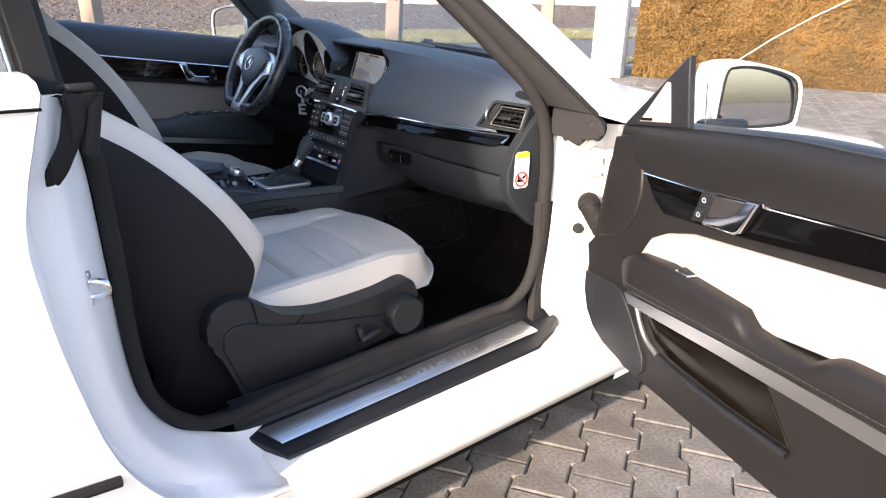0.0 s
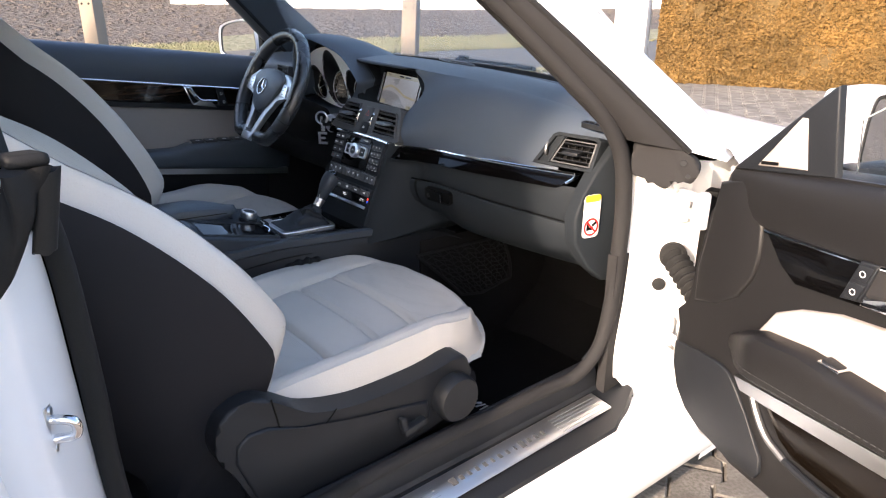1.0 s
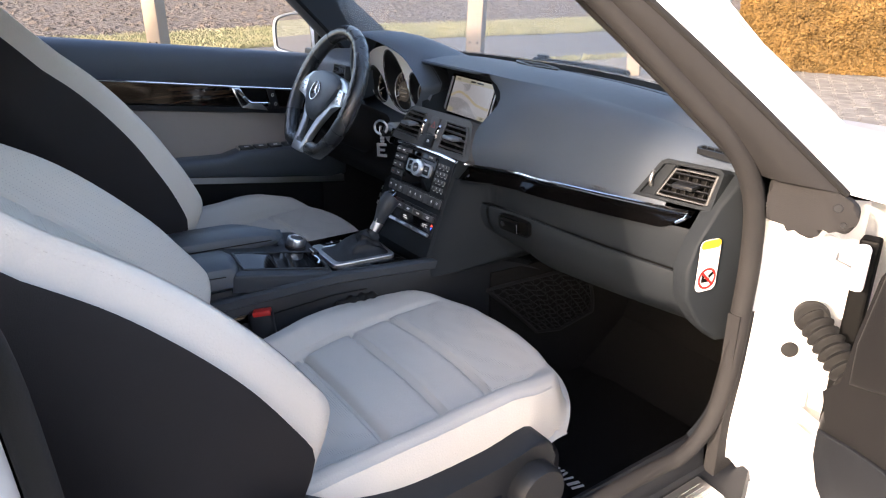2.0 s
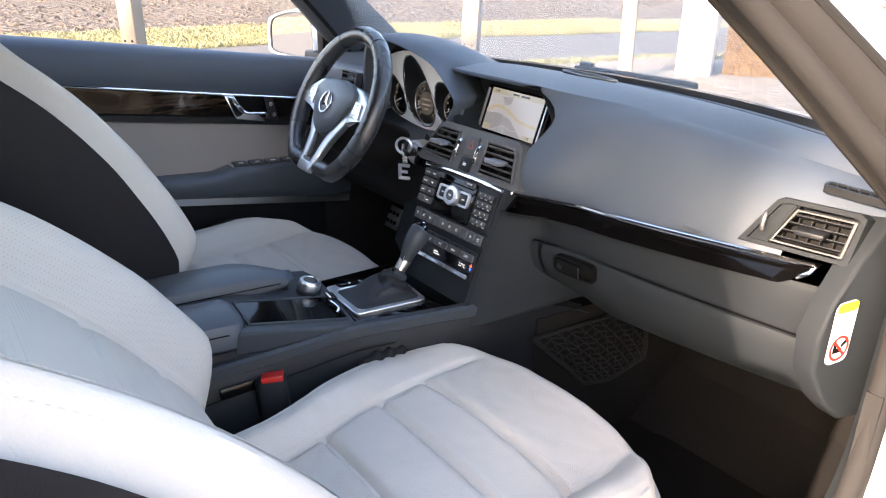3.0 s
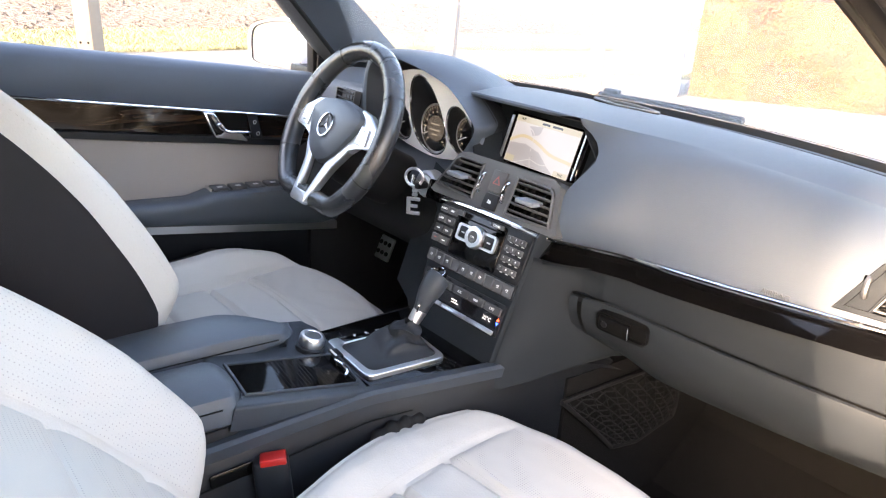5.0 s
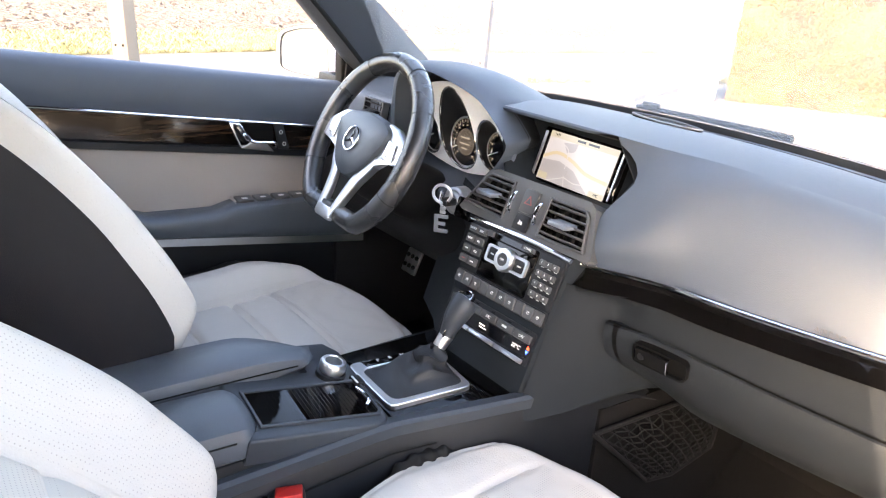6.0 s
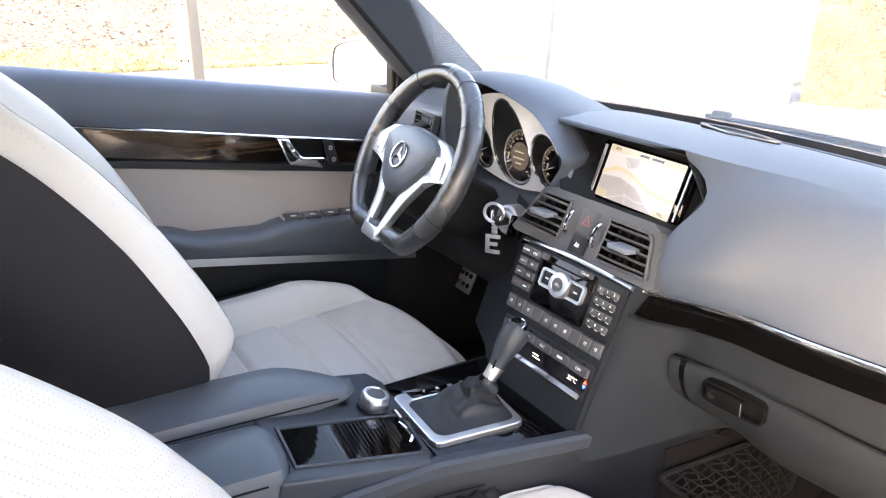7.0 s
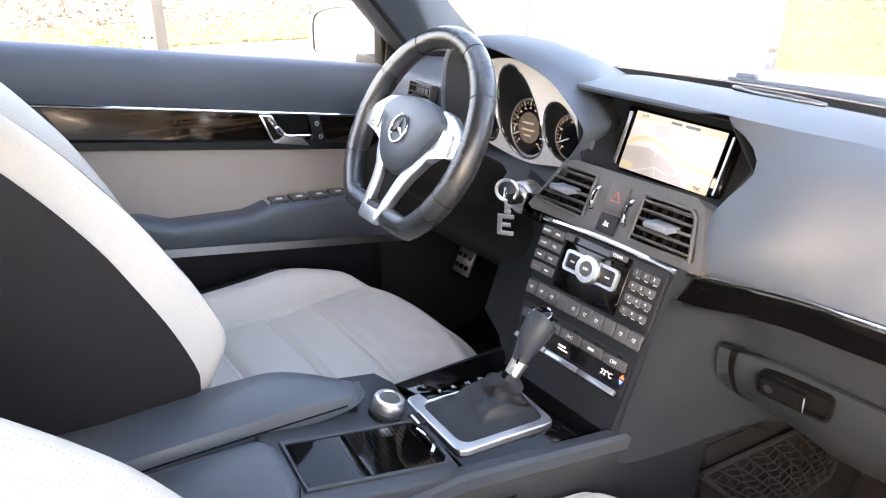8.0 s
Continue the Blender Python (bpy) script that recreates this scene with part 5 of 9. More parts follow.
        outer = spline([(0.086, -0.018, 0.008), (0.070, -0.046, 0.010), (0.050, -0.078, 0.012), (0.030, -0.148, 0.0205)], 13)
        for p, q in zip(inner, outer):
            p, q = Vector((p.x * sx, p.y, p.z)), Vector((q.x * sx, q.y, q.z))
            rows.append([m @ (p + Vector((0, 0, -0.014))), m @ p, m @ (p.lerp(q, 0.5) + Vector((0, 0, 0.002))), m @ q, m @ (q + Vector((0, 0, -0.014)))])
        g = sheet(bm, rows, loop=True)
        bm.faces.new(g[0]), bm.faces.new(g[-1])
        part("lower_spoke", bm, SATIN, w, "silver lower spoke", bevel=0.002)
    bm = bmesh.new()
    plate(bm, m @ Matrix.Translation((0, 0, 0.0215)), [(-0.030, -0.149), (-0.024, -0.154), (0.024, -0.154), (0.030, -0.149), (0.025, -0.130), (-0.025, -0.130)], 0.012, 0.003, 3)
    part("lower_plate", bm, SATIN, w)
    bm = bmesh.new()
    plate(bm, m @ Matrix.Translation((0, 0, 0.0205)), [(-0.016, -0.138), (0.016, -0.138), (0.018, -0.122), (-0.018, -0.122)], 0.008, 0.002)
    part("plate_inset", bm, PLASTIC2, w)
    bm = bmesh.new()
    plate(bm, m @ Matrix.Translation((0, 0, 0.004)), [(-0.040, -0.05), (0.040, -0.05), (0.022, -0.145), (-0.022, -0.145)], 0.012)
    part("spoke_inset", bm, BLACK, w)
    # column behind
    bm = bmesh.new()
    lathe(bm, m @ Matrix.Translation((0, -0.040, 0)), [(0.040, -0.01), (0.050, -0.035), (0.055, -0.07), (0.058, -0.14), (0.058, -0.18)], 28)
    part("column", bm, UNDERDASH, w, "dark steering column shroud")
    for sx, dy in ((-1, 0.0), (-1, -0.04)):
        bm = bmesh.new()
        tube(bm, [m @ Vector((sx * 0.05, dy, -0.06)), m @ Vector((sx * 0.12, dy * 1.3, -0.055)), m @ Vector((sx * 0.148, dy * 1.4, -0.05))], [0.010, 0.008, 0.011], 10)
        part("stalk", bm, PLASTIC, w)
    return w


steering_wheel()


def dash_details():
    # slit for the side window at the outer end
    bm = bmesh.new()
    m = axes((0.620, 0.106, 0.8815), (1, 0.12, -0.06), (0, 1, 0.10))
    ring(bm, m @ Matrix.Translation((0, 0, 0.003)), rounded(0.078, 0.018, 0.004), rounded(0.070, 0.011, 0.003), 0.01)
    part("side_outlet", bm, PLASTIC, DASHBOARD)
    bm = bmesh.new()
    plate(bm, m @ Matrix.Translation((0, 0, 0.001)), rounded(0.070, 0.011, 0.003), 0.003)
    part("outlet_cavity", bm, BLACK, DASHBOARD, smooth=False)
    for k in range(5):
        bm = bmesh.new()
        box(bm, m @ Matrix.Translation((-0.026 + k * 0.013, 0, 0.0015)) @ Matrix.Rotation(0.5, 4, "Z"), 0.0016, 0.012, 0.003)
        part("outlet_rib", bm, PLASTIC, DASHBOARD, smooth=False)
    # lens-shaped centre loudspeaker on top
    o = []
    for k in range(32):
        a = k * math.tau / 32
        o.append((0.066 * math.cos(a), 0.020 * math.sin(a) * (1 - 0.35 * abs(math.cos(a)))))
    m = axes((0.054, 0.230, 0.9405), (1, 0, -0.03), (0, 1, -0.05))
    bm = bmesh.new()
    plate(bm, m, o, 0.006)
    part("centre_loudspeaker", bm, BLACK, DASHBOARD, "dark lens-shaped loudspeaker cover", smooth=False)
    bm = bmesh.new()
    tube(bm, [m @ Vector((x, y, 0.001)) for x, y in o], 0.0018, 6, closed=True)
    part("loudspeaker_rim", bm, DULLSATIN, DASHBOARD)
    # fine joint along the top cover
    bm = bmesh.new()
    tube(bm, [dash_top(x, 0.80) + Vector((0, 0, -0.0002)) for x in [-0.45 + 1.0 * i / 20 for i in range(21)]], 0.0012, 5)
    part("cover_joint", bm, BLACK, DASHBOARD)
    # surround of the outer vent
    bm = bmesh.new()
    m = axes((0.590, 0.062, 0.833), (1, 0.13, 0.01), (0.10, 0.30, 1)) @ Matrix.Scale(0.86, 4, (0, 1, 0))
    o1 = [(-0.082, -0.037), (0.056, -0.037), (0.062, 0.034), (0.054, 0.040), (-0.036, 0.040), (-0.046, 0.034)]
    o2 = [(-0.070, -0.030), (0.048, -0.030), (0.054, 0.029), (0.046, 0.032), (-0.030, 0.032), (-0.040, 0.029)]
    rows = [[m @ Vector((x, y, -0.03)) for x, y in o1], [m @ Vector((x, y, 0.0)) for x, y in o1], [m @ Vector((x * 0.98, y * 0.97, 0.003)) for x, y in o1], [m @ Vector((x, y, 0.002)) for x, y in o2], [m @ Vector((x, y, -0.02)) for x, y in o2]]
    sheet(bm, rows, loop=True)
    plate(bm, m @ Matrix.Translation((0, 0, -0.034)), o2, 0.003)
    part("vent_surround", bm, LOWER, DASHBOARD, "grey surround of the outer air vent")
    bm = bmesh.new()
    plate(bm, m @ Matrix.Translation((0, 0, -0.004)), [(-0.072, -0.032), (-0.042, -0.031), (-0.018, 0.032), (-0.042, 0.032)], 0.006, 0.001)
    part("wheel_panel", bm, LOWER, DASHBOARD)
    bm = bmesh.new()
    tube(bm, [m @ Vector((-0.0445, -0.030, 0.001)), m @ Vector((-0.0205, 0.031, 0.001))], 0.0016, 6)
    part("vent_edge", bm, LOWER, DASHBOARD)
    words("airbag_word", "AIRBAG", axes((0.455, 0.0225, 0.800), (1, 0.10, -0.01), (0, -0.05, 1)), 0.010, PLASTIC2, DASHBOARD, 0.0004)


dash_details()

# ---- centre console ----
def console():
    bm = bmesh.new()
    rows = []
    for i in range(25):
        y = lerp(-0.90, 0.30, i / 24)
        right = table([(-0.90, 0.085), (-0.30, 0.088), (-0.10, 0.135), (0.05, 0.172), (0.30, 0.182)], y)
        z = 0.582 - 0.10 * smoothstep(0.02, 0.30, y)
        low = 0.28
        fl = smoothstep(-0.12, 0.04, y)
        rows.append([Vector((-0.175, y, low)), Vector((-0.150, y, z - 0.06)), Vector((-0.128, y, z - 0.012)), Vector((-0.118, y, z)), Vector((right - 0.020, y, z)), Vector((right - 0.006, y, z - 0.003)), Vector((right, y, z - 0.013)), Vector((right + lerp(0.006, -0.006, fl), y, z - 0.03)), Vector((right + lerp(0.022, -0.010, fl), y, z - 0.12)), Vector((right + lerp(0.032, -0.012, fl), y, low))])
    sheet(bm, rows)
    c = part("centre_console", bm, PLASTIC, CAR, "dark padded centre console between the seats")
    # raised rim of the tray and dial field, sloping down towards the selector and the passenger
    m = pose(0, 0, 0.582)
    tilt = axes((0.085, -0.299, 0.594), (1, 0, -0.12), (0, 1, -0.20))
    unt = tilt.inverted()

    def on_tray(x, y):
        q = unt @ Vector((x, y, 0.594 + 0.12 * (0.085 - x) + 0.20 * (-0.299 - y)))
        return q.x, q.y
    out = [on_tray(x, y) for x, y in ((-0.112, -0.47), (0.082, -0.485), (0.088, -0.318), (0.085, -0.300), (0.072, -0.290), (-0.030, -0.283), (-0.085, -0.276), (-0.112, -0.29))]
    tc = [(-0.008, -0.456), (0.059, -0.460), (0.067, -0.306), (0.060, -0.299), (0.000, -0.296), (-0.006, -0.302)]
    well = [on_tray(x, y) for x, y in tc]
    bm = bmesh.new()
    plate(bm, tilt, out, 0.034, 0.005, 3)
    part("tray_surround", bm, SURROUND, c, "soft dark grey surround of the tray")
    bm = bmesh.new()
    ring(bm, tilt @ Matrix.Translation((0, 0, 0.0034)), [on_tray(x + (x - 0.030) * 0.12, y + (y + 0.38) * 0.05) for x, y in tc], well, 0.004)
    part("tray_lip", bm, SURROUND, c, bevel=0.001)
    bm = bmesh.new()
    plate(bm, tilt @ Matrix.Translation((0, 0, 0.0008)), well, 0.003, 0.0005)
    part("tray_shutter", bm, PIANO, c, "glossy black ribbed sliding shutter")
    for k in range(26):
        t = (k + 0.5) / 26
        a, b = on_tray(lerp(-0.006, -0.004, t), lerp(-0.455, -0.312, t)), on_tray(lerp(0.058, 0.066, t), lerp(-0.459, -0.314, t))
        bm = bmesh.new()
        a, b = Vector((*a, 0.0014)), Vector((*b, 0.0014))
        turn = Matrix.Rotation(math.atan2(b.y - a.y, b.x - a.x), 4, "Z") @ Matrix.Rotation(radians(11 * (1 - smoothstep(0.15, 0.48, t))), 4, "X")
        box(bm, tilt @ Matrix.Translation((a + b) / 2) @ turn, (b - a).length, 0.0054, 0.0010, 0.0003, 1)
        part("shutter_rib", bm, PIANO, c, smooth=False)
    bm = bmesh.new()
    tube(bm, spline([tilt @ Vector((*on_tray(x, y), z)) for x, y, z in ((0.010, -0.304, 0.003), (0.026, -0.3035, 0.006), (0.042, -0.304, 0.006), (0.050, -0.311, 0.003))], 14), 0.0022, 8)
    part("shutter_grip", bm, CHROME, c)
    # lacquer field round the selector and the raised edge of the console
    bm = bmesh.new()
    plate(bm, m @ Matrix.Translation((0, 0, 0.0045)), [(-0.112, -0.276), (0.078, -0.283), (0.098, -0.16), (0.112, -0.085), (-0.105, -0.085)], 0.006, 0.001)
    part("selector_field", bm, PIANO, c, "glossy black field round the gear selector")
    bm = bmesh.new()
    rows = []
    for i in range(25):
        y = lerp(-0.66, 0.02, i / 24)
        right = table([(-0.90, 0.085), (-0.30, 0.088), (-0.10, 0.135), (0.05, 0.172)], y)
        z = 0.592 - 0.006 * smoothstep(-0.1, 0.02, y)
        rows.append([Vector((right - 0.018, y, 0.580)), Vector((right - 0.016, y, z - 0.001)), Vector((right - 0.012, y, z)), Vector((right - 0.001, y, z)), Vector((right + 0.004, y, z - 0.004)), Vector((right + 0.005, y, z - 0.018)), Vector((right - 0.001, y, z - 0.022))])
    g = sheet(bm, rows)
    bm.faces.new(g[0]), bm.faces.new(g[-1])
    part("console_edge", bm, SURROUND, c, "raised dark edge of the console")
    bm = bmesh.new()
    tube(bm, [(table([(-0.90, 0.085), (-0.30, 0.088), (-0.10, 0.135)], y) + 0.012, y, 0.545 + 0.04 * (y + 0.5)) for y in [lerp(-0.62, -0.24, k / 12) for k in range(13)]], 0.0012, 6)
    part("flank_joint", bm, BLACK, c)
    # gear selector frame
    fr = [(-0.070, -0.272), (0.058, -0.279), (0.074, -0.148), (-0.050, -0.136)]
    fi = [(-0.047, -0.262), (0.047, -0.266), (0.061, -0.153), (-0.034, -0.141)]
    bm = bmesh.new()
    ring(bm, m @ Matrix.Translation((0, 0, 0.012)), corners_cut(fr, 0.014), corners_cut(fi, 0.016), 0.014)
    part("selector_frame", bm, STEEL, c, "silver frame round the gear selector", smooth=False, bevel=0.002)
    bm = bmesh.new()
    plate(bm, m @ Matrix.Translation((0, 0, 0.013)), [(-0.066, -0.252), (-0.048, -0.250), (-0.036, -0.150), (-0.052, -0.146)], 0.004, 0.001)
    part("selector_scale", bm, PIANO, c, "glossy black selector scale")
    for k, ch in enumerate("PRND"):
        words("scale_letter", ch, m @ pose(-0.054 + k * 0.002, -0.228 + k * 0.020, 0.0138, 0, 0, 85), 0.009, LETTER, c)
    bm = bmesh.new()
    top = Vector((0.001, -0.167, 0.628))
    rows = []
    corners = [Vector((x, y, 0.592)) for x, y in fi]
    loop = []
    for a, b in zip(corners, corners[1:] + corners[:1]):
        loop += [a.lerp(b, k / 14) for k in range(14)]
    loop = [(loop[k - 2] + loop[k - 1] * 2 + loop[k] * 3 + loop[(k + 1) % 56] * 2 + loop[(k + 2) % 56]) / 9 for k in range(56)]
    for r in range(19):
        t = r / 18
        row = []
        for k, p in enumerate(loop):
            ang = math.atan2(p.y + 0.205, p.x - 0.006)
            q = top + Vector((0.011 * math.cos(ang), 0.011 * math.sin(ang), 0))
            w = p.lerp(q, t ** 0.8)
            w.z = lerp(p.z, q.z, t ** 2.0) + 0.0065 * math.sin(math.pi * t ** 1.3) * (1 + 0.9 * math.sin(ang * 3 + t * 5)) + 0.0032 * math.sin(t * 20 + ang * 2) * t
            w += Vector((math.cos(ang), math.sin(ang), 0)) * 0.0055 * math.sin(t * 18 + math.sin(ang)) * t
            row.append(w)
        rows.append(row)
    sheet(bm, rows, loop=True)
    part("selector_boot", bm, BOOTLEATHER, c, "creased black leather selector boot")
    # lever
    a, b = Vector((0.001, -0.167, 0.612)), Vector((0.006, -0.116, 0.682))
    bm = bmesh.new()
    tube(bm, [a.lerp(b, 0.18), a.lerp(b, 0.42)], [0.0102, 0.0115], 24)
    lev = part("gear_lever", bm, SATIN, CAR, "gear lever with silver collar and dark grey grip")
    bm = bmesh.new()
    pts = spline([a.lerp(b, 0.42), a.lerp(b, 0.58) + Vector((0, -0.002, 0.002)), a.lerp(b, 0.75) + Vector((0, -0.003, 0.004)), b + Vector((0, -0.004, 0.003)), b + Vector((0, 0.004, 0.010))], 16)
    tube(bm, pts, [0.0118 + 0.0078 * smoothstep(0.02, 0.75, i / 15) - 0.007 * smoothstep(0.92, 1.0, i / 15) for i in range(16)], 20)
    part("grip", bm, SURROUND, lev, "dark grey selector grip")
    bm = bmesh.new()
    tube(bm, [p + Vector((0.004, -0.013 - 0.003 * i / 15, -0.006)) for i, p in enumerate(pts[2:13])], 0.002, 6)
    part("grip_trim", bm, CHROME, lev)
    bm = bmesh.new()
    lathe(bm, axes(b + Vector((0, -0.004, 0.0155)), (1, 0, 0), (0, 1, 0.35)), [(0.0165, -0.004), (0.0160, 0.001), (0.012, 0.003)], 24)
    part("grip_cap", bm, PIANO, lev)
    bm = bmesh.new()
    ct = [axes(b + Vector((0, -0.004, 0.0155)), (1, 0, 0), (0, 1, 0.35)) @ Vector((0.0140 * math.cos(t * math.tau / 24), 0.0140 * math.sin(t * math.tau / 24), 0.0022)) for t in range(24)]
    tube(bm, ct, 0.001, 6, closed=True)
    part("cap_ring", bm, CHROME, lev)
    # rotary controller
    bm = bmesh.new()
    dm = Matrix.Translation((-0.029, -0.322, 0.6125)) @ tilt.to_3x3().to_4x4() @ Matrix.Diagonal((0.79, 0.79, 0.78, 1))
    lathe(bm, dm, [(0.0265, 0), (0.0265, 0.008), (0.0235, 0.010)], 40)
    knob = part("rotary_controller", bm, PLASTIC, CAR, "silver rotary controller on the console")
    bm = bmesh.new()
    lathe(bm, dm @ Matrix.Translation((0, 0, 0.010)), [(0.0225, 0), (0.0235, 0.003), (0.0235, 0.016), (0.0215, 0.0195), (0.0170, 0.0202), (0.0160, 0.0185)], 40)
    part("dial", bm, KEYMETAL, knob, "ribbed silver dial")
    bm = bmesh.new()
    lathe(bm, dm @ Matrix.Translation((0, 0, 0.0275)), [(0.0160, 0), (0.0150, 0.0018), (0.006, 0.0026)], 32)
    part("dial_cap", bm, PLASTIC2, knob)
    bm = bmesh.new()
    box(bm, tilt @ Matrix.Translation((*on_tray(-0.006, -0.293), 0.002)), 0.022, 0.016, 0.008, 0.003)
    part("mode_switch", bm, PLASTIC, c)
    bm = bmesh.new()
    box(bm, tilt @ Matrix.Translation((*on_tray(-0.004, -0.299), 0.0062)), 0.016, 0.003, 0.0012)
    part("switch_mark", bm, LETTER, c, smooth=False)
    # armrest in two halves, the driver's one raised and pointed
    for name, x0, x1, yf, zt, th, point, lab in (("armrest", -0.128, -0.034, -0.338, 0.655, 0.040, 1.0, "raised black leather armrest lid with a tapered nose"), ("armrest", -0.031, 0.078, -0.469, 0.649, 0.058, 0.0, "black leather armrest lid")):
        bm = bmesh.new()
        rows = []
        for i in range(33):
            t = (i / 32) ** 1.7
            y = lerp(yf, -0.95, t)
            nose = smoothstep(-0.02, 0.16, t) ** 0.6 if point else smoothstep(-0.004, 0.030, t) ** 0.5
            a = lerp(x1 - 0.030, x0, nose) if point else x0 + 0.010 * (1 - nose)
            b = x1 - (0.014 if point else 0.012) * (1 - smoothstep(0, 0.03, t))
            zz = zt - (0.014 if point else 0.006) * (1 - nose) + 0.012 * math.sin(t * 2.4)
            low = zz - lerp(0.012, th, nose)
            r = 0.010 if point else 0.017
            ring_ = [(a + r, low), (a, low + r), (a, zz - r * 1.2), (a + r * 0.35, zz - r * 0.4), (a + r * 1.2, zz), (lerp(a, b, 0.5), zz + 0.003), (b - r * 1.2, zz), (b - r * 0.35, zz - r * 0.4), (b, zz - r * 1.2), (b, low + r), (b - r, low)]
            rows.append([Vector((x, y, z)) for x, z in ring_])
        g = sheet(bm, rows, loop=True)
        bm.faces.new(g[0]), bm.faces.new(g[-1])
        part(name, bm, BLACKLEATHER, c, lab)
        bm = bmesh.new()
        tube(bm, [Vector((x1 + 0.0003, lerp(yf - 0.03, -0.9, k / 16), zt - 0.017 + 0.012 * math.sin((k / 16) * 2.2))) for k in range(17)], 0.0011, 6)
        part("seam", bm, BLACK, c)
    bm = bmesh.new()
    thick(bm, [[(-0.120, y, 0.588) for y in (-0.80, -0.372)], [(-0.120, y, 0.622) for y in (-0.80, -0.352)]], (0.080, 0, 0))
    part("armrest_support", bm, PLASTIC, c, smooth=False)
    bm = bmesh.new()
    box(bm, pose(-0.016, -0.675, 0.585), 0.185, 0.40, 0.04, 0.008)
    part("armrest_box", bm, PLASTIC, c)
    bm = bmesh.new()
    plate(bm, axes((0.0995, -0.50, 0.553), (0, 1, 0), (-0.2, 0, 1)), rounded(0.055, 0.016, 0.003), 0.003, 0.001)
    part("side_drawer", bm, PIANO, c)


console()


def seat_belt_buckle():
    bm = bmesh.new()
    m = axes((0.112, -0.452, 0.513), (0.45, 0.90, 0.10), (-0.05, 0.22, 1))
    box(bm, m, 0.044, 0.100, 0.030, 0.007, 3)
    b = part("belt_buckle", bm, PLASTIC, CAR, "black belt buckle with a red release button")
    bm = bmesh.new()
    box(bm, m @ Matrix.Translation((0.004, 0.048, 0.003)), 0.032, 0.010, 0.024, 0.002)
    part("release_button", bm, RED, b, "red release button")
    bm = bmesh.new()
    tube(bm, spline([m @ Vector((0, -0.04, 0)), (0.125, -0.47, 0.42), (0.13, -0.49, 0.34)], 8), 0.010, 8, flat=0.5)
    part("stalk", bm, PLASTIC, b)


seat_belt_buckle()


def wiring_hose():
    bm = bmesh.new()
    pts = spline([(0.118, -0.325, 0.490), (0.114, -0.300, 0.530), (0.112, -0.255, 0.536), (0.114, -0.215, 0.528), (0.120, -0.190, 0.485)], 65)
    tube(bm, pts, [0.010 + 0.0026 * math.sin(k * math.tau / 8) for k in range(65)], 12)
    part("wiring_hose", bm, RUBBER, CAR, "ribbed black hose between seat and console")


wiring_hose()


# ---- seats ----
def groove(d, w=0.006, depth=0.007):
    return -depth * math.exp(-(d / w) ** 2)


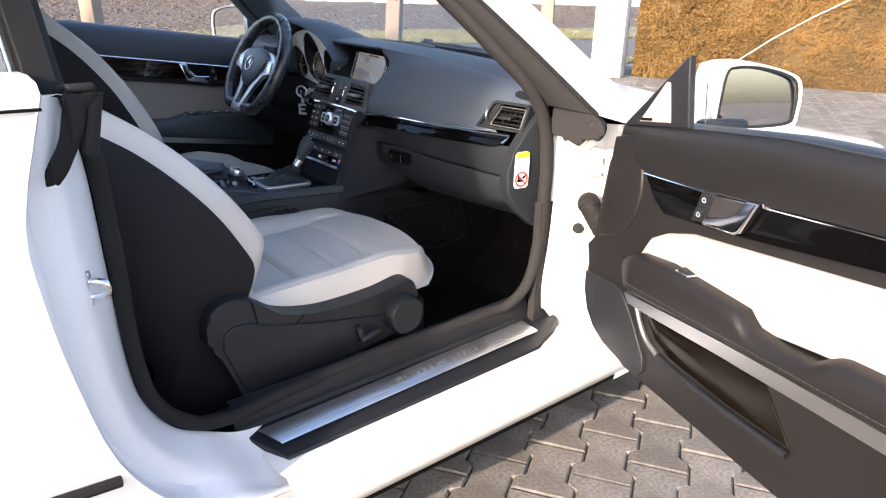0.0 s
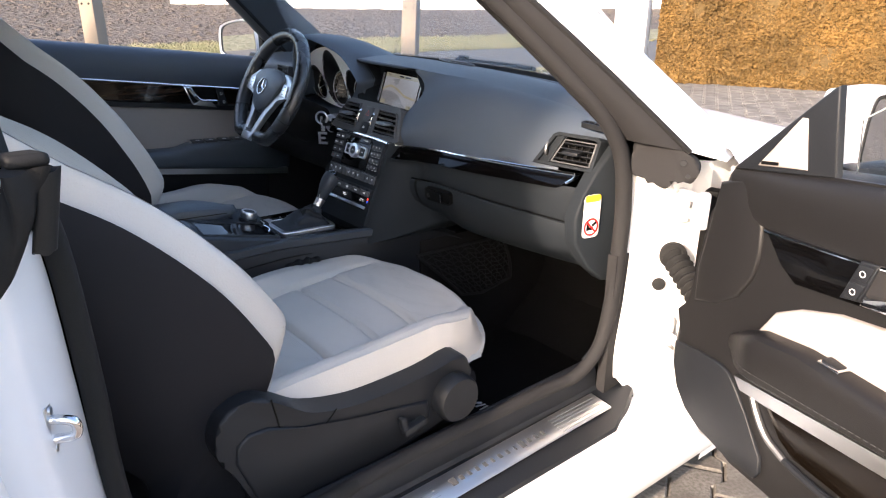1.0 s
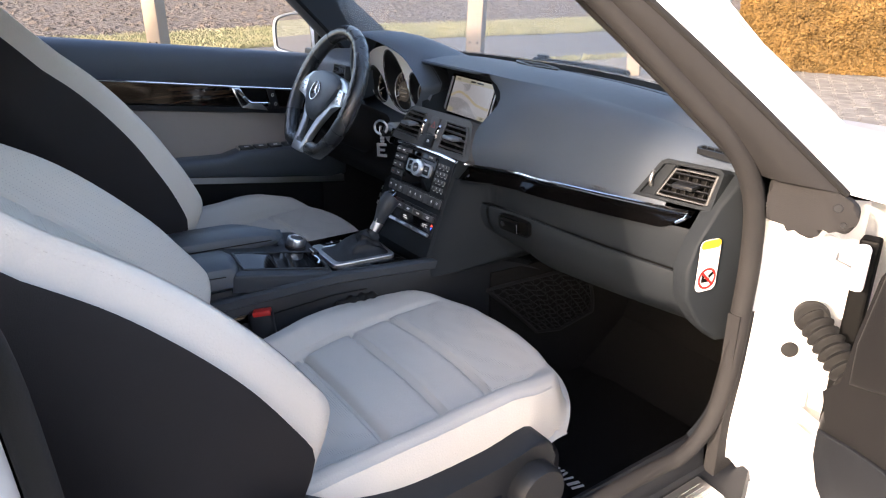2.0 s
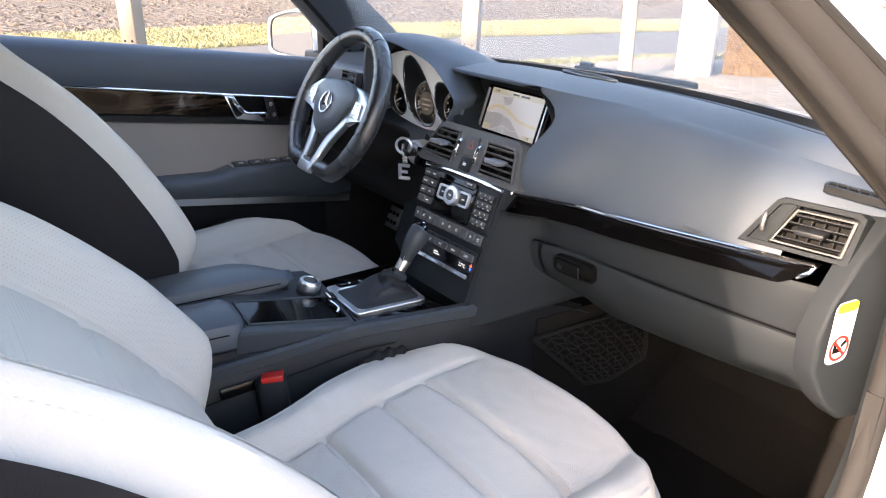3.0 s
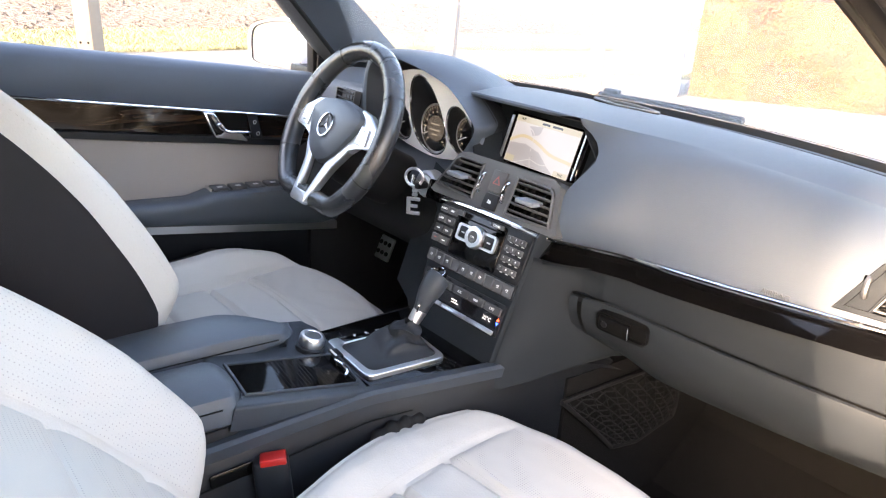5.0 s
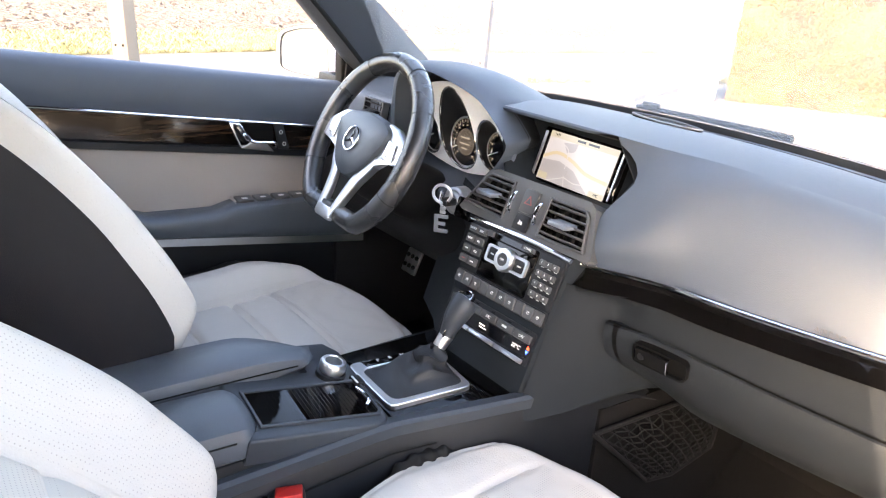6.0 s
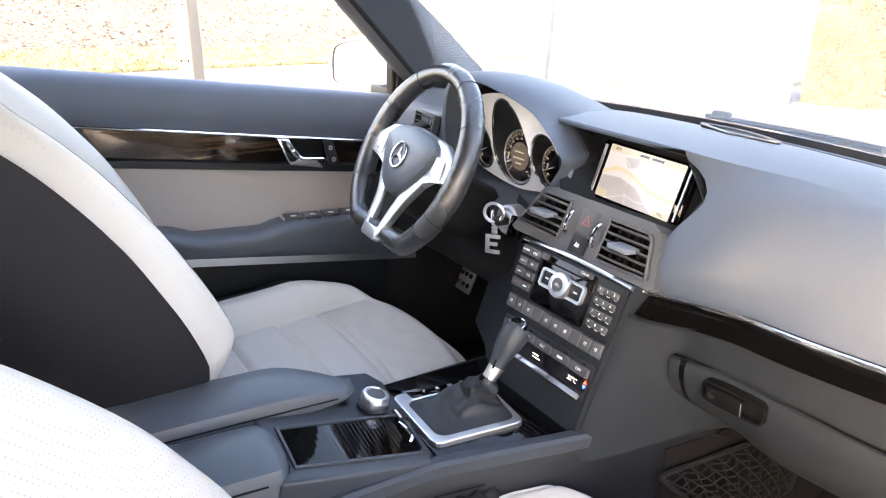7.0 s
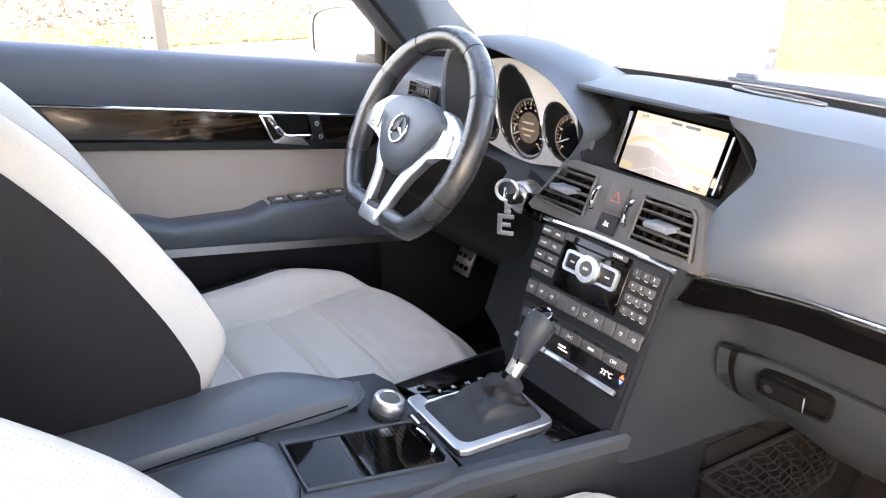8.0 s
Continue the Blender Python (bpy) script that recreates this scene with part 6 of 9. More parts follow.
def seat(x0, ys, recline, mirror, name, label, by=0.0, bz=0.0, cz=0.0, wrap=0.0):
    """One front seat. x0: its middle; ys: shift forward; recline: the backrest's lean in degrees; mirror: 1 or -1, the door's side."""
    # base with side trim
    bm = bmesh.new()
    side = x0 + mirror * 0.286
    outline = [(-0.698, 0.538), (-0.692, 0.566), (-0.676, 0.586), (-0.650, 0.594), (-0.622, 0.588), (-0.582, 0.560), (-0.545, 0.537), (-0.482, 0.523), (-0.420, 0.520), (-0.330, 0.525), (-0.262, 0.535), (-0.240, 0.515), (-0.238, 0.470), (-0.262, 0.435), (-0.360, 0.412), (-0.50, 0.385), (-0.62, 0.372), (-0.650, 0.429), (-0.674, 0.485), (-0.692, 0.512)]
    outline = [(p.x, p.y) for p in spline([(y, z, 0) for y, z in outline + outline[:1]], 61)[:-1]]
    plate(bm, axes((side + mirror * 0.012, ys, 0), (0, mirror, 0), (0, 0, 1)), [(y * mirror, z) for y, z in (outline if mirror > 0 else outline[::-1])], 0.05, 0.006, 3)
    base = part(name, bm, PLASTIC, CAR, label)
    bm = bmesh.new()
    box(bm, pose(x0, -0.40 + ys, 0.41), 0.50, 0.46, 0.10, 0.02)
    part("seat_pan", bm, SHELL, base)
    for sx in (-0.2, 0.2):
        bm = bmesh.new()
        box(bm, pose(x0 + sx, -0.46 + ys, 0.31), 0.035, 0.44, 0.12, 0.006)
        part("seat_rail", bm, SHELL, base)
    if mirror > 0:
        bm = bmesh.new()
        plate(bm, axes((side + 0.0165, ys, 0), (0, 1, 0), (0, 0, 1)), [(-0.672, 0.505), (-0.668, 0.532), (-0.650, 0.545), (-0.620, 0.544), (-0.57, 0.524), (-0.50, 0.502), (-0.42, 0.492), (-0.335, 0.478), (-0.330, 0.445), (-0.365, 0.418), (-0.5, 0.392), (-0.612, 0.380), (-0.645, 0.430)][::-1], 0.010, 0.005, 3)
        part("side_cover", bm, PLASTIC, base)
        m = axes((side + 0.0165, -0.283, 0.470), (0, 1, 0), (0, 0, 1))
        bm = bmesh.new()
        lathe(bm, m, [(0.042, -0.004), (0.042, 0.018), (0.038, 0.024), (0.012, 0.026)], 36)
        part("adjuster_knob", bm, PLASTIC, base, "round dark grey adjuster knob")
        m = axes((side + 0.0175, -0.372, 0.455), (0, 1, 0.2), (0, 0, 1))
        bm = bmesh.new()
        box(bm, m @ Matrix.Translation((0, -0.008, 0.006)), 0.046, 0.014, 0.016, 0.004)
        box(bm, m @ Matrix.Translation((-0.018, 0.008, 0.005)), 0.012, 0.028, 0.014, 0.004)
        part("height_lever", bm, PLASTIC, base)
        bm = bmesh.new()
        tube(bm, [Vector((side + 0.0125, y, z)) for y, z in ((-0.612, 0.585), (-0.602, 0.535), (-0.540, 0.500), (-0.515, 0.522), (-0.508, 0.530))], 0.0014, 6)
        part("cover_joint", bm, BLACK, base)

    # cushion
    bm = bmesh.new()
    W, Y0, Y1 = 0.272, -0.64 + ys, -0.064 + ys
    nu, nv = 96, 96

    def cush(u, v):
        """u from -1 to 1 across, v from 0 (rear) to 1 (front)."""
        side_w = W if u * mirror > 0 else lerp(0.196, 0.268, smoothstep(0.20, 0.66, v)) - 0.012 * smoothstep(0.7, 1.0, v)
        x = x0 + u * side_w * (1 - 0.03 * (1 - v)) * (1 - 0.07 * smoothstep(0.80, 1, v))
        y = lerp(Y0, Y1, v) - (0.115 if u * mirror > 0 else 0.075) * abs(u) ** 3.0 * smoothstep(0.4, 1.0, v)
        bol = smoothstep(0.56, 0.80, abs(u))
        fall = (0.35, 0.80, 0.80) if u * mirror < 0 else (0.70, 1.0, 0.55)
        z = 0.506 + 0.032 * v + (0.036 if u * mirror < 0 else 0.048) * bol * (1 - fall[2] * smoothstep(fall[0], fall[1], v))
        z += 0.010 * math.cos(u * 1.9) * (1 - bol)
        # rounded rims
        z -= 0.085 * smoothstep(0.86, 1.0, abs(u)) ** 2
        z -= 0.070 * smoothstep(0.90, 1.0, v) ** 2.6
        z = max(z, 0.488 + 0.004 * math.sin(u * 3 + v))
        # seams
        if abs(u) < 0.60:
            for s in (0.36, 0.545, 0.70):
                z += groove((v - s) * 0.585, 0.006, 0.012)
            z += 0.004 * math.sin((v - 0.36) / 0.17 * math.pi) if 0.36 < v < 0.70 else 0
        z += groove((abs(u) - 0.60) * W, 0.006, 0.009) * smoothstep(0.93, 0.80, v)
        z += groove((abs(u) - 0.875) * W, 0.003, 0.003)
        z += 0.0016 * noise.noise((x * 14, y * 14, 2.0)) + 0.0008 * noise.noise((x * 45, y * 45, 7.0))
        return Vector((x, y, z + cz))
    rows = []
    for j in range(nv + 1):
        v = j / nv
        row = [cush(-1 + 2 * i / nu, v) for i in range(nu + 1)]
        sk = lerp(0.452, 0.492, smoothstep(0.5, 0.85, v))
        tk = 0.016 * smoothstep(0.80, 1.0, v)
        row = [Vector((row[0].x + 0.010 + tk, row[0].y - tk, sk))] + [Vector((row[0].x - 0.004, row[0].y, lerp(row[0].z, sk, 0.4)))] + row + [Vector((row[-1].x + 0.004, row[-1].y, lerp(row[-1].z, sk, 0.4)))] + [Vector((row[-1].x - 0.010 - tk, row[-1].y - tk, sk))]
        rows.append(row)
    last = rows[-1]
    rows.append([Vector((p.x, p.y + 0.006, lerp(p.z, 0.488, 0.5))) for p in last])
    rows.append([Vector((p.x, p.y - 0.03, 0.486)) for p in last])
    sheet(bm, rows)
    part("cushion", bm, CREAM, base, "pale grey leather seat cushion with stitched seams")
    # perforated panels lie a hair above the cushion
    for v0, v1 in ((0.05, 0.355), (0.705, 0.90)):
        bm = bmesh.new()
        sheet(bm, [[cush(-0.585 + 1.17 * i / 40, lerp(v0, v1, j / 20)) + Vector((0, 0, 0.0006)) for i in range(41)] for j in range(21)])
        part("perforated_panel", bm, CREAM_P, base, "finely perforated pale leather panel")
    for s in (-1, 1):
        bm = bmesh.new()
        for k in range(60):
            v = lerp(0.08, 0.86, k / 60)
            p, q = cush(s * 0.635, v), cush(s * 0.635, v + 0.007)
            tube(bm, [p + Vector((0, 0, 0.0006)), q + Vector((0, 0, 0.0003))], 0.0004, 4, caps=False)
        part("stitching", bm, STITCH, base)

    # backrest: local frame, up along the recline
    lean = radians(recline)
    o = Vector((x0, -0.505 + by, 0.600 + bz))
    upv = Vector((0, -math.sin(lean), math.cos(lean)))
    fwd = Vector((0, math.cos(lean), math.sin(lean)))
    H = 0.62

    def back(u, v, out=0.0):
        wd = soft([(0, 0.246), (0.12, 0.262), (0.35, 0.268), (0.65, 0.250), (0.85, 0.215), (1.0, 0.165)], v)
        bol = smoothstep(0.52, 0.84, abs(u))
        dep = 0.060 * bol * soft([(0, 0.8), (0.12, 1), (0.55, 1), (0.85, 0.5), (1, 0.2)], v)
        dep -= 0.062 * smoothstep(0.84, 1.0, abs(u)) ** 2
        dep -= 0.06 * smoothstep(0.90, 1.0, v) ** 2 + 0.075 * smoothstep(0.16, 0.0, v) ** 2
        dep += 0.018 * math.sin(min(1, v / 0.7) * math.pi)
        if abs(u) < 0.56:
            for s in (0.22, 0.40, 0.58):
                dep += groove((v - s) * H, 0.005, 0.005)
        dep += groove((abs(u) - 0.56) * wd, 0.006, 0.008)
        dep += groove((abs(u) - 0.90) * wd, 0.004, 0.002)
        p = o + upv * (v * H) + Vector((u * wd, 0, 0)) + fwd * (dep + out)
        return p + fwd * (0.0014 * noise.noise((p.x * 14, p.y * 14, p.z * 14)))
    bm = bmesh.new()
    rows = [[back(-1 + 2 * i / 80, j / 80) for i in range(81)] for j in range(81)]
    sheet(bm, rows)
    part("backrest", bm, CREAM, base, "pale grey leather backrest with raised side bolsters")
    for a0, a1, v0, v1 in ((-0.545, 0.545, 0.10, 0.93), (0.58, 0.84, 0.12, 0.9), (-0.84, -0.58, 0.12, 0.9)):
        bm = bmesh.new()
        sheet(bm, [[back(lerp(a0, a1, i / 40), lerp(v0, v1, j / 60), 0.0006) for i in range(41)] for j in range(61)])
        part("perforated_panel", bm, CREAM_P, base)
    for s in (-1, 1):
        for uu in (0.913,):
            bm = bmesh.new()
            for k in range(70):
                v = lerp(0.06, 0.94, k / 70)
                tube(bm, [back(s * uu, v, 0.0002), back(s * uu, v + 0.0055, 0.0002)], 0.0003, 4, caps=False)
            part("stitching", bm, STITCH, base)
    # dark shell behind
    bm = bmesh.new()
    rows = []
    for j in range(41):
        v = j / 40
        wd = soft([(0, 0.246), (0.12, 0.262), (0.35, 0.268), (0.65, 0.250), (0.85, 0.215), (1.0, 0.165)], v)
        c = o + upv * (v * H)
        th = soft([(0, 0.24), (0.3, 0.25), (0.6, 0.20), (1, 0.08)], v)
        fr = back(1, v)
        f = (fr - c).dot(fwd) + wrap * soft([(0, 0.4), (0.5, 1), (1, 1)], v)
        ring_ = []
        for u, d in ((-1.006, f), (-1.012, f - 0.012), (-1.02, f - th * 0.4), (-0.98, f - th * 0.8), (-0.86, f - th), (0, f - th - 0.01), (0.86, f - th), (0.98, f - th * 0.8), (1.02, f - th * 0.4), (1.012, f - 0.012), (1.006, f)):
            ring_.append(c + Vector((u * wd, 0, 0)) + fwd * d)
        rows.append(ring_)
    low = [p - upv * 0.13 + fwd * 0.02 for p in rows[0]]
    rows.insert(0, low)
    g = sheet(bm, rows)
    bm.faces.new(g[-1]), bm.faces.new(g[0])
    part("back_shell", bm, SHELL, base, "dark shell of the backrest")
    # head restraint
    bm = bmesh.new()
    hc = o + upv * (H + 0.105) + fwd * -0.01
    rows = []
    for j in range(17):
        t = -1 + 2 * j / 16
        e = (1 - abs(t) ** 3.2) ** 0.5 if abs(t) < 1 else 0.02
        rows.append([hc + upv * (t * 0.085) + Vector((math.copysign(abs(math.cos(a)) ** 0.7, math.cos(a)) * 0.125 * max(e, 0.05), 0, 0)) + fwd * (math.copysign(abs(math.sin(a)) ** 0.8, math.sin(a)) * 0.05 * max(e, 0.05)) for a in [k * math.tau / 32 for k in range(32)]])
    g = sheet(bm, rows, loop=True)
    bm.faces.new(g[0]), bm.faces.new(g[-1])
    part("headrest", bm, CREAM, base, "pale leather headrest")
    for sx in (-0.06, 0.06):
        bm = bmesh.new()
        tube(bm, [o + upv * (H - 0.06) + Vector((sx, 0, 0)), o + upv * (H + 0.05) + Vector((sx, 0, 0))], 0.006, 10)
        part("headrest_rod", bm, CHROME, base)
    return base


seat(0.358, 0.0, 41, 1, "passenger_seat", "pale grey leather passenger seat, reclined, with dark base trim", -0.045, -0.030, 0.0, 0.022)
seat(-0.377, 0.058, 31.5, -1, "driver_seat", "pale grey leather driver seat with dark back shell", 0.026, 0.008, -0.024, 0.022)


# ---- cabin shell ----
def cabin():
    bm = bmesh.new()
    sheet(bm, [[(x, y, z) for x, z in ((-0.72, 0.42), (-0.70, 0.25), (-0.17, 0.235), (-0.16, 0.34), (0.17, 0.34), (0.18, 0.235), (0.655, 0.235), (0.672, 0.40))] for y in (-1.9, -0.6, 0.18, 0.34)])
    part("floor_carpet", bm, CARPET, CAR, "black carpeted car floor", smooth=False)
    bm = bmesh.new()
    sheet(bm, [[(x, y, z) for y, z in ((0.30, 0.235), (0.42, 0.34), (0.48, 0.50), (0.42, 0.86))] for x in (-0.72, 0.0, 0.72)])
    part("bulkhead", bm, CARPET, CAR, "black carpeted bulkhead", smooth=False)
    # side trim of the footwells
    for s in (-1, 1):
        bm = bmesh.new()
        thick(bm, [[(s * 0.700, y, z) for y in (0.06, 0.15, 0.46)] for z in (0.24, 0.45, 0.66)], (s * 0.02, 0, 0))
        part("kick_panel", bm, SEALBROWN, CAR)
    # tunnel cheek with the net
    bm = bmesh.new()
    thick(bm, [[(table([(0.03, 0.166), (0.45, 0.20)], y), y, z) for y in (0.03, 0.12, 0.30, 0.44)] for z in (0.235, 0.40, 0.54)], (-0.02, 0, 0))
    part("tunnel_side", bm, CARPET, CAR)
    # rear bench, its shade put into the dark shell colour
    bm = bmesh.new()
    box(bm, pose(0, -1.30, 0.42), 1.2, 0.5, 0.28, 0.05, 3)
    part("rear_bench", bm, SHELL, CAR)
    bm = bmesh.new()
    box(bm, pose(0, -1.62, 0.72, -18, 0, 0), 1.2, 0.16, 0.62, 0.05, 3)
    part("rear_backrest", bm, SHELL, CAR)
    # rear side trims
    for s in (-1, 1):
        bm = bmesh.new()
        thick(bm, [[(s * 0.70, y, z) for y in (-1.75, -1.3, -0.88)] for z in (0.24, 0.6, 0.95)], (s * 0.03, 0, 0))
        part("rear_side_trim", bm, SHELL, CAR)
    # luggage net on the tunnel side
    bm = bmesh.new()
    def net(u, v):
        y = lerp(lerp(0.012, 0.150, v), lerp(0.275, 0.310, v), u)
        z = lerp(0.508, table([(0, 0.372), (0.4, 0.362), (1, 0.385)], u), v)
        x = table([(0.03, 0.166), (0.45, 0.20)], y) + 0.008 + 0.012 * math.sin(math.pi * v)
        return Vector((x, y, z))
    for k in range(21):
        tube(bm, [net(min(1, max(0, k / 20 + 0.025 * math.sin(j * 1.6 + k * math.pi))), j / 10) for j in range(11)], 0.0012, 6)
    for k in range(12):
        tube(bm, [net(j / 20, min(1, max(0, k / 11 + 0.025 * math.sin(j * 1.6)))) for j in range(21)], 0.0012, 6)
    for v in (0, 1):
        tube(bm, [net(u, v) for u in [i / 10 for i in range(11)]], 0.004, 8)
        tube(bm, [net(v, u) for u in [i / 10 for i in range(11)]], 0.004, 8)
    part("luggage_net", bm, RUBBER, CAR, "black elastic net on the tunnel side")
    # pedals
    for x, y, z in ((-0.60, 0.215, 0.475), (-0.40, 0.27, 0.42)):
        bm = bmesh.new()
        m = axes((x, y, z), (1, 0, 0), (0, 0.45, 1))
        box(bm, m, 0.055, 0.060, 0.008, 0.003)
        pd = part("pedal", bm, SATIN, CAR, "drilled metal pedal")
        for i in range(3):
            for j in range(2):
                bm = bmesh.new()
                lathe(bm, m @ Matrix.Translation((-0.017 + 0.017 * i, -0.012 + 0.024 * j, 0.004)), [(0.0055, 0), (0.0055, 0.003), (0.004, 0.004)], 12)
                part("rubber_stud", bm, RUBBER, pd)
    # knee trim under the column
    bm = bmesh.new()
    rows = []
    for i in range(13):
        x = lerp(-0.66, -0.115, i / 12)
        rows.append(spline([(x, 0.055, 0.765), (x, 0.000, 0.735), (x, -0.005, 0.68), (x, 0.05, 0.62), (x, 0.2, 0.60)], 10))
    sheet(bm, rows)
    part("knee_trim", bm, UNDERDASH, CAR, "dark knee trim under the steering column")


cabin()


def floor_mat():
    t = thing("floor_mat", (0.44, 0.02, 0.24), "black carpet floor mat with a raised pale mark", "mat")
    bm = bmesh.new()
    m = pose(0.44, 0.02, 0.246)
    plate(bm, m, rounded(0.40, 0.56, 0.05), 0.008, 0.003)
    part("mat", bm, CARPET, t)
    for dx, w, tilt in ((-0.036, 0.006, 24), (-0.026, 0.006, -24), (-0.012, 0.005, 0), (0.000, 0.005, 20), (0.012, 0.005, 0), (0.028, 0.007, 0), (0.040, 0.006, 0)):
        bm = bmesh.new()
        box(bm, pose(0.470 + dx, -0.028, 0.2468, 0, 0, tilt - 14), w, 0.026, 0.0016, 0.0005, 1)
        part("raised_bar", bm, LETTER, t)


floor_mat()


def key_ring():
    k = thing("key_ring", (-0.19, -0.02, 0.78), "chrome key ring with a letter pendant hanging from the ignition", "keys")
    bm = bmesh.new()
    im = axes((-0.176, 0.000, 0.779), (1, 0.15, 0), (0, 0.1, 1))
    lathe(bm, im, [(0.024, -0.02), (0.024, 0.004), (0.020, 0.008), (0.016, 0.006), (0.012, 0.010)], 32)
    part("ignition_lock", bm, SATIN, CAR, "silver ringed ignition lock")
    bm = bmesh.new()
    box(bm, im @ Matrix.Translation((0, 0, 0.020)), 0.022, 0.012, 0.03, 0.004)
    part("key_head", bm, PLASTIC, k, "dark key head in the lock")
    bm = bmesh.new()
    box(bm, im @ Matrix.Translation((-0.004, 0.010, 0.034)), 0.006, 0.016, 0.004, 0.001)
    part("key_link", bm, CHROME, k)
    rm = axes((-0.171, -0.034, 0.797), (0.80, 0.60, 0), (0.06, 0, 1))
    bm = bmesh.new()
    tube(bm, [rm @ Vector((0.0155 * math.cos(a * math.tau / 24), 0.0155 * math.sin(a * math.tau / 24), 0)) for a in range(24)], 0.0026, 8, closed=True)
    part("ring", bm, KEYMETAL, k)
    bm = bmesh.new()
    for j in range(3):
        box(bm, rm @ Matrix.Translation((0.002, -0.018 - j * 0.007, 0)), 0.010, 0.006, 0.004, 0.001, 1)
    part("chain", bm, KEYMETAL, k)
    bm = bmesh.new()
    for dx, dy, w, h in ((-0.009, -0.053, 0.007, 0.032), (0.002, -0.040, 0.020, 0.0065), (0.000, -0.053, 0.015, 0.006), (0.002, -0.066, 0.020, 0.0065)):
        box(bm, rm @ Matrix.Translation((dx, dy, 0)), w, h, 0.004, 0.001, 1)
    part("pendant", bm, KEYMETAL, k, "chrome letter pendant")


key_ring()
bm = bmesh.new()
plate(bm, axes((-0.122, -0.026, 0.784), (1, 0.0, 0.0), (0.25, 0.3, 1)), rounded(0.042, 0.034, 0.004), 0.01, 0.002)
part("lacquer_panel", bm, PIANO, CAR, "small glossy black panel beside the ignition")
bm = bmesh.new()
sheet(bm, [[Vector((x, on_stack(0, z).y + d, z)) for x, d in ((-0.230, 0.09), (-0.150, 0.055), (-0.082, 0.010))] for z in (0.58, 0.68, 0.76, 0.80)])
part("stack_cheek", bm, LOWER, CAR)

# ---- passenger door, swung open ----
DU = Vector((0.949, -0.316, 0)).normalized()         # along the door, away from its hinge
DW = Vector((-DU.y, DU.x, 0)) * -1                   # out of the inner face, into the cabin side
DO = Vector((1.017, 0.006, 0))


def dp(s, z, w=0.0):
    return DO + DU * s + Vector((0, 0, z)) + DW * w


def door_axes(s, z, w=0.0, turn=0.0):
    return axes(dp(s, z, w), DU, (0, 0, 1)) @ Matrix.Rotation(radians(turn), 4, "Z")


def dplate(name, outline, w, depth, material, parent, label="", bev=0.0, seg=3, smooth=True):
    bm = bmesh.new()
    plate(bm, door_axes(0, 0, w), outline, depth, bev, seg)
    return part(name, bm, material, parent, label, smooth)


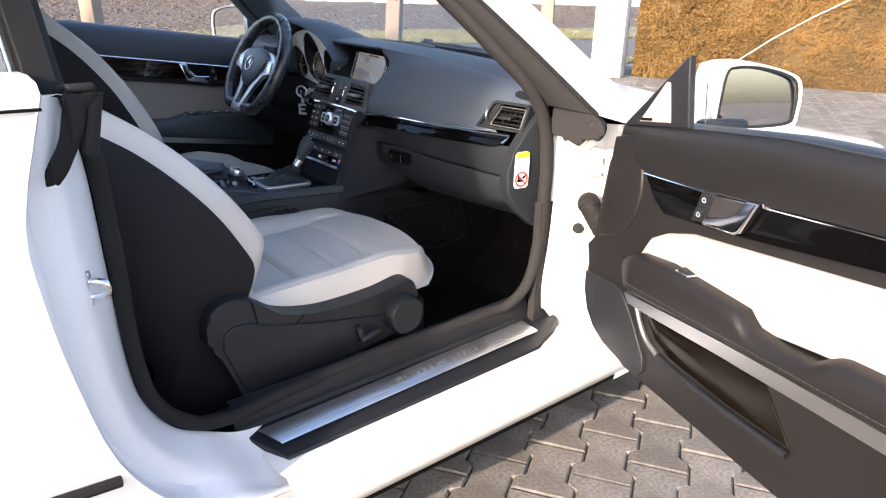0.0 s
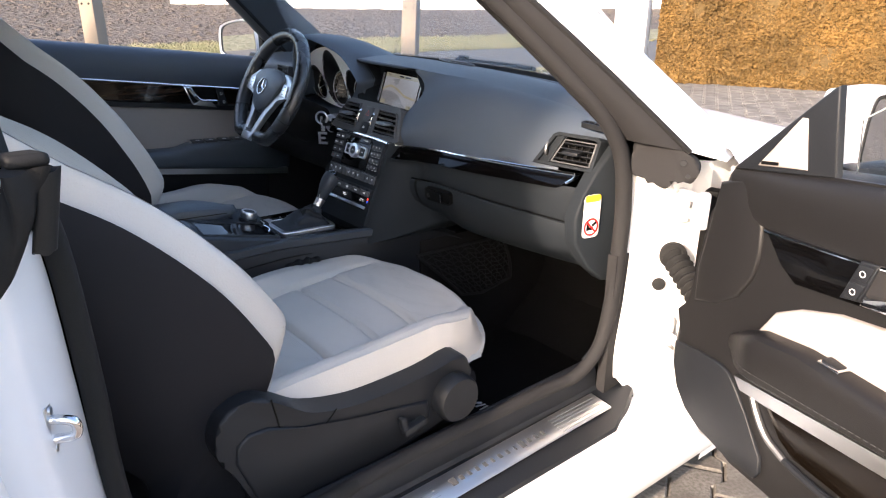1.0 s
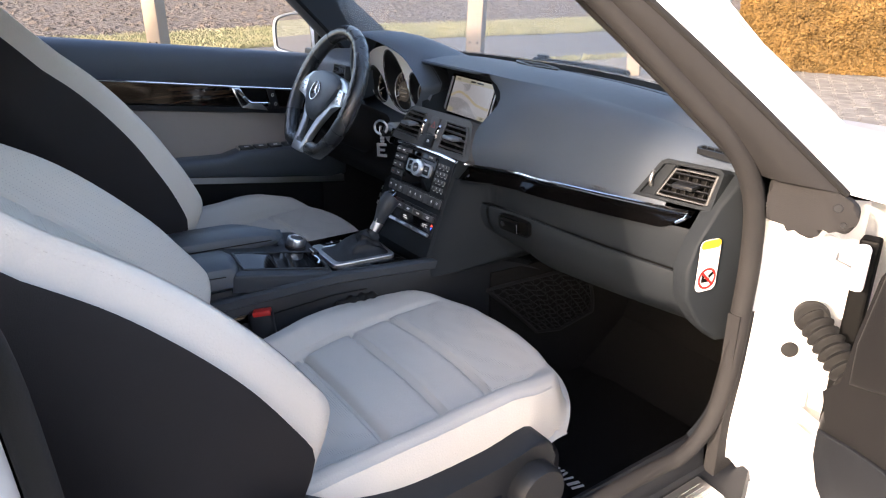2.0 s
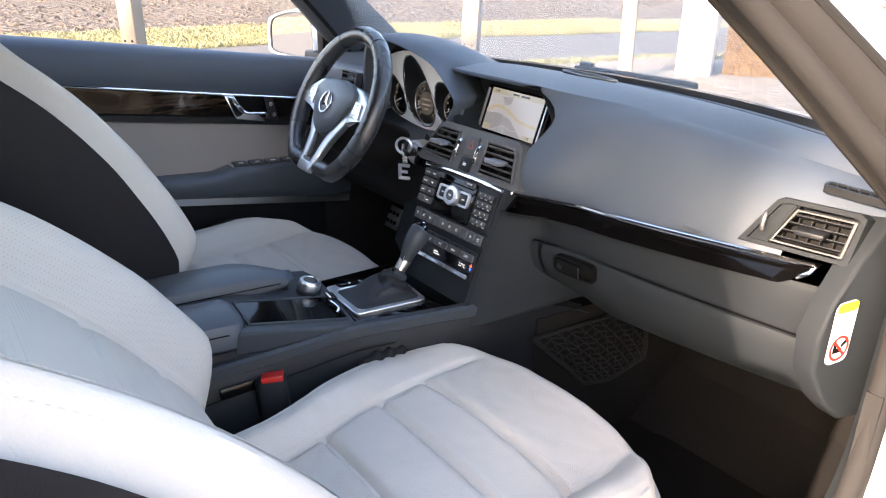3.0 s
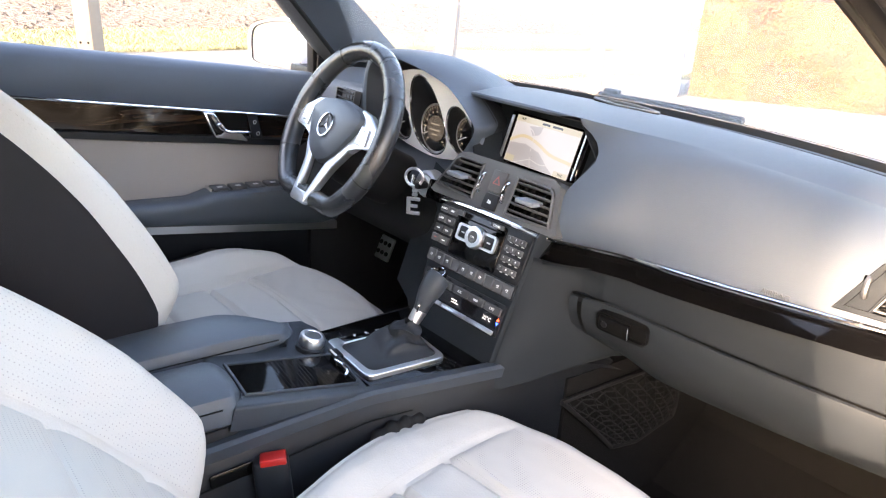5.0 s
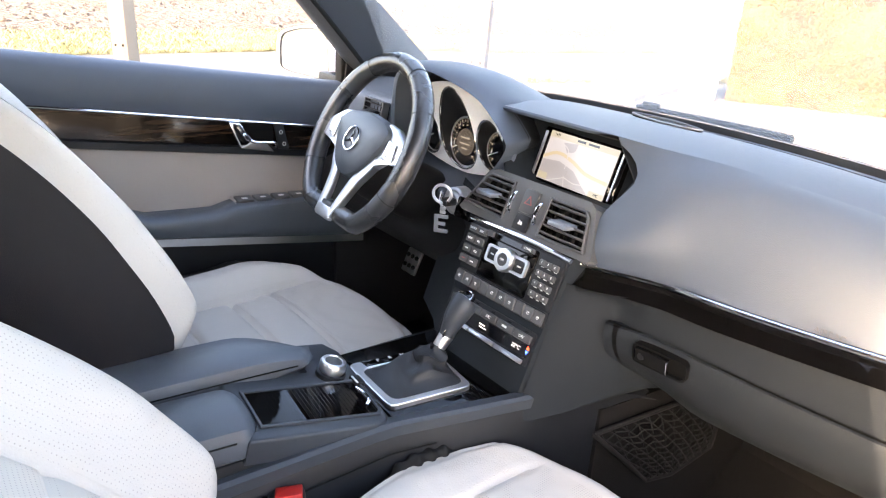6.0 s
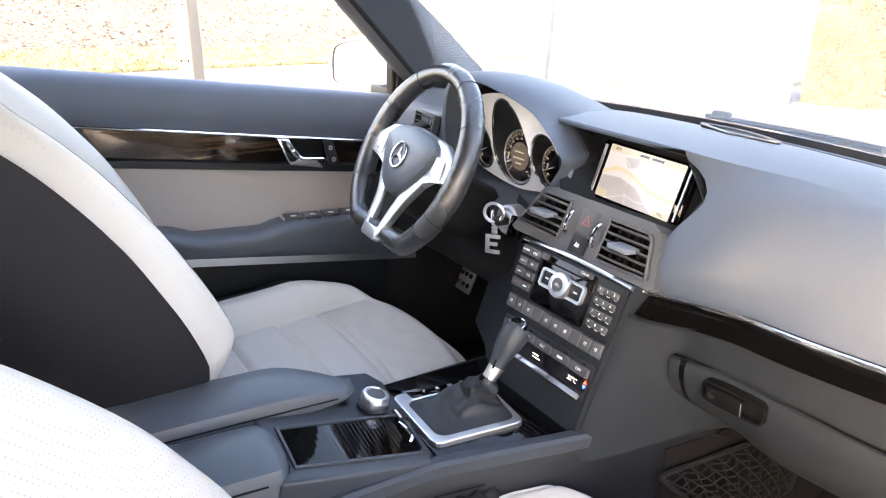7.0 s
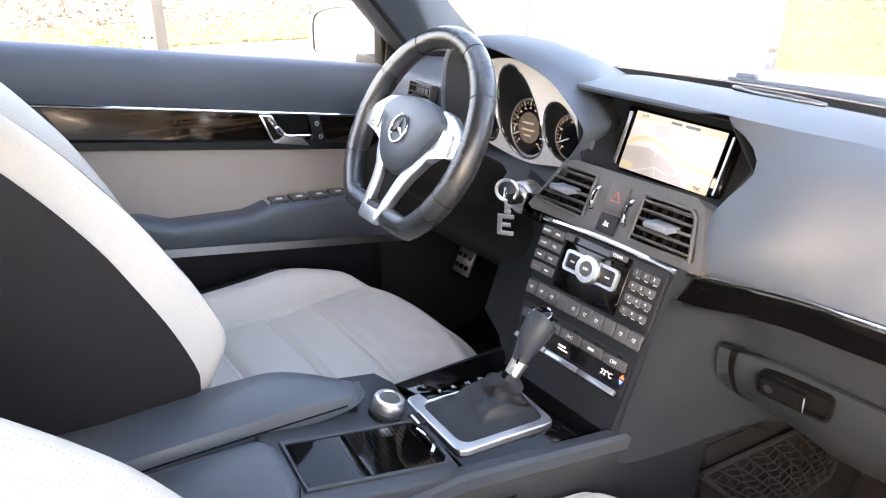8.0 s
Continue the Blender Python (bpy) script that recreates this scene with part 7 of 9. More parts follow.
def passenger_door():
    outline = [(-0.100, 0.868), (-0.120, 0.797), (-0.136, 0.70), (-0.142, 0.635), (-0.150, 0.600), (-0.170, 0.570), (-0.172, 0.525), (-0.160, 0.485), (-0.130, 0.445), (-0.083, 0.415), (0.0, 0.405), (0.4, 0.398), (0.9, 0.405), (1.02, 0.44), (1.06, 0.55), (1.075, 0.70), (1.06, 0.88), (1.04, 0.955), (0.46, 0.938), (0.30, 0.930), (0.10, 0.906), (-0.08, 0.884)]
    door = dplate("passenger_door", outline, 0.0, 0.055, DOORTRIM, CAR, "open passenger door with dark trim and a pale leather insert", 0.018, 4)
    # outer skin
    bm = bmesh.new()
    rows = []
    for s in (-0.15, -0.05, 0.1, 0.2, 0.3, 0.46, 0.6, 1.0, 1.10):
        top = table([(-0.08, 0.884), (0.10, 0.906), (0.30, 0.930), (0.46, 0.938), (1.04, 0.955)], s)
        rows.append([dp(s, z, w) for z, w in ((0.36, -0.06), (0.34, -0.14), (0.45, -0.175), (0.65, -0.19), (0.80, -0.18), (top - 0.035, -0.12), (top - 0.014, -0.075), (top - 0.012, -0.055))])
    sheet(bm, rows)
    part("outer_skin", bm, WHITE, door, "white painted door skin")
    bm = bmesh.new()
    sheet(bm, [[dp(-0.145, z, w) for z in (0.40, 0.6, 0.86)] for w in (-0.05, -0.14)])
    part("door_edge", bm, WHITE, door, "white painted door edge", smooth=False)
    # top padding
    bm = bmesh.new()
    rows = []
    for i in range(33):
        s = lerp(-0.085, 1.04, i / 32)
        fl = smoothstep(-0.085, 0.03, s)
        top = table([(-0.08, 0.884), (0.10, 0.906), (0.30, 0.930), (0.46, 0.938), (1.04, 0.955)], s)
        zs = table([(0, 0.806), (0.15, 0.814), (0.48, 0.846), (1.04, 0.882)], s)
        rows.append(spline([dp(s, top + 0.002, -0.055), dp(s, top + 0.004, -0.02), dp(s, top - 0.012, 0.001 + 0.009 * fl), dp(s, lerp(top, zs, 0.5), 0.001 + 0.015 * fl), dp(s, zs + 0.006, 0.001 + 0.007 * fl), dp(s, zs, 0.0)], 14))
    sheet(bm, rows)
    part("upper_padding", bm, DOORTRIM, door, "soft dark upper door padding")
    # lacquer strip
    up = [(0.0, 0.803), (0.15, 0.812), (0.48, 0.844), (1.0, 0.880)]
    lo = [(1.0, 0.842), (0.49, 0.802), (0.26, 0.768), (0.139, 0.755), (0.065, 0.746), (0.035, 0.764)]
    dplate("lacquer_strip", up[::-1] + lo[::-1], 0.004, 0.008, PIANO, door, "glossy black lacquer door strip", 0.002)
    bm = bmesh.new()
    tube(bm, [dp(s, table(up, s) + 0.001, 0.006) for s in [i / 24 for i in range(25)]], 0.0028, 8)
    part("chrome_line", bm, CHROME, door)
    # handle recess, handle and lock keys
    dplate("handle_recess", [(0.183, 0.820), (0.262, 0.827), (0.236, 0.786), (0.174, 0.776)], 0.007, 0.01, SEALBROWN, door, "", 0.001)
    dplate("door_handle", [(0.178, 0.766), (0.250, 0.772), (0.262, 0.778), (0.291, 0.833), (0.265, 0.830), (0.252, 0.802), (0.235, 0.790), (0.183, 0.780)], 0.022, 0.014, CHROME, door, "chrome door handle", 0.004)
    dplate("lock_panel", [(0.141, 0.760), (0.171, 0.765), (0.187, 0.820), (0.161, 0.818)], 0.010, 0.01, PLASTIC, door, "", 0.002)
    for z in (0.777, 0.804):
        sx = (z - 0.790) * 0.32
        dplate("lock_key", [(0.150 + sx, z - 0.011), (0.172 + sx, z - 0.010), (0.179 + sx, z + 0.011), (0.157 + sx, z + 0.010)], 0.0125, 0.004, PLASTIC, door, "", 0.001)
        bm = bmesh.new()
        ct = [door_axes(0.1645 + sx, z - 0.001, 0.0128) @ Vector((0.0038 * math.cos(a * math.tau / 16), 0.0038 * math.sin(a * math.tau / 16), 0)) for a in range(16)]
        tube(bm, ct, 0.0005, 5, closed=True)
        part("lock_symbol", bm, PANEGREY, door)
    # cream insert
    cream = [(0.018, 0.652), (0.045, 0.695), (0.083, 0.716), (0.146, 0.736), (0.496, 0.782), (1.0, 0.826), (1.0, 0.70), (0.523, 0.672), (0.286, 0.640), (0.15, 0.636)]
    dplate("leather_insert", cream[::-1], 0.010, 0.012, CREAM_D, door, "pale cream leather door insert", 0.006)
    # armrest
    bm = bmesh.new()
    rows = []
    for i in range(81):
        s = lerp(-0.036, 1.0, (i / 80) ** 1.3)
        k = smoothstep(-0.060, 0.05, s)
        top = table([(-0.04, 0.618), (0.0, 0.645), (0.04, 0.664), (0.12, 0.674), (0.28, 0.670), (0.312, 0.669), (0.322, 0.650), (0.38, 0.648), (0.44, 0.654), (0.475, 0.676), (1.0, 0.715)], s)
        bot = table([(-0.04, 0.600), (0.0, 0.582), (0.25, 0.602), (0.55, 0.618), (1.0, 0.64)], s)
        out = 0.046 * k
        rows.append(spline([dp(s, top, -0.002), dp(s, top + 0.001, out * 0.35), dp(s, top - 0.001, out * 0.72), dp(s, top - 0.010, out * 0.97), dp(s, lerp(top, bot, 0.5), out * 1.02), dp(s, bot + 0.008, out * 0.92), dp(s, bot, out * 0.4), dp(s, bot, -0.002)], 14))
    g = sheet(bm, rows)
    bm.faces.new(g[0]), bm.faces.new(g[-1])
    part("armrest", bm, DOORTRIM, door, "dark padded door armrest with stitching")
    bm = bmesh.new()
    for k in range(90):
        s = lerp(0.02, 0.98, k / 90)
        z = table([(-0.04, 0.612), (0.0, 0.606), (0.55, 0.638), (1.0, 0.668)], s)
        tube(bm, [dp(s, z, 0.0472 * smoothstep(-0.060, 0.05, s)), dp(s + 0.007, z + 0.0004, 0.0472 * smoothstep(-0.060, 0.05, s))], 0.0006, 4, caps=False)
    part("stitching", bm, PLASTIC2, door)
    sm = axes(dp(0.165, 0.6745, 0.022), DU, -DW)
    bm = bmesh.new()
    box(bm, sm, 0.034, 0.022, 0.004, 0.001)
    part("window_switch", bm, CHROME, door, "window switch in a chrome frame")
    bm = bmesh.new()
    box(bm, sm @ Matrix.Translation((0, 0.0, 0.002)) @ Matrix.Rotation(0.12, 4, "Y"), 0.026, 0.017, 0.006, 0.0015)
    part("switch_rocker", bm, PLASTIC, door)
    # satin band
    bm = bmesh.new()
    rows = []
    for i in range(21):
        s = lerp(0.003, 1.0, i / 20)
        z = table([(0, 0.573), (0.25, 0.596), (0.42, 0.607), (0.55, 0.614), (1.0, 0.640)], s)
        wd = table([(0, 0.020), (0.06, 0.023), (0.3, 0.027), (1.0, 0.030)], s)
        rows.append([dp(s, z, 0.002), dp(s, z - 0.001, 0.022), dp(s + 0.012, z - wd, 0.019), dp(s + 0.012, z - wd - 0.001, 0.0)])
    g = sheet(bm, rows, loop=True)
    bm.faces.new(g[0]), bm.faces.new(g[-1])
    part("satin_band", bm, SATIN, door, "satin silver band under the armrest")
    # map pocket: a flat near-black plate paints the shade inside its opening
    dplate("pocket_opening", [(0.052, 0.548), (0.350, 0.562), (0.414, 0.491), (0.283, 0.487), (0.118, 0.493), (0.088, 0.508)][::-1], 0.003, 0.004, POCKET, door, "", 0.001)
    bm = bmesh.new()
    tube(bm, spline([dp(0.112, 0.489, 0.012), dp(0.16, 0.483, 0.012), dp(0.28, 0.480, 0.012), dp(0.42, 0.484, 0.012)], 16), 0.006, 8)
    part("pocket_rim", bm, PLASTIC, door)
    bm = bmesh.new()
    tube(bm, spline([dp(0.026, 0.560, 0.008), dp(0.048, 0.530, 0.011), dp(0.074, 0.504, 0.012), (dp(0.112, 0.489, 0.012))], 14), 0.0055, 8)
    part("pocket_trim", bm, DULLSATIN, door, "satin silver end of the pocket trim")
    # speaker field low down at the front
    dplate("speaker_field", [(-0.158, 0.551), (-0.10, 0.560), (-0.051, 0.563), (-0.028, 0.558), (-0.010, 0.544), (0.020, 0.510), (0.062, 0.457), (0.066, 0.430), (0.056, 0.415), (-0.010, 0.416), (-0.072, 0.424), (-0.112, 0.442), (-0.140, 0.470), (-0.156, 0.510)][::-1], 0.006, 0.006, PLASTIC, door, "dark speaker panel", 0.003)
    dplate("front_panel", [(-0.105, 0.850), (-0.059, 0.866), (-0.030, 0.845), (-0.008, 0.805), (-0.004, 0.760), (-0.012, 0.722), (-0.036, 0.684), (-0.075, 0.656), (-0.128, 0.640), (-0.130, 0.70)][::-1], 0.005, 0.006, DOORTRIM, door, "", 0.006)
    # mirror triangle with tweeter
    dplate("mirror_triangle", [(-0.085, 0.876), (0.096, 0.905), (0.076, 1.020), (0.068, 1.016)], 0.004, 0.012, PLASTIC, door, "", 0.004)
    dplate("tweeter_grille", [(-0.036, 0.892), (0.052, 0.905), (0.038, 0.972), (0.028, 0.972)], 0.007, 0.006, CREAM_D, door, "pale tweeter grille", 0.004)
    dplate("grille_bar", [(-0.026, 0.8965), (0.004, 0.901), (0.004, 0.9055), (-0.026, 0.901)], 0.0085, 0.003, BLACK, door)
    # side glass
    bm = bmesh.new()
    low, topz = [], []
    for i in range(15):
        s = lerp(0.10, 1.02, i / 14)
        b = table([(-0.08, 0.884), (0.10, 0.906), (0.30, 0.930), (0.46, 0.938), (1.04, 0.955)], s) - 0.03
        t = table([(0.10, 0.98), (0.20, 1.045), (0.33, 1.11), (0.47, 1.165), (0.7, 1.22), (1.02, 1.235)], s)
        low.append(dp(s, b, -0.030)), topz.append(dp(s, t, -0.030 + 0.12 * (t - b)))
    thick(bm, [low, topz], tuple(DW * -0.004))
    gl = part("side_glass", bm, GLASS, door, "raised clear side glass", smooth=False)
    gl.visible_shadow = False
    bm = bmesh.new()
    tube(bm, topz, 0.0011, 6)
    part("glass_edge", bm, GLASSEDGE, door)
    # mirror
    mirror_on(door, dp(0.034, 0.938, -0.200), Vector((0.445, 0.896, 0)), Vector((0.896, -0.445, 0)), 0.92, True)
    bm = bmesh.new()
    box(bm, axes(dp(0.060, 0.893, -0.10), DU, (0, 0, 1)), 0.034, 0.034, 0.10, 0.010)
    part("mirror_foot", bm, PLASTIC, door)
    return door


def mirror_on(parent, c, right, out, size=1.0, near=False):
    """A white door mirror with glass; out is the way its glass faces."""
    m = axes(c, right, (0, 0, 1))
    if (m.to_3x3() @ Vector((0, 0, 1))).dot(Vector(out)) < 0:
        m = axes(c, Vector(right) * -1, (0, 0, 1))
    o = [(-0.118, -0.048), (-0.110, 0.050), (-0.080, 0.066), (0.0, 0.064), (0.085, 0.046), (0.112, 0.022), (0.116, -0.030), (0.096, -0.058), (-0.06, -0.062)]
    o = [(x * size, y * size) for x, y in o]
    if near:
        o = [(x * 0.80, y) for x, y in o]
    if not near:
        o = [(-x, y) for x, y in o][::-1]
    rows = []
    for s, z in ((0.92, 0.0), (1.0, 0.004), (1.03, -0.02), (1.02, -0.06), (0.85, -0.105), (0.5, -0.13), (0.1, -0.137)):
        loop = spline([(x * s, y * s, z) for x, y in o] + [(o[0][0] * s, o[0][1] * s, z)], 37)[:-1]
        rows.append([m @ p for p in loop])
    bm = bmesh.new()
    g = sheet(bm, rows, loop=True)
    bm.faces.new(g[-1])
    part("mirror_housing", bm, WHITE, parent, "white painted mirror housing")
    bm = bmesh.new()
    loop = spline([(x * 0.915, y * 0.90, 0) for x, y in o] + [(o[0][0] * 0.915, o[0][1] * 0.90, 0)], 37)[:-1]
    plate(bm, m @ Matrix.Translation((0, 0, -0.006 if near else -0.002)) @ Matrix.Rotation(radians(-5 if near else 0), 4, "X"), [(p.x, p.y) for p in loop], 0.004)
    part("mirror_glass", bm, MIRROR, parent, "mirror glass", smooth=False)
    bm = bmesh.new()
    tube(bm, [m @ (p + Vector((0, 0, 0.0))) for p in loop], 0.003 if near else 0.0014, 6, closed=True)
    part("mirror_rim", bm, RUBBER if near else PLASTIC2, parent)


passenger_door()


# ---- driver door, closed ----
def driver_door():
    def line(y):
        return 0.882 - 0.139 * (y + 0.54)

    def belt(y):
        return 0.977 - 0.124 * (y + 0.592)
    bm = bmesh.new()
    rows = []
    for i in range(33):
        y = lerp(-1.05, 0.26, i / 32)
        c = line(y)
        inw = 0.03 * smoothstep(-0.1, 0.26, y)
        rows.append(spline([(-0.775, y, belt(y) - 0.01), (-0.745, y, belt(y) + 0.004), (-0.712 + inw, y, belt(y) - 0.006), (-0.700 + inw, y, lerp(belt(y), c, 0.5)), (-0.704 + inw, y, c + 0.006), (-0.712 + inw, y, c)], 14))
    sheet(bm, rows)
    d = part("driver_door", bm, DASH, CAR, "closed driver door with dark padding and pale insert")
    bm = bmesh.new()
    sheet(bm, [[(-0.712, y, z) for z in (0.28, 0.6, line(y))] for y in [lerp(-1.05, 0.26, i / 12) for i in range(13)]])
    part("door_panel", bm, PLASTIC, d)

    def yplate(name, top, bot, x, depth, material, label="", n=17):
        b = bmesh.new()
        rws = []
        for i in range(n):
            y = lerp(top[0][0], top[-1][0], i / (n - 1))
            rws.append([Vector((x - depth, y, table(top, y))), Vector((x, y, table(top, y) - 0.002)), Vector((x, y, table(bot, y) + 0.002)), Vector((x - depth, y, table(bot, y)))])
        sheet(b, rws)
        return part(name, b, material, d, label)
    yplate("wood_strip", [(-1.05, line(-1.05) - 0.002), (0.20, line(0.20) - 0.002)], [(-1.05, line(-1.05) - 0.062), (0.20, line(0.20) - 0.05)], -0.702, 0.012, WOODLAC, "dark glossy wood door strip with reflections painted as streaks")
    b = bmesh.new()
    tube(b, [(-0.701, y, line(y)) for y in [lerp(-1.05, 0.20, i / 10) for i in range(11)]], 0.003, 8)
    part("chrome_line", b, CHROME, d)
    yplate("lower_lip", [(-1.05, line(-1.05) - 0.062), (0.20, line(0.20) - 0.05)], [(-1.05, line(-1.05) - 0.078), (0.20, line(0.20) - 0.068)], -0.694, 0.016, PLASTIC)
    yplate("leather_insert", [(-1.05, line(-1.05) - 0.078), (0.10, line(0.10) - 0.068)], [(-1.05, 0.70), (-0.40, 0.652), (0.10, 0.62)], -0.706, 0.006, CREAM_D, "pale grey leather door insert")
    # armrest
    b = bmesh.new()
    rws = []
    for i in range(27):
        y = lerp(-1.0, 0.16, i / 26)
        top = table([(-1.0, 0.72), (-0.43, 0.682), (-0.38, 0.660), (-0.24, 0.652), (-0.215, 0.664), (0.04, 0.652), (0.16, 0.62)], y)
        bot = table([(-1.0, 0.66), (-0.415, 0.620), (0.0, 0.560), (0.16, 0.535)], y)
        out = 0.06 * smoothstep(0.17, 0.05, y)
        rws.append(spline([(-0.712, y, top), (-0.712 + out * 0.7, y, top + 0.001), (-0.712 + out, y, top - 0.010), (-0.712 + out, y, lerp(top, bot, 0.6)), (-0.712 + out * 0.8, y, bot), (-0.712, y, bot)], 12))
    sheet(b, rws)
    part("armrest", b, BLACKLEATHER, d, "dark door armrest")
    b = bmesh.new()
    rws = []
    for i in range(17):
        y = lerp(-1.0, 0.12, i / 16)
        z = table([(-1.0, 0.665), (-0.415, 0.618), (0.0, 0.557), (0.12, 0.54)], y)
        rws.append([Vector((-0.712, y, z + 0.004)), Vector((-0.676, y, z + 0.002)), Vector((-0.676, y, z - 0.018)), Vector((-0.712, y, z - 0.020))])
    sheet(b, rws)
    part("satin_band", b, SATIN, d, "satin silver band")
    # switches
    for k in range(4):
        m = axes((-0.682, -0.175 + k * 0.042, 0.6655 - k * 0.002), (0, 1, -0.06), (-1, 0, 0.1))
        b = bmesh.new()
        box(b, m, 0.036, 0.028, 0.008, 0.002)
        part("window_switch", b, PLASTIC2, d)
        b = bmesh.new()
        box(b, m @ Matrix.Translation((0, -0.004, 0.0045)), 0.012, 0.006, 0.0008)
        part("switch_symbol", b, LETTER, d, smooth=False)
    # handle
    b = bmesh.new()
    yz = axes((-0.6990, 0, 0), (0, 1, 0), (0, 0, 1))
    plate(b, yz, [(-0.168, 0.829), (-0.160, 0.800), (-0.148, 0.786), (-0.096, 0.778), (-0.096, 0.820)], 0.004)
    part("handle_recess", b, BLACK, d)
    b = bmesh.new()
    plate(b, yz @ Matrix.Translation((0, 0, 0.008)), [(-0.196, 0.831), (-0.170, 0.828), (-0.156, 0.802), (-0.147, 0.787), (-0.158, 0.779), (-0.173, 0.776)], 0.010, 0.004, 3)
    h = part("door_handle", b, CHROME, d, "chrome door handle")
    b = bmesh.new()
    tube(b, spline([yz @ Vector((-0.160, 0.803, 0.012)), yz @ Vector((-0.148, 0.788, 0.014)), yz @ Vector((-0.120, 0.784, 0.016)), yz @ Vector((-0.097, 0.780, 0.014)), yz @ Vector((-0.093, 0.767, 0.008))], 18), 0.0032, 8)
    part("pull_bar", b, CHROME, h)
    b = bmesh.new()
    plate(b, yz @ Matrix.Translation((0, 0, 0.006)), [(-0.172, 0.774), (-0.146, 0.785), (-0.116, 0.782), (-0.100, 0.764), (-0.097, 0.759)], 0.006, 0.002)
    part("pull_plate", b, KEYMETAL, h)
    b = bmesh.new()
    plate(b, yz @ Matrix.Translation((0, 0, 0.003)), [(-0.095, 0.820), (-0.073, 0.817), (-0.057, 0.752), (-0.082, 0.757)], 0.005, 0.001)
    part("lock_panel", b, PLASTIC, d)
    for y, z in ((-0.079, 0.800), (-0.072, 0.774)):
        b = bmesh.new()
        tube(b, [yz @ Vector((y + 0.0035 * math.cos(t * math.tau / 12), z + 0.004 * math.sin(t * math.tau / 12), 0.0035)) for t in range(12)], 0.0007, 5, closed=True)
        part("lock_mark", b, LETTER, d)
    b = bmesh.new()
    box(b, axes((-0.682, -0.198, 0.666), (0, 1, -0.06), (-1, 0, 0.1)), 0.005, 0.034, 0.009, 0.002)
    part("switch_edge", b, CHROME, d)
    # tweeter triangle
    b = bmesh.new()
    plate(b, axes((-0.715, 0, 0), (0, 1, 0), (0, 0, 1)), [(0.085, 0.875), (0.28, 0.87), (0.10, 0.985)], 0.02, 0.005)
    part("mirror_triangle", b, PLASTIC, d)
    b = bmesh.new()
    plate(b, axes((-0.711, 0, 0), (0, 1, 0), (0, 0, 1)), [(0.112, 0.888), (0.235, 0.882), (0.116, 0.962)], 0.006, 0.003)
    part("tweeter_grille", b, PLASTIC2, d, "grey tweeter grille")
    b = bmesh.new()
    box(b, axes((-0.735, 0.088, 0.95), (0, 1, 0), (0, 0.08, 1)), 0.012, 0.13, 0.03, 0.004)
    part("window_post", b, RUBBER, d)
    mirror_on(d, Vector((-0.955, 0.105, 0.935)), Vector((1, 0.12, 0)), Vector((0.1, -1, 0)))
    b = bmesh.new()
    box(b, pose(-0.83, 0.13, 0.885), 0.10, 0.05, 0.035, 0.01)
    part("mirror_foot", b, PLASTIC, d)
    b = bmesh.new()
    sheet(b, [[(-0.80, y, z) for y in (-1.05, 0.3)] for z in (0.3, 0.5)] + [[(-0.88, y, z) for y in (-1.05, 0.3)] for z in (0.6, 0.75)] + [[(-0.78, y, belt(y) - 0.012) for y in (-1.05, 0.3)]])
    part("outer_skin", b, WHITE, d, "white painted door skin")
    return d


driver_door()


# ---- body ----
OUTER = [(-0.935, 1.0), (-0.972, 0.86), (-0.968, 0.76), (-0.948, 0.64), (-0.915, 0.51), (-0.855, 0.415), (-0.78, 0.368), (-0.70, 0.346), (-0.60, 0.338)]
INNER = [(0.742, -0.890, 0.975), (0.742, -0.872, 0.89), (0.738, -0.862, 0.74), (0.736, -0.857, 0.65), (0.735, -0.850, 0.57), (0.735, -0.838, 0.51), (0.734, -0.801, 0.446), (0.728, -0.755, 0.413), (0.716, -0.70, 0.394), (0.702, -0.63, 0.378)]


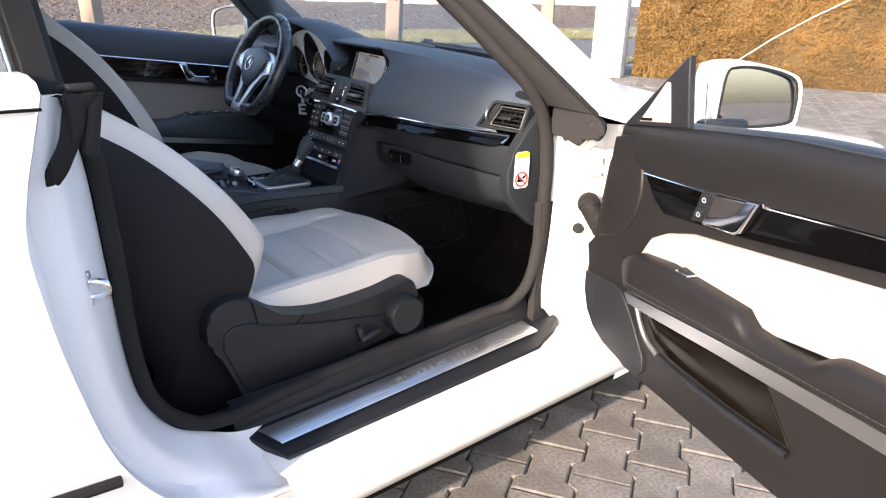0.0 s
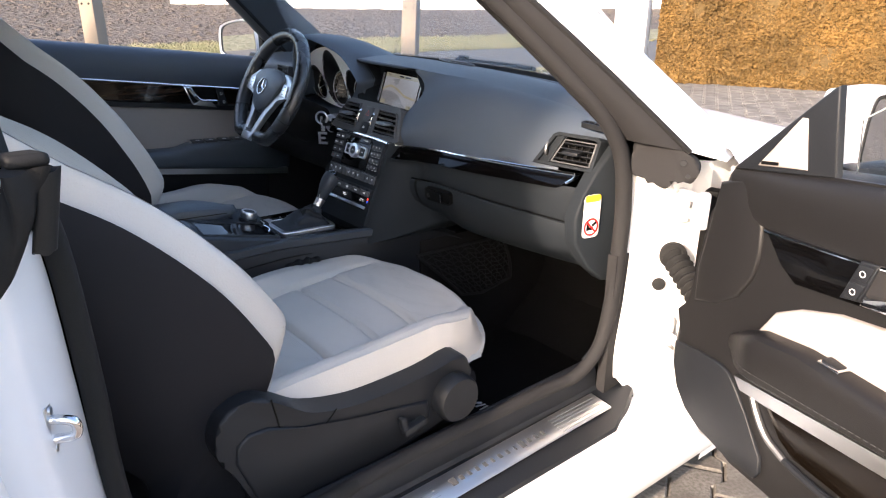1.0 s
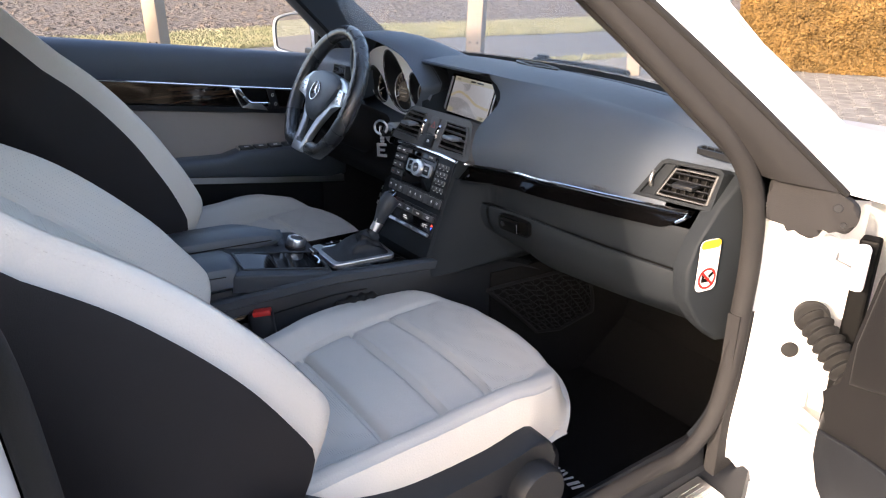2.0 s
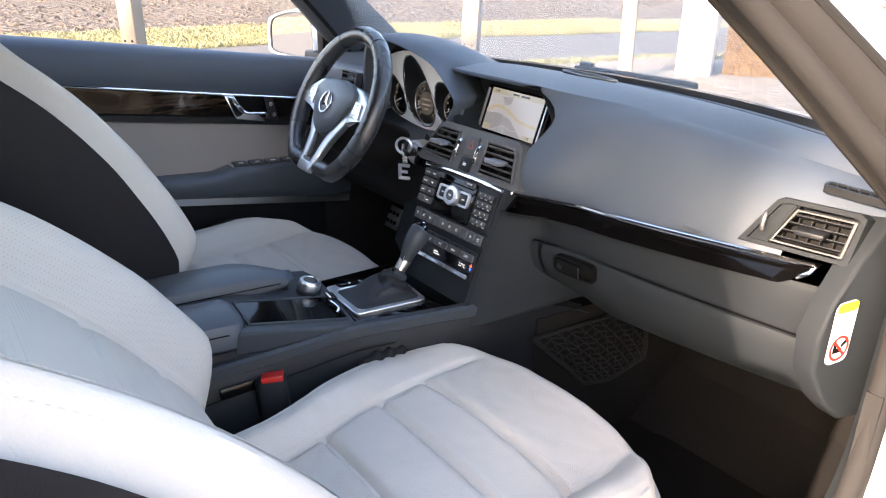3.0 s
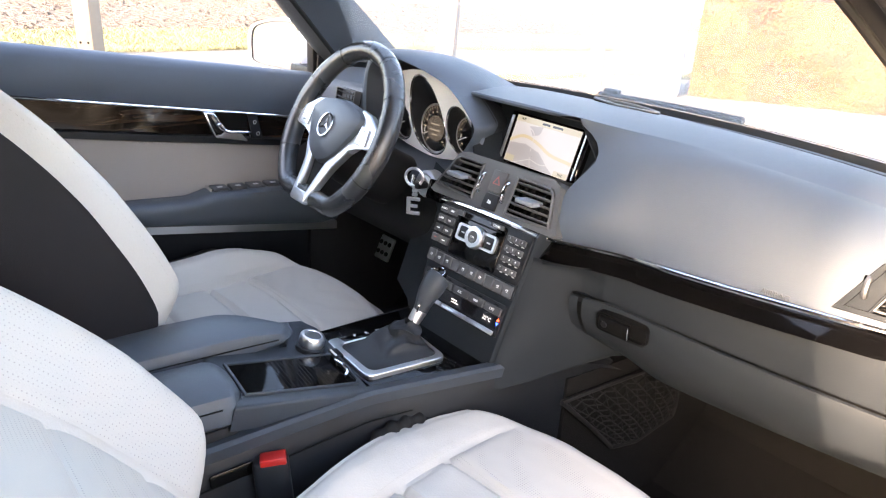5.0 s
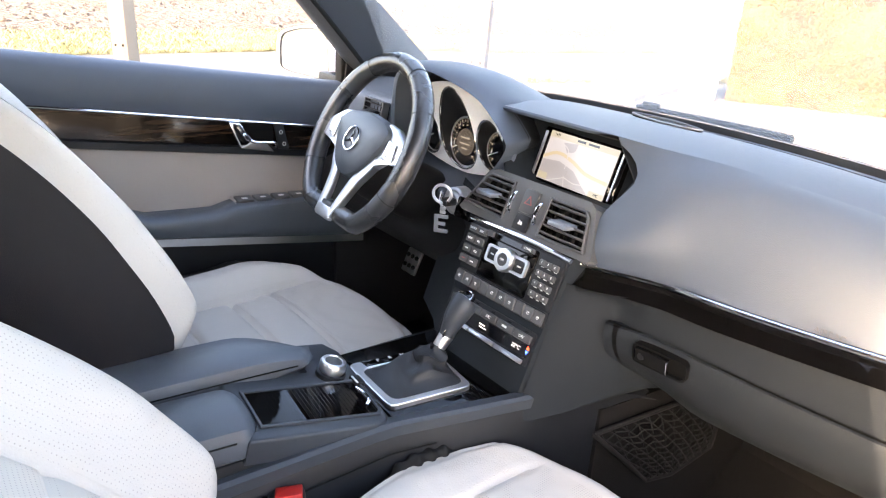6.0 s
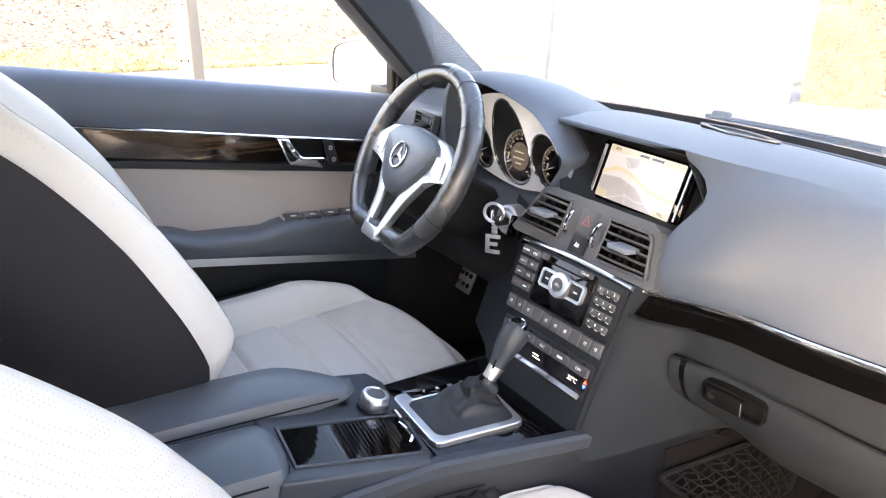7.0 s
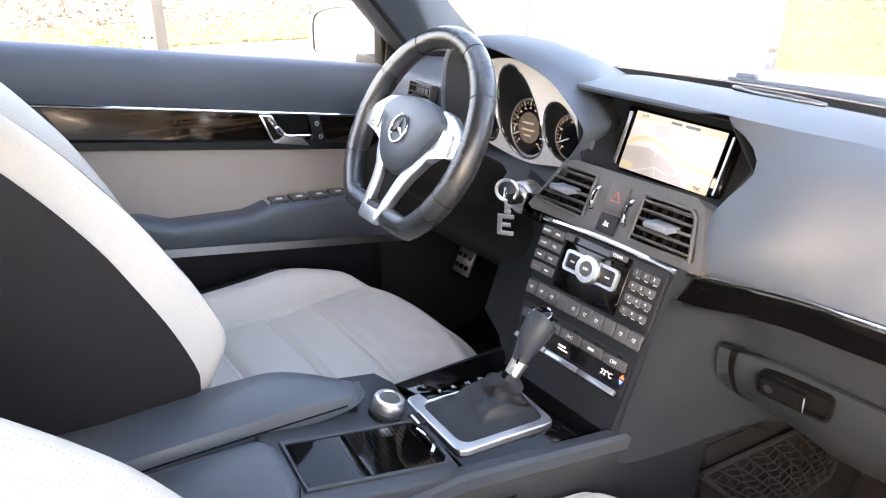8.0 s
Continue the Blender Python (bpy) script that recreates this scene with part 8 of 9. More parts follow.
def body():
    # quarter panel: outside skin, behind the door opening
    bm = bmesh.new()
    edge = spline([(0.872, y, z) for y, z in OUTER], 25)
    rows = []
    for p in edge:
        row = []
        for k in range(14):
            t = k / 13
            y = lerp(p.y, -2.75, t)
            bul = 0.025 * math.sin(min(1, (p.z - 0.36) / 0.6) * math.pi) - 0.10 * smoothstep(0.9, 1.0, p.z) * 0
            row.append(Vector((0.872 + bul * smoothstep(0, 0.12, t) - 0.10 * t * t, y, p.z + 0.03 * t)))
        rows.append(row)
    sheet(bm, rows)
    low = [[Vector((0.872 - 0.10 * (k / 13) ** 2 - 0.05 * j, lerp(-0.60, -2.75, k / 13), 0.338 + 0.03 * k / 13 - 0.10 * j)) for k in range(14)] for j in range(3)]
    sheet(bm, low)
    q = part("quarter_panel", bm, WHITE, CAR, "white painted rear quarter panel")
    # shoulder ledge and belt
    bm = bmesh.new()
    sheet(bm, [[(0.872 - 0.10 * (t / 8) ** 2 - dx, lerp(-0.935, -2.75, t / 8), 1.0 + 0.03 * t / 8 + dz) for t in range(9)] for dx, dz in ((0, 0), (0.012, 0.012), (0.05, 0.016), (0.10, 0.014))])
    part("shoulder", bm, WHITE, q)
    bm = bmesh.new()
    tube(bm, [(0.876 - 0.10 * (t / 8) ** 2, lerp(-0.937, -2.75, t / 8), 0.985 + 0.03 * t / 8) for t in range(9)], 0.0022, 6)
    part("panel_gap", bm, BLACK, q)
    bm = bmesh.new()
    tube(bm, [(0.886, -0.918, 0.489), (0.892, -1.02, 0.500), (0.890, -1.3, 0.515), (0.868, -1.9, 0.54)], 0.008, 8)
    part("side_trim_line", bm, RUBBER, q, "thin silver side trim")
    # jamb between skin and seal, running out on to the sill
    bm = bmesh.new()
    out, inn = spline([(0.872, y, z) for y, z in OUTER], 49), spline(INNER, 49)
    rows = []
    for i, (a, b) in enumerate(zip(out, inn)):
        e = b - a
        sink = Vector((0, 0, -0.034 * smoothstep(37, 46, i)))
        k = 1 - smoothstep(30, 44, i)
        rows.append([a, a + Vector((-0.006, 0.003, 0)), a + e * 0.25 + Vector((-0.012, -0.012, 0)) * k + sink, a + e * 0.36 + Vector((0.002, -0.006, 0)) * k + sink, a + e * 0.44 + Vector((0.006, 0.002, 0)) * k + sink, a + e * 0.62 + Vector((0.006, 0.004, 0)) * k + sink, a + e * 0.9 + sink, b + sink * 0.6])
    sheet(bm, rows)
    part("door_jamb", bm, WHITE, CAR, "white painted door jamb with a striker")
    # seal round the opening
    bm = bmesh.new()
    path = spline([(0.742, -0.876, 0.975), (0.742, -0.858, 0.89), (0.740, -0.848, 0.74), (0.738, -0.845, 0.65), (0.737, -0.839, 0.575), (0.736, -0.828, 0.518), (0.735, -0.811, 0.482), (0.733, -0.792, 0.457), (0.728, -0.752, 0.426), (0.718, -0.706, 0.410), (0.707, -0.655, 0.404), (0.696, -0.60, 0.404), (0.688, -0.50, 0.406)], 64)
    tube(bm, path, 0.0125, 12)
    part("door_seal", bm, RUBBER, CAR, "black rubber door seal")
    bm = bmesh.new()
    sheet(bm, [[p + Vector((-0.002, 0.002, 0.0)), p + Vector((-0.03, -0.008, 0.0)), p + Vector((-0.06, -0.05, -0.02))] for p in path[:52]])
    part("pillar_trim", bm, CARPET, CAR)
    # striker
    m = axes((0.794, -0.9005, 0.732), (-0.85, 0.5, 0), (0, 0, 1)) @ Matrix.Scale(0.68, 4)
    bm = bmesh.new()
    box(bm, m, 0.024, 0.080, 0.006, 0.003)
    st = part("striker", bm, SATIN, CAR, "steel door striker loop")
    bm = bmesh.new()
    tube(bm, spline([m @ Vector((0.0, 0.016, 0)), m @ Vector((0.0, 0.015, 0.018)), m @ Vector((0.0, 0.011, 0.032)), m @ Vector((0.0, 0.0, 0.036)), m @ Vector((0.0, -0.011, 0.032)), m @ Vector((0.0, -0.015, 0.018)), m @ Vector((0.0, -0.016, 0))], 22), 0.005, 10)
    part("loop", bm, CHROME, st)
    for z in (-0.030, 0.030):
        bm = bmesh.new()
        lathe(bm, m @ Matrix.Translation((0, z, 0.003)), [(0.007, 0), (0.006, 0.003)], 14)
        part("screw", bm, SATIN, st)
    # sill
    prof = [(0.655, 0.385), (0.662, 0.412), (0.672, 0.418), (0.690, 0.415), (0.696, 0.404), (0.698, 0.372), (0.704, 0.366)]
    slope = lambda y: 0.02 * (y + 0.3)
    bm = bmesh.new()
    sheet(bm, [[(x, y, z + slope(y)) for x, z in prof] for y in (-0.68, -0.3, 0.0, 0.06)])
    part("inner_sill", bm, PLASTIC, CAR, "black inner sill rail")
    prof = [(0.694, 0.376), (0.698, 0.364), (0.772, 0.356), (0.798, 0.352), (0.806, 0.338)]
    bm = bmesh.new()
    ys = [-0.673, -0.665, -0.3, 0.0, 0.03, 0.06, 0.09, 0.115]
    rows = []
    for y in ys:
        wd = table([(0.0, 1.0), (0.03, 0.86), (0.06, 0.76), (0.09, 0.62), (0.115, 0.50)], y)
        up_ = table([(0.0, 0.0), (0.06, 0.004), (0.09, 0.009), (0.115, 0.014)], y)
        rows.append([(0.694 + (x - 0.694) * wd, y + (x - 0.698) * 0.43 * (y < -0.5), z + slope(y) + up_ * smoothstep(0.66, 0.76, x)) for x, z in prof])
    rows.append([(x, y + 0.003, z - 0.004) for x, y, z in rows[-1]])
    rows.append([(x, y, z - 0.03) for x, y, z in rows[-1]])
    rows.insert(0, [(x, y, z - 0.02) for x, y, z in rows[0]])
    sheet(bm, rows)
    part("sill_cover", bm, PLASTIC, CAR, "black plastic sill cover")
    bm = bmesh.new()
    rows = []
    for y in (-0.648, -0.642, -0.3, 0.0, 0.028, 0.032):
        z = 0.3655 + slope(y)
        sk = 0.010 * smoothstep(0.03, -0.64, y)
        rows.append([(x + sk, y + (x - 0.71) * 0.40 * (y < -0.5), zz) for x, zz in ((0.709, z + 0.0035), (0.712, z + 0.005), (0.759, z + 0.000), (0.762, z - 0.0025))])
    sheet(bm, rows)
    pl = part("sill_plate", bm, STEEL, CAR, "brushed steel sill plate with fine grooves")
    for y0, y1 in ((-0.625, -0.38), (-0.10, 0.02)):
        for k in range(6):
            x = 0.722 + k * 0.0072
            bm = bmesh.new()
            tube(bm, [(x, y, 0.3655 + slope(y) + 0.0052 - (x - 0.703) * 0.09) for y in (y0, y1)], 0.0011, 6)
            part("groove", bm, SATIN, pl)
    bm = bmesh.new()
    for k, w in enumerate((0.022, 0.014, 0.010, 0.012, 0.014, 0.010, 0.013, 0.011, 0.006, 0.020, 0.013, 0.013, 0.012)):
        y = -0.345 + k * 0.0175
        box(bm, pose(0.740, y, 0.3655 + slope(y) + 0.0038, 0, 5.7, 0), 0.010 + 0.006 * (k in (0, 9)), w * 0.55, 0.0006)
    part("etched_mark", bm, PLASTIC2, pl, "worn grey etched mark", smooth=False)
    # rocker
    prof = [(0.725, 0.349), (0.822, 0.350), (0.850, 0.346), (0.874, 0.330), (0.884, 0.305), (0.880, 0.272), (0.855, 0.235), (0.80, 0.205), (0.70, 0.19)]
    bm = bmesh.new()
    sheet(bm, [[(x, y, z + (slope(y) - 0.004 if x < 0.83 else 0)) for x, z in prof] for y in [lerp(-0.66, 0.40, i / 14) for i in range(15)]])
    part("rocker_panel", bm, WHITE, CAR, "white painted rocker panel")
    bm = bmesh.new()
    thick(bm, [[(x, y, 0.19) for x in (-0.82, 0.0, 0.82)] for y in (-2.6, -1.0, 0.5, 2.1)], (0, 0, 0.03))
    part("underbody", bm, BLACK, CAR, smooth=False)
    # front jamb
    bm = bmesh.new()
    rows = []
    for i in range(13):
        z = lerp(0.335, 0.835, i / 12)
        zi = lerp(0.398, 0.835, i / 12)
        o = 0.025 * smoothstep(0.45, 0.34, z)
        yi = soft([(0.40, 0.064), (0.43, 0.060), (0.47, 0.060), (0.56, 0.071), (0.72, 0.076), (0.85, 0.062)], zi)
        rows.append([Vector((0.702, yi + 0.008, zi)), Vector((0.724, yi + 0.024, zi)), Vector((0.745, 0.135, z)), Vector((0.760, 0.150, z)), Vector((0.775, 0.19, z)), Vector((0.800, 0.21, z)), Vector((0.806, 0.30, z))])
    sheet(bm, rows)
    j = part("hinge_pillar", bm, WHITE, CAR, "white painted hinge pillar")
    bm = bmesh.new()
    pts = spline([(0.443, -0.366, 1.315), (0.520, -0.262, 1.217), (0.596, -0.160, 1.113), (0.668, -0.060, 0.999), (0.706, 0.004, 0.925), (0.716, 0.050, 0.850), (0.712, 0.074, 0.76), (0.711, 0.076, 0.68), (0.710, 0.070, 0.56), (0.706, 0.048, 0.47), (0.698, 0.0, 0.424), (0.688, -0.06, 0.414), (0.684, -0.30, 0.411), (0.686, -0.46, 0.408), (0.688, -0.52, 0.406)], 80)
    tube(bm, pts, [lerp(0.012, 0.015, smoothstep(0.42, 0.56, p.z)) for p in pts], 12)
    part("front_seal", bm, SEALBROWN, CAR, "dark rubber seal along the front pillar and sill")
    bm = bmesh.new()
    sheet(bm, [[p + Vector((-0.004, 0.012, 0)), p + Vector((-0.03, 0.03, 0)), p + Vector((-0.035, 0.09, 0))] for p in pts if 0.42 < p.z < 0.875 and p.y > 0.01])
    part("pillar_lining", bm, LOWER, CAR)
    # black slab that paints the shade of the gap behind the hinges
    bm = bmesh.new()
    box(bm, pose(0.820, 0.190, 0.60, 0, 0, 15), 0.026, 0.03, 0.38, 0.004)
    part("hinge_gap_shade", bm, BLACK, j, smooth=False)
    for z in (0.765, 0.480):
        bm = bmesh.new()
        for k in range(2):
            box(bm, axes((0.800, 0.148, z + 0.016 - k * 0.032), (0.92, -0.38, 0), (0, 0, 1)), 0.085, 0.014, 0.016, 0.004)
        box(bm, axes((0.768, 0.158, z), (0.5, 0.86, 0), (0, 0, 1)), 0.050, 0.090, 0.010, 0.004)
        lathe(bm, pose(0.838, 0.132, z - 0.032), [(0.009, 0.0), (0.010, 0.004), (0.010, 0.060), (0.007, 0.064)], 16)
        part("hinge", bm, WHITE, j, "white painted door hinge")
        for dz in (-0.030, 0.030):
            bm = bmesh.new()
            lathe(bm, axes((0.766, 0.150, z + dz), (0.5, 0.86, 0), (0, 0, 1)), [(0.010, 0), (0.009, 0.006), (0.004, 0.007)], 6)
            part("hinge_bolt", bm, WHITE, j)
    bm = bmesh.new()
    pts = [Vector((0.780, 0.148, 0.660)).lerp(Vector((0.872, 0.110, 0.610)), k / 60) for k in range(61)]
    tube(bm, pts, [0.0205 + 0.0040 * math.sin(k * math.tau / 8) for k in range(61)], 18)
    part("cable_bellows", bm, RUBBER, j, "ribbed black rubber cable sleeve")
    bm = bmesh.new()
    lathe(bm, axes((0.781, 0.147, 0.661), (0.8, 0.5, 0.3), (0, 0, 1)), [(0.025, -0.006), (0.025, 0.005), (0.022, 0.008)], 24)
    part("sleeve_flange", bm, RUBBER, j)
    bm = bmesh.new()
    lathe(bm, axes((0.757, 0.147, 0.596), (0.8, 0.5, 0), (0, 0, 1)), [(0.013, 0.0), (0.012, 0.004), (0.006, 0.005)], 16)
    part("grommet", bm, RUBBER, j)
    # front wing and bonnet
    bm = bmesh.new()
    rows = []
    for i in range(15):
        y = lerp(0.215, 2.25, i / 14)
        w = table([(0.2, 0.885), (1.2, 0.885), (1.8, 0.84), (2.25, 0.70)], y)
        top = table([(0.2, 0.868), (0.5, 0.852), (0.75, 0.805), (1.0, 0.750), (1.5, 0.650), (2.0, 0.56), (2.25, 0.48)], y)
        cr = lerp(0.045, 0.015, smoothstep(0.3, 1.2, y))
        rows.append([Vector((s * a, y, z)) for s, a, z in ((1, w - 0.03, 0.22), (1, w, 0.45), (1, w, top - 0.16), (1, w - 0.02, top - 0.05), (1, w - 0.06, top - 0.008), (1, w - 0.12, top + 0.005), (1, 0.3, top + cr), (1, 0, top + cr + 0.005), (-1, 0.3, top + cr), (-1, w - 0.12, top + 0.005), (-1, w - 0.06, top - 0.008), (-1, w - 0.02, top - 0.05), (-1, w, top - 0.16), (-1, w, 0.45), (-1, w - 0.03, 0.22))])
    g = sheet(bm, rows)
    bm.faces.new(g[-1])
    part("front_bodywork", bm, WHITE, CAR, "white painted bonnet and front wings")
    # cowl and wiper
    bm = bmesh.new()
    sheet(bm, [[(x, screen_base(x) + dy, z) for dy, z in ((-0.004, 0.914), (0.012, 0.924), (0.03, 0.905), (0.12, 0.870))] for x in [-0.74 + 1.48 * i / 30 for i in range(31)]])
    part("cowl", bm, RUBBER, CAR, "black windscreen cowl")
    bm = bmesh.new()
    tube(bm, [(x, screen_base(x) + 0.030, 0.929 + 0.003 * math.sin(x * 5)) for x in [-0.12 + 0.31 * i / 12 for i in range(13)]], 0.0075, 8, flat=0.7)
    wp = part("wiper", bm, PLASTIC, CAR, "black windscreen wiper arm")
    bm = bmesh.new()
    box(bm, pose(-0.09, screen_base(0.09) + 0.028, 0.937), 0.035, 0.014, 0.010, 0.004)
    part("joint", bm, PLASTIC, wp)
    # pillars: section corners at two heights
    for s in (1, -1):
        bm = bmesh.new()
        lo = [(0.690, 0.060, 0.880), (0.745, 0.048, 0.880), (0.815, 0.105, 0.868), (0.846, 0.17, 0.848), (0.795, 0.31, 0.842), (0.735, 0.24, 0.880)]
        hi = [(0.400, -0.355, 1.315), (0.445, -0.365, 1.315), (0.485, -0.345, 1.315), (0.500, -0.31, 1.322), (0.455, -0.22, 1.328), (0.42, -0.24, 1.320)]
        if s < 0:
            lo = [(0.700, 0.18, 0.880), (0.745, 0.165, 0.880), (0.815, 0.22, 0.868), (0.846, 0.285, 0.848), (0.795, 0.45, 0.842), (0.735, 0.40, 0.880)]
            hi = [(0.410, -0.386, 1.315), (0.445, -0.395, 1.315), (0.485, -0.370, 1.315), (0.500, -0.330, 1.322), (0.455, -0.260, 1.328), (0.42, -0.305, 1.320)]
        rows = []
        for k in range(9):
            t = k / 8
            rows.append([Vector((lerp(a[0], b[0], t) * s, lerp(a[1], b[1], t), lerp(a[2], b[2], t) + 0.015 * math.sin(t * math.pi))) for a, b in zip(lo, hi)])
        n = Vector((0.35 * s, -0.90, 0.25))
        face = [spline([r[0], r[0].lerp(r[1], 0.5) + n * 0.006, r[1] + n * 0.004, r[1].lerp(r[2], 0.4) + n * 0.016, r[1].lerp(r[2], 0.8) + n * 0.010, r[2]], 16) for r in rows]
        sheet(bm, face)
        sheet(bm, [[r[0] for r in rows], [r[5] for r in rows], [r[4] for r in rows]])
        # one lining in two colours: each side's light is put into it
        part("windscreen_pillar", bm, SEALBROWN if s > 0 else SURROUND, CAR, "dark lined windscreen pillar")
        bm = bmesh.new()
        sheet(bm, [[r[2] for r in rows], [r[3] for r in rows], [r[4] for r in rows]])
        part("pillar_skin", bm, WHITE, CAR, "white painted windscreen pillar skin")
        bm = bmesh.new()
        tube(bm, [r[0] + Vector((0, -0.001, 0)) for r in rows], 0.005, 8)
        part("pillar_seal", bm, RUBBER, CAR)
        bm = bmesh.new()
        tube(bm, [r[2] + Vector((0.0, -0.002, 0)) for r in rows], 0.005, 8)
        part("pillar_seal", bm, RUBBER, CAR)
    # corner cover at the pillar's foot
    bm = bmesh.new()
    plate(bm, axes((0.745, 0.062, 0.85), (0.9, 0.42, 0), (0, 0, 1)), [(p.x, p.y) for p in spline([(-0.012, -0.030, 0), (0.020, -0.036, 0), (0.045, -0.050, 0), (0.058, -0.040, 0), (0.066, -0.028, 0), (0.088, -0.036, 0), (0.100, -0.016, 0), (0.096, 0.004, 0), (0.066, 0.022, 0), (0.020, 0.034, 0), (-0.012, 0.03, 0), (-0.012, -0.030, 0)], 45)[:-1]], 0.02, 0.007, 3)
    part("pillar_foot_cover", bm, SEALBROWN, CAR, "dark corner cover at the pillar foot")
    for dx, dz, r in ((0.074, 0.000, 0.006), (0.084, -0.022, 0.004)):
        bm = bmesh.new()
        lathe(bm, axes((0.745, 0.062, 0.85), (0.9, 0.42, 0), (0, 0, 1)) @ Matrix.Translation((dx, dz, 0)), [(r, -0.004), (r, 0.0004), (r * 0.86, 0.0012)], 18)
        part("cover_plug", bm, PLASTIC, CAR)
    # windscreen
    bm = bmesh.new()
    rows = []
    for i in range(21):
        u = -1 + 2 * i / 20
        a = Vector((u * 0.76, screen_base(u * 0.76) + 0.01, 0.925))
        b = Vector((u * 0.50, -0.24 - 0.06 * u * u, 1.335))
        rows.append([a.lerp(b, k / 8) + Vector((0, 0.03, 0.03)) * math.sin(k / 8 * math.pi) for k in range(9)])
    thick(bm, rows, (0, 0.003, 0.004))
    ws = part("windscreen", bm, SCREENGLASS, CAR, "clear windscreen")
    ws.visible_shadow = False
    # interior mirror
    bm = bmesh.new()
    box(bm, pose(0.0, -0.18, 1.245, -15, 0, 12), 0.22, 0.035, 0.065, 0.016, 3)
    im = part("interior_mirror", bm, PLASTIC, CAR, "dark interior mirror")
    bm = bmesh.new()
    tube(bm, [(0, -0.165, 1.27), (0, -0.15, 1.30), (0, -0.16, 1.32)], 0.012, 10)
    part("mirror_stem", bm, PLASTIC, im)
    # windscreen header
    bm = bmesh.new()
    rows = []
    for i in range(17):
        u = -1 + i / 8
        c = Vector((u * 0.50, -0.245 - 0.06 * u * u, 1.335))
        rows.append([c + Vector((0, dy, dz)) for dy, dz in ((0.03, -0.012), (0.02, 0.012), (-0.04, 0.016), (-0.075, -0.002), (-0.06, -0.022), (-0.01, -0.026))])
    g = sheet(bm, rows, loop=True)
    bm.faces.new(g[0]), bm.faces.new(g[-1])
    part("windscreen_header", bm, SHELL, CAR, "dark windscreen header rail")
    # roof skin, dark headliner and the rear window
    half = [(-0.27, 0.500), (-0.60, 0.575), (-0.92, 0.640), (-1.30, 0.655), (-1.65, 0.635)]
    high = [(-0.27, 1.342), (-0.60, 1.372), (-0.92, 1.378), (-1.30, 1.350), (-1.65, 1.285)]
    side = [(-0.27, 1.318), (-0.60, 1.335), (-0.92, 1.325), (-1.30, 1.285), (-1.65, 1.210)]
    for name, mt, drop, lab in (("roof", WHITE, 0.0, "white painted coupe roof"), ("headliner", SHELL, 0.030, "dark cloth headliner")):
        bm = bmesh.new()
        rows = []
        for i in range(19):
            y = lerp(-0.27, -1.65, i / 18)
            w, h, e = table(half[::-1], y), table(high[::-1], y), table(side[::-1], y)
            rows.append([Vector((w * k / 8, y, lerp(h, e, abs(k / 8) ** 3) - drop)) for k in range(-8, 9)])
        sheet(bm, rows)
        part(name, bm, mt, CAR, lab)
    for s in (1, -1):
        bm = bmesh.new()
        tube(bm, [(s * table(half[::-1], y), y, table(side[::-1], y) - 0.014) for y in [lerp(-0.27, -1.65, i / 18) for i in range(19)]], 0.017, 10)
        part("roof_rail", bm, RUBBER, CAR, "black roof rail with its door seal")
        bm = bmesh.new()
        thick(bm, [[(s * 0.635, -1.62, 1.215), (s * 0.60, -2.16, 1.035)], [(s * 0.72, -1.60, 1.10), (s * 0.72, -2.16, 1.03)], [(s * 0.80, -1.60, 1.01), (s * 0.80, -2.20, 1.02)]], (-s * 0.02, 0, 0))
        part("rear_pillar", bm, WHITE, CAR, "white painted rear roof pillar")
    bm = bmesh.new()
    thick(bm, [[(x * 0.63, -1.655, 1.285 - 0.07 * abs(x) ** 3) for x in (-1, -0.5, 0, 0.5, 1)], [(x * 0.60, -2.16, 1.04) for x in (-1, -0.5, 0, 0.5, 1)]], (0, 0.003, 0.004))
    rw = part("rear_window", bm, GLASS, CAR, "clear rear window", smooth=False)
    rw.visible_shadow = False
    bm = bmesh.new()
    box(bm, pose(0, -1.92, 0.985), 1.30, 0.50, 0.03, 0.01, 3)
    part("parcel_shelf", bm, SHELL, CAR, "dark parcel shelf under the rear window")
    # rear quarter glass frames
    for s in (1, -1):
        bm = bmesh.new()
        pts = [Vector((s * lerp(0.762, 0.665, t), lerp(-0.905, -0.935, t), lerp(0.985, 1.315, t))) for t in [k / 8 for k in range(9)]]
        sheet(bm, [[p + Vector((0, -0.035, 0)) for p in pts], [p + Vector((s * 0.012, -0.02, 0)) for p in pts], [p + Vector((s * 0.012, 0.012, 0)) for p in pts], [p + Vector((0, 0.022, 0)) for p in pts], [p + Vector((s * -0.03, 0.01, 0)) for p in pts]])
        part("quarter_window_frame", bm, RUBBER, CAR, "black frame of the rear side window")
        bm = bmesh.new()
        tube(bm, [p + Vector((s * 0.012, -0.034, 0)) for p in pts], 0.0022, 6)
        part("frame_trim", bm, SATIN, CAR)
        bm = bmesh.new()
        thick(bm, [[p + Vector((0, -0.03, 0)) for p in pts], [Vector((s * lerp(0.742, 0.66, t), -1.60, lerp(1.0, 1.19, t))) for t in [k / 8 for k in range(9)]]], (s * 0.004, 0, 0))
        g = part("quarter_glass", bm, GLASS, CAR, "rear side window glass", smooth=False)
        g.visible_shadow = False
    # slack seat belt guide at the pillar top
    bm = bmesh.new()
    rows = []
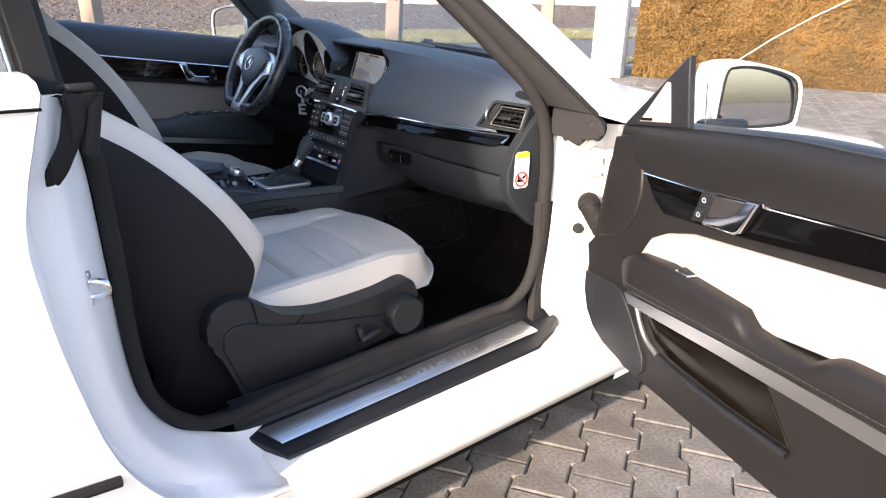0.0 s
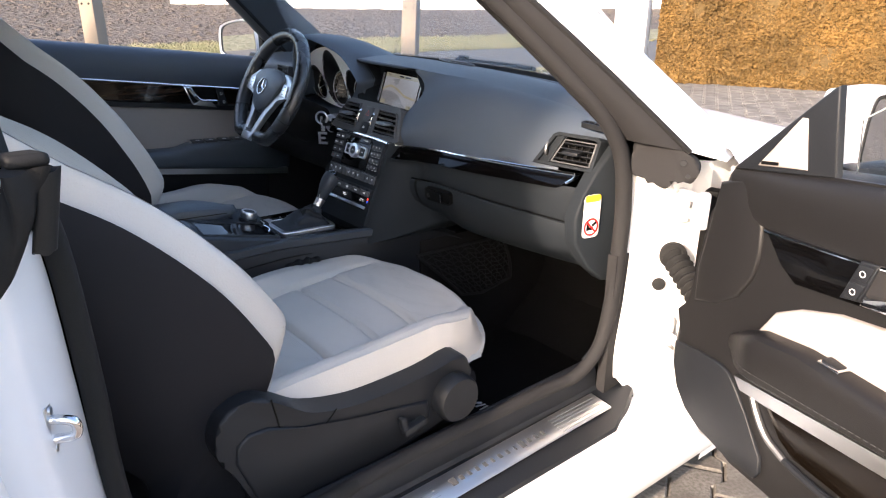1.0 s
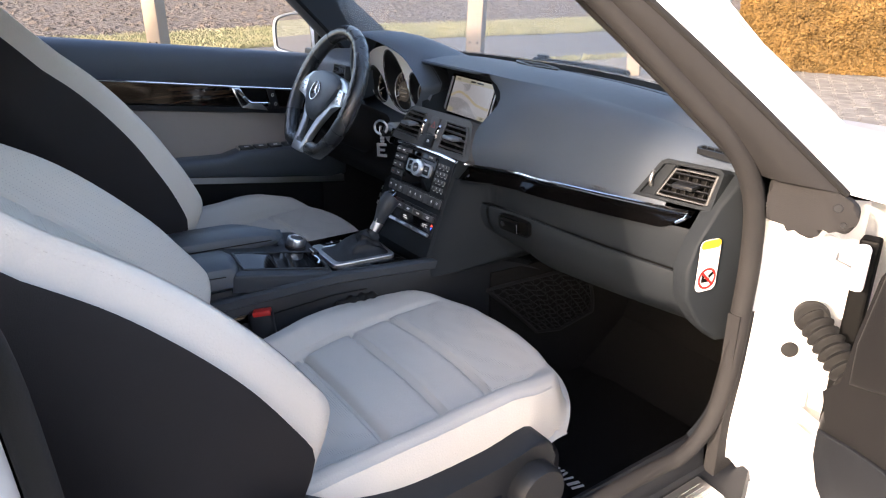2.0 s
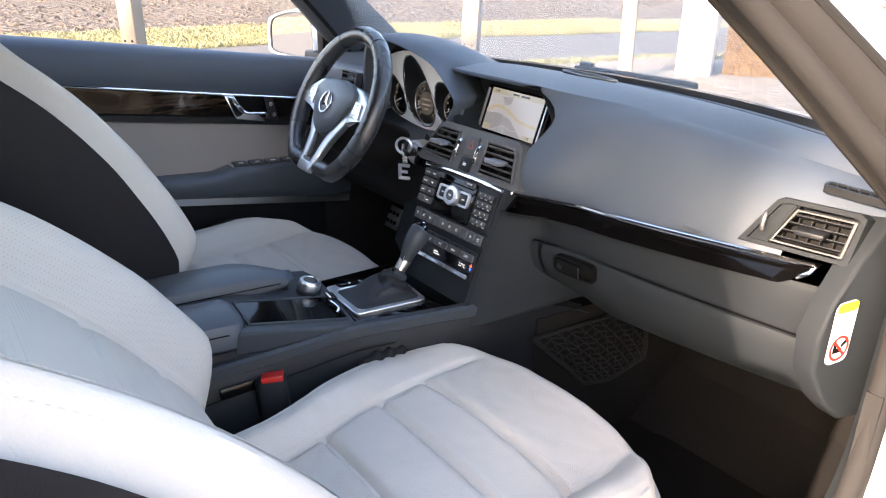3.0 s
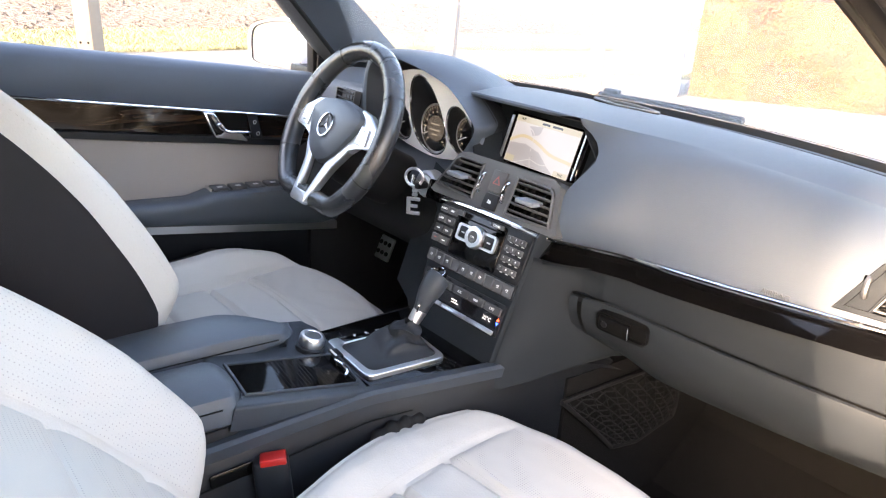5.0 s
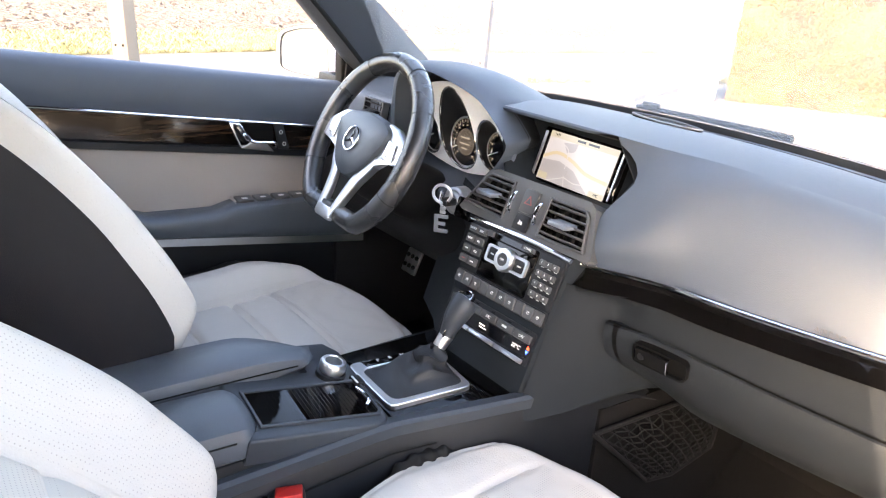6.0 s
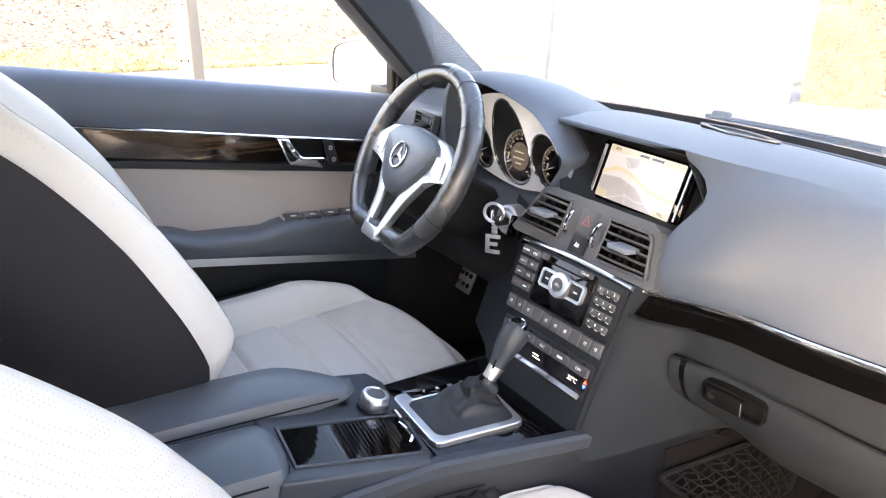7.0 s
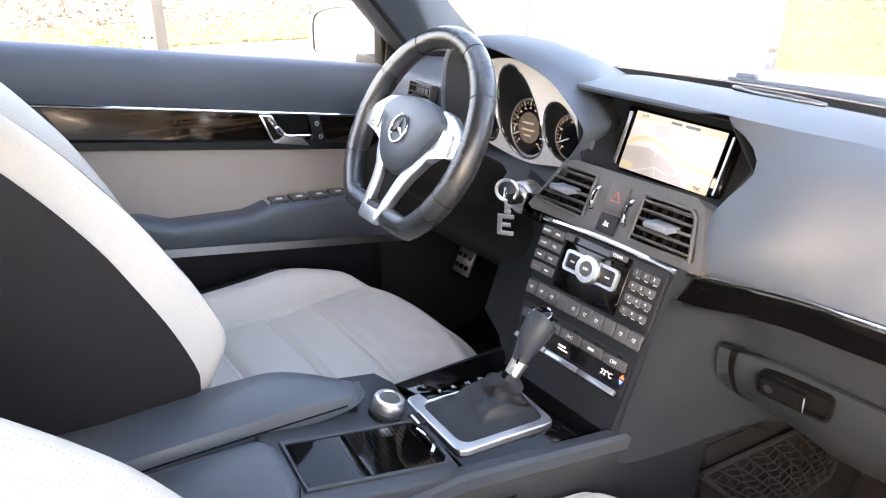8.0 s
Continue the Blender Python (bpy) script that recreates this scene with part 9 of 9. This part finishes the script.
    for i in range(25):
        t = i / 24
        c = Vector((0.830 - 0.004 * t, -0.886 - 0.038 * t + 0.004 * math.sin(t * 5), 0.992 - 0.104 * t))
        wd = table([(0, 0.018), (0.15, 0.016), (0.5, 0.011), (0.85, 0.014), (1.0, 0.006)], t)
        rows.append([c + Vector((0.010 * math.sin(a) + 0.003 * math.sin(a * 3 + t * 9), wd * math.cos(a) + 0.002 * math.sin(a * 4 + t * 12), 0.003 * math.sin(a * 2 + t * 5))) for a in [k * math.tau / 32 for k in range(32)]])
    g = sheet(bm, rows, loop=True)
    bm.faces.new(g[0]), bm.faces.new(g[-1])
    flap = part("belt_guide", bm, RUBBER, CAR, "slack black seat belt guide at the pillar top")
    bm = bmesh.new()
    rows = []
    for i in range(13):
        t = i / 12
        c = Vector((0.828, -0.868 - 0.014 * t, 0.990 - 0.070 * t))
        rows.append([c + Vector((0.008 * math.sin(a), 0.010 * math.cos(a), 0.002 * math.sin(a * 3))) for a in [k * math.tau / 20 for k in range(20)]])
    g = sheet(bm, rows, loop=True)
    bm.faces.new(g[0]), bm.faces.new(g[-1])
    part("strap_end", bm, RUBBER, flap)
    bm = bmesh.new()
    box(bm, pose(0.800, -0.882, 0.994, 0, -8, 0), 0.060, 0.034, 0.012, 0.005, 3)
    part("belt_guide_fixing", bm, RUBBER, flap)
    # rear of the car
    bm = bmesh.new()
    rows = []
    for y, w, t in ((-1.70, 0.78, 1.03), (-2.2, 0.76, 1.03), (-2.62, 0.70, 0.98), (-2.74, 0.66, 0.80), (-2.76, 0.66, 0.35)):
        rows.append([Vector((x * w, y, t - 0.03 * abs(x) ** 2)) for x in (-1, -0.6, 0, 0.6, 1)])
    sheet(bm, rows)
    part("boot_lid", bm, WHITE, CAR, "white painted boot lid")
    bm = bmesh.new()
    sheet(bm, [[(-0.872 + 0.10 * (k / 13) ** 2, lerp(-1.05, -2.75, k / 13), z) for k in range(14)] for z in (0.25, 0.5, 0.8, 1.0)])
    part("far_quarter_panel", bm, WHITE, CAR, "white painted rear quarter panel")
    for x in (-0.80, 0.80):
        for y in (-1.83, 1.07):
            bm = bmesh.new()
            lathe(bm, axes((x + (0.085 if x > 0 else -0.085), y, 0.325), (0, 1 if x > 0 else -1, 0), (0, 0, 1)), [(0.20, -0.20), (0.31, -0.20), (0.325, -0.17), (0.325, -0.05), (0.31, -0.01), (0.22, 0.0), (0.20, -0.02)], 40)
            wh = part("wheel", bm, RUBBER, CAR, "road wheel with black tyre")
            bm = bmesh.new()
            lathe(bm, axes((x + (0.07 if x > 0 else -0.07), y, 0.325), (0, 1 if x > 0 else -1, 0), (0, 0, 1)), [(0.215, -0.06), (0.215, 0.0), (0.18, -0.02), (0.05, 0.0), (0.04, 0.01)], 30)
            part("rim", bm, SATIN, wh, "alloy rim")


body()

# ---- pavers: double-T stones in rows, half a stone offset ----
def pavers():
    lay = bpy.data.objects["pavement"]
    ang = math.atan2(0.522, 0.853)
    T, L = Vector((math.cos(ang), math.sin(ang), 0)), Vector((math.sin(ang), -math.cos(ang), 0))
    P, Q, A, G = 0.127, 0.198, 0.0125, 0.0022
    half = [(P / 2 + A, -Q / 2), (P / 2 + A, -0.058), (P / 2 - A, -0.040), (P / 2 - A, 0.040), (P / 2 + A, 0.058), (P / 2 + A, Q / 2)]
    out = [(x - G, y - math.copysign(G, y)) for x, y in half] + [(-(x - G), y - math.copysign(G, y)) for x, y in half[::-1]]

    def inset(k):
        return [(x - math.copysign(k, x), y - math.copysign(k, y) * (abs(y) > 0.09)) for x, y in out]

    def solid(rings):
        v, f = [], []
        n = len(out)
        for pts, z in rings:
            v += [(x, y, z) for x, y in pts]
        for r in range(len(rings) - 1):
            for i in range(n):
                j = (i + 1) % n
                f.append((r * n + i, r * n + j, (r + 1) * n + j, (r + 1) * n + i))
        top = (len(rings) - 1) * n
        # the top in three convex pieces
        f += [(top + 0, top + 1, top + 10, top + 11), (top + 1, top + 2, top + 3, top + 4, top + 7, top + 8, top + 9, top + 10), (top + 4, top + 5, top + 6, top + 7)]
        return v, f
    v, f = solid([(out, -0.05), (out, -0.0045), (inset(0.0045), 0.0)])
    me = bpy.data.meshes.new("paver")
    me.from_pydata(v, [], f)
    me.materials.append(PAVER)
    rnd = random.Random(11)
    turn = Matrix(((T.x, -L.x, 0, 0), (T.y, -L.y, 0, 0), (0, 0, 1, 0), (0, 0, 0, 1)))
    origin = Vector((0.640 + 0.062, 0.196 + 0.038, 0))
    cells = []
    for c in range(-75, 76):
        for r in range(-60, 61):
            p = origin + T * (c * P) + L * ((r + 0.5 * (c % 2)) * Q + 0.0)
            if -5.25 < p.x < 4.5 and -3.5 < p.y < 8.9 and p.y < 8.0 + (p.x + 3.9) * 0.45:
                cells.append(p)
    cells.sort(key=lambda p: (p - Vector((0.95, 0.25, 0))).length)
    for p in cells[:280]:
        ob = new("paver", me)
        ob.matrix_basis = Matrix.Translation(p + Vector((0, 0, rnd.uniform(-0.0025, 0.0015)))) @ turn @ Euler((rnd.uniform(-0.008, 0.008), rnd.uniform(-0.008, 0.008), rnd.uniform(-0.008, 0.008))).to_matrix().to_4x4()
        ob.parent = lay
    verts, faces = [], []
    for p in cells[280:]:
        k = len(verts)
        m = Matrix.Translation(p + Vector((0, 0, rnd.uniform(-0.003, 0.001)))) @ turn @ Euler((rnd.uniform(-0.008, 0.008), rnd.uniform(-0.008, 0.008), 0)).to_matrix().to_4x4()
        verts += [m @ Vector(q) for q in v]
        faces += [tuple(k + i for i in q) for q in f]
    me2 = bpy.data.meshes.new("paver_field")
    me2.from_pydata(verts, [], faces)
    me2.materials.append(PAVER)
    ob = new("paver_field", me2)
    ob.parent = lay
    ob["kind"] = "stuff"


pavers()
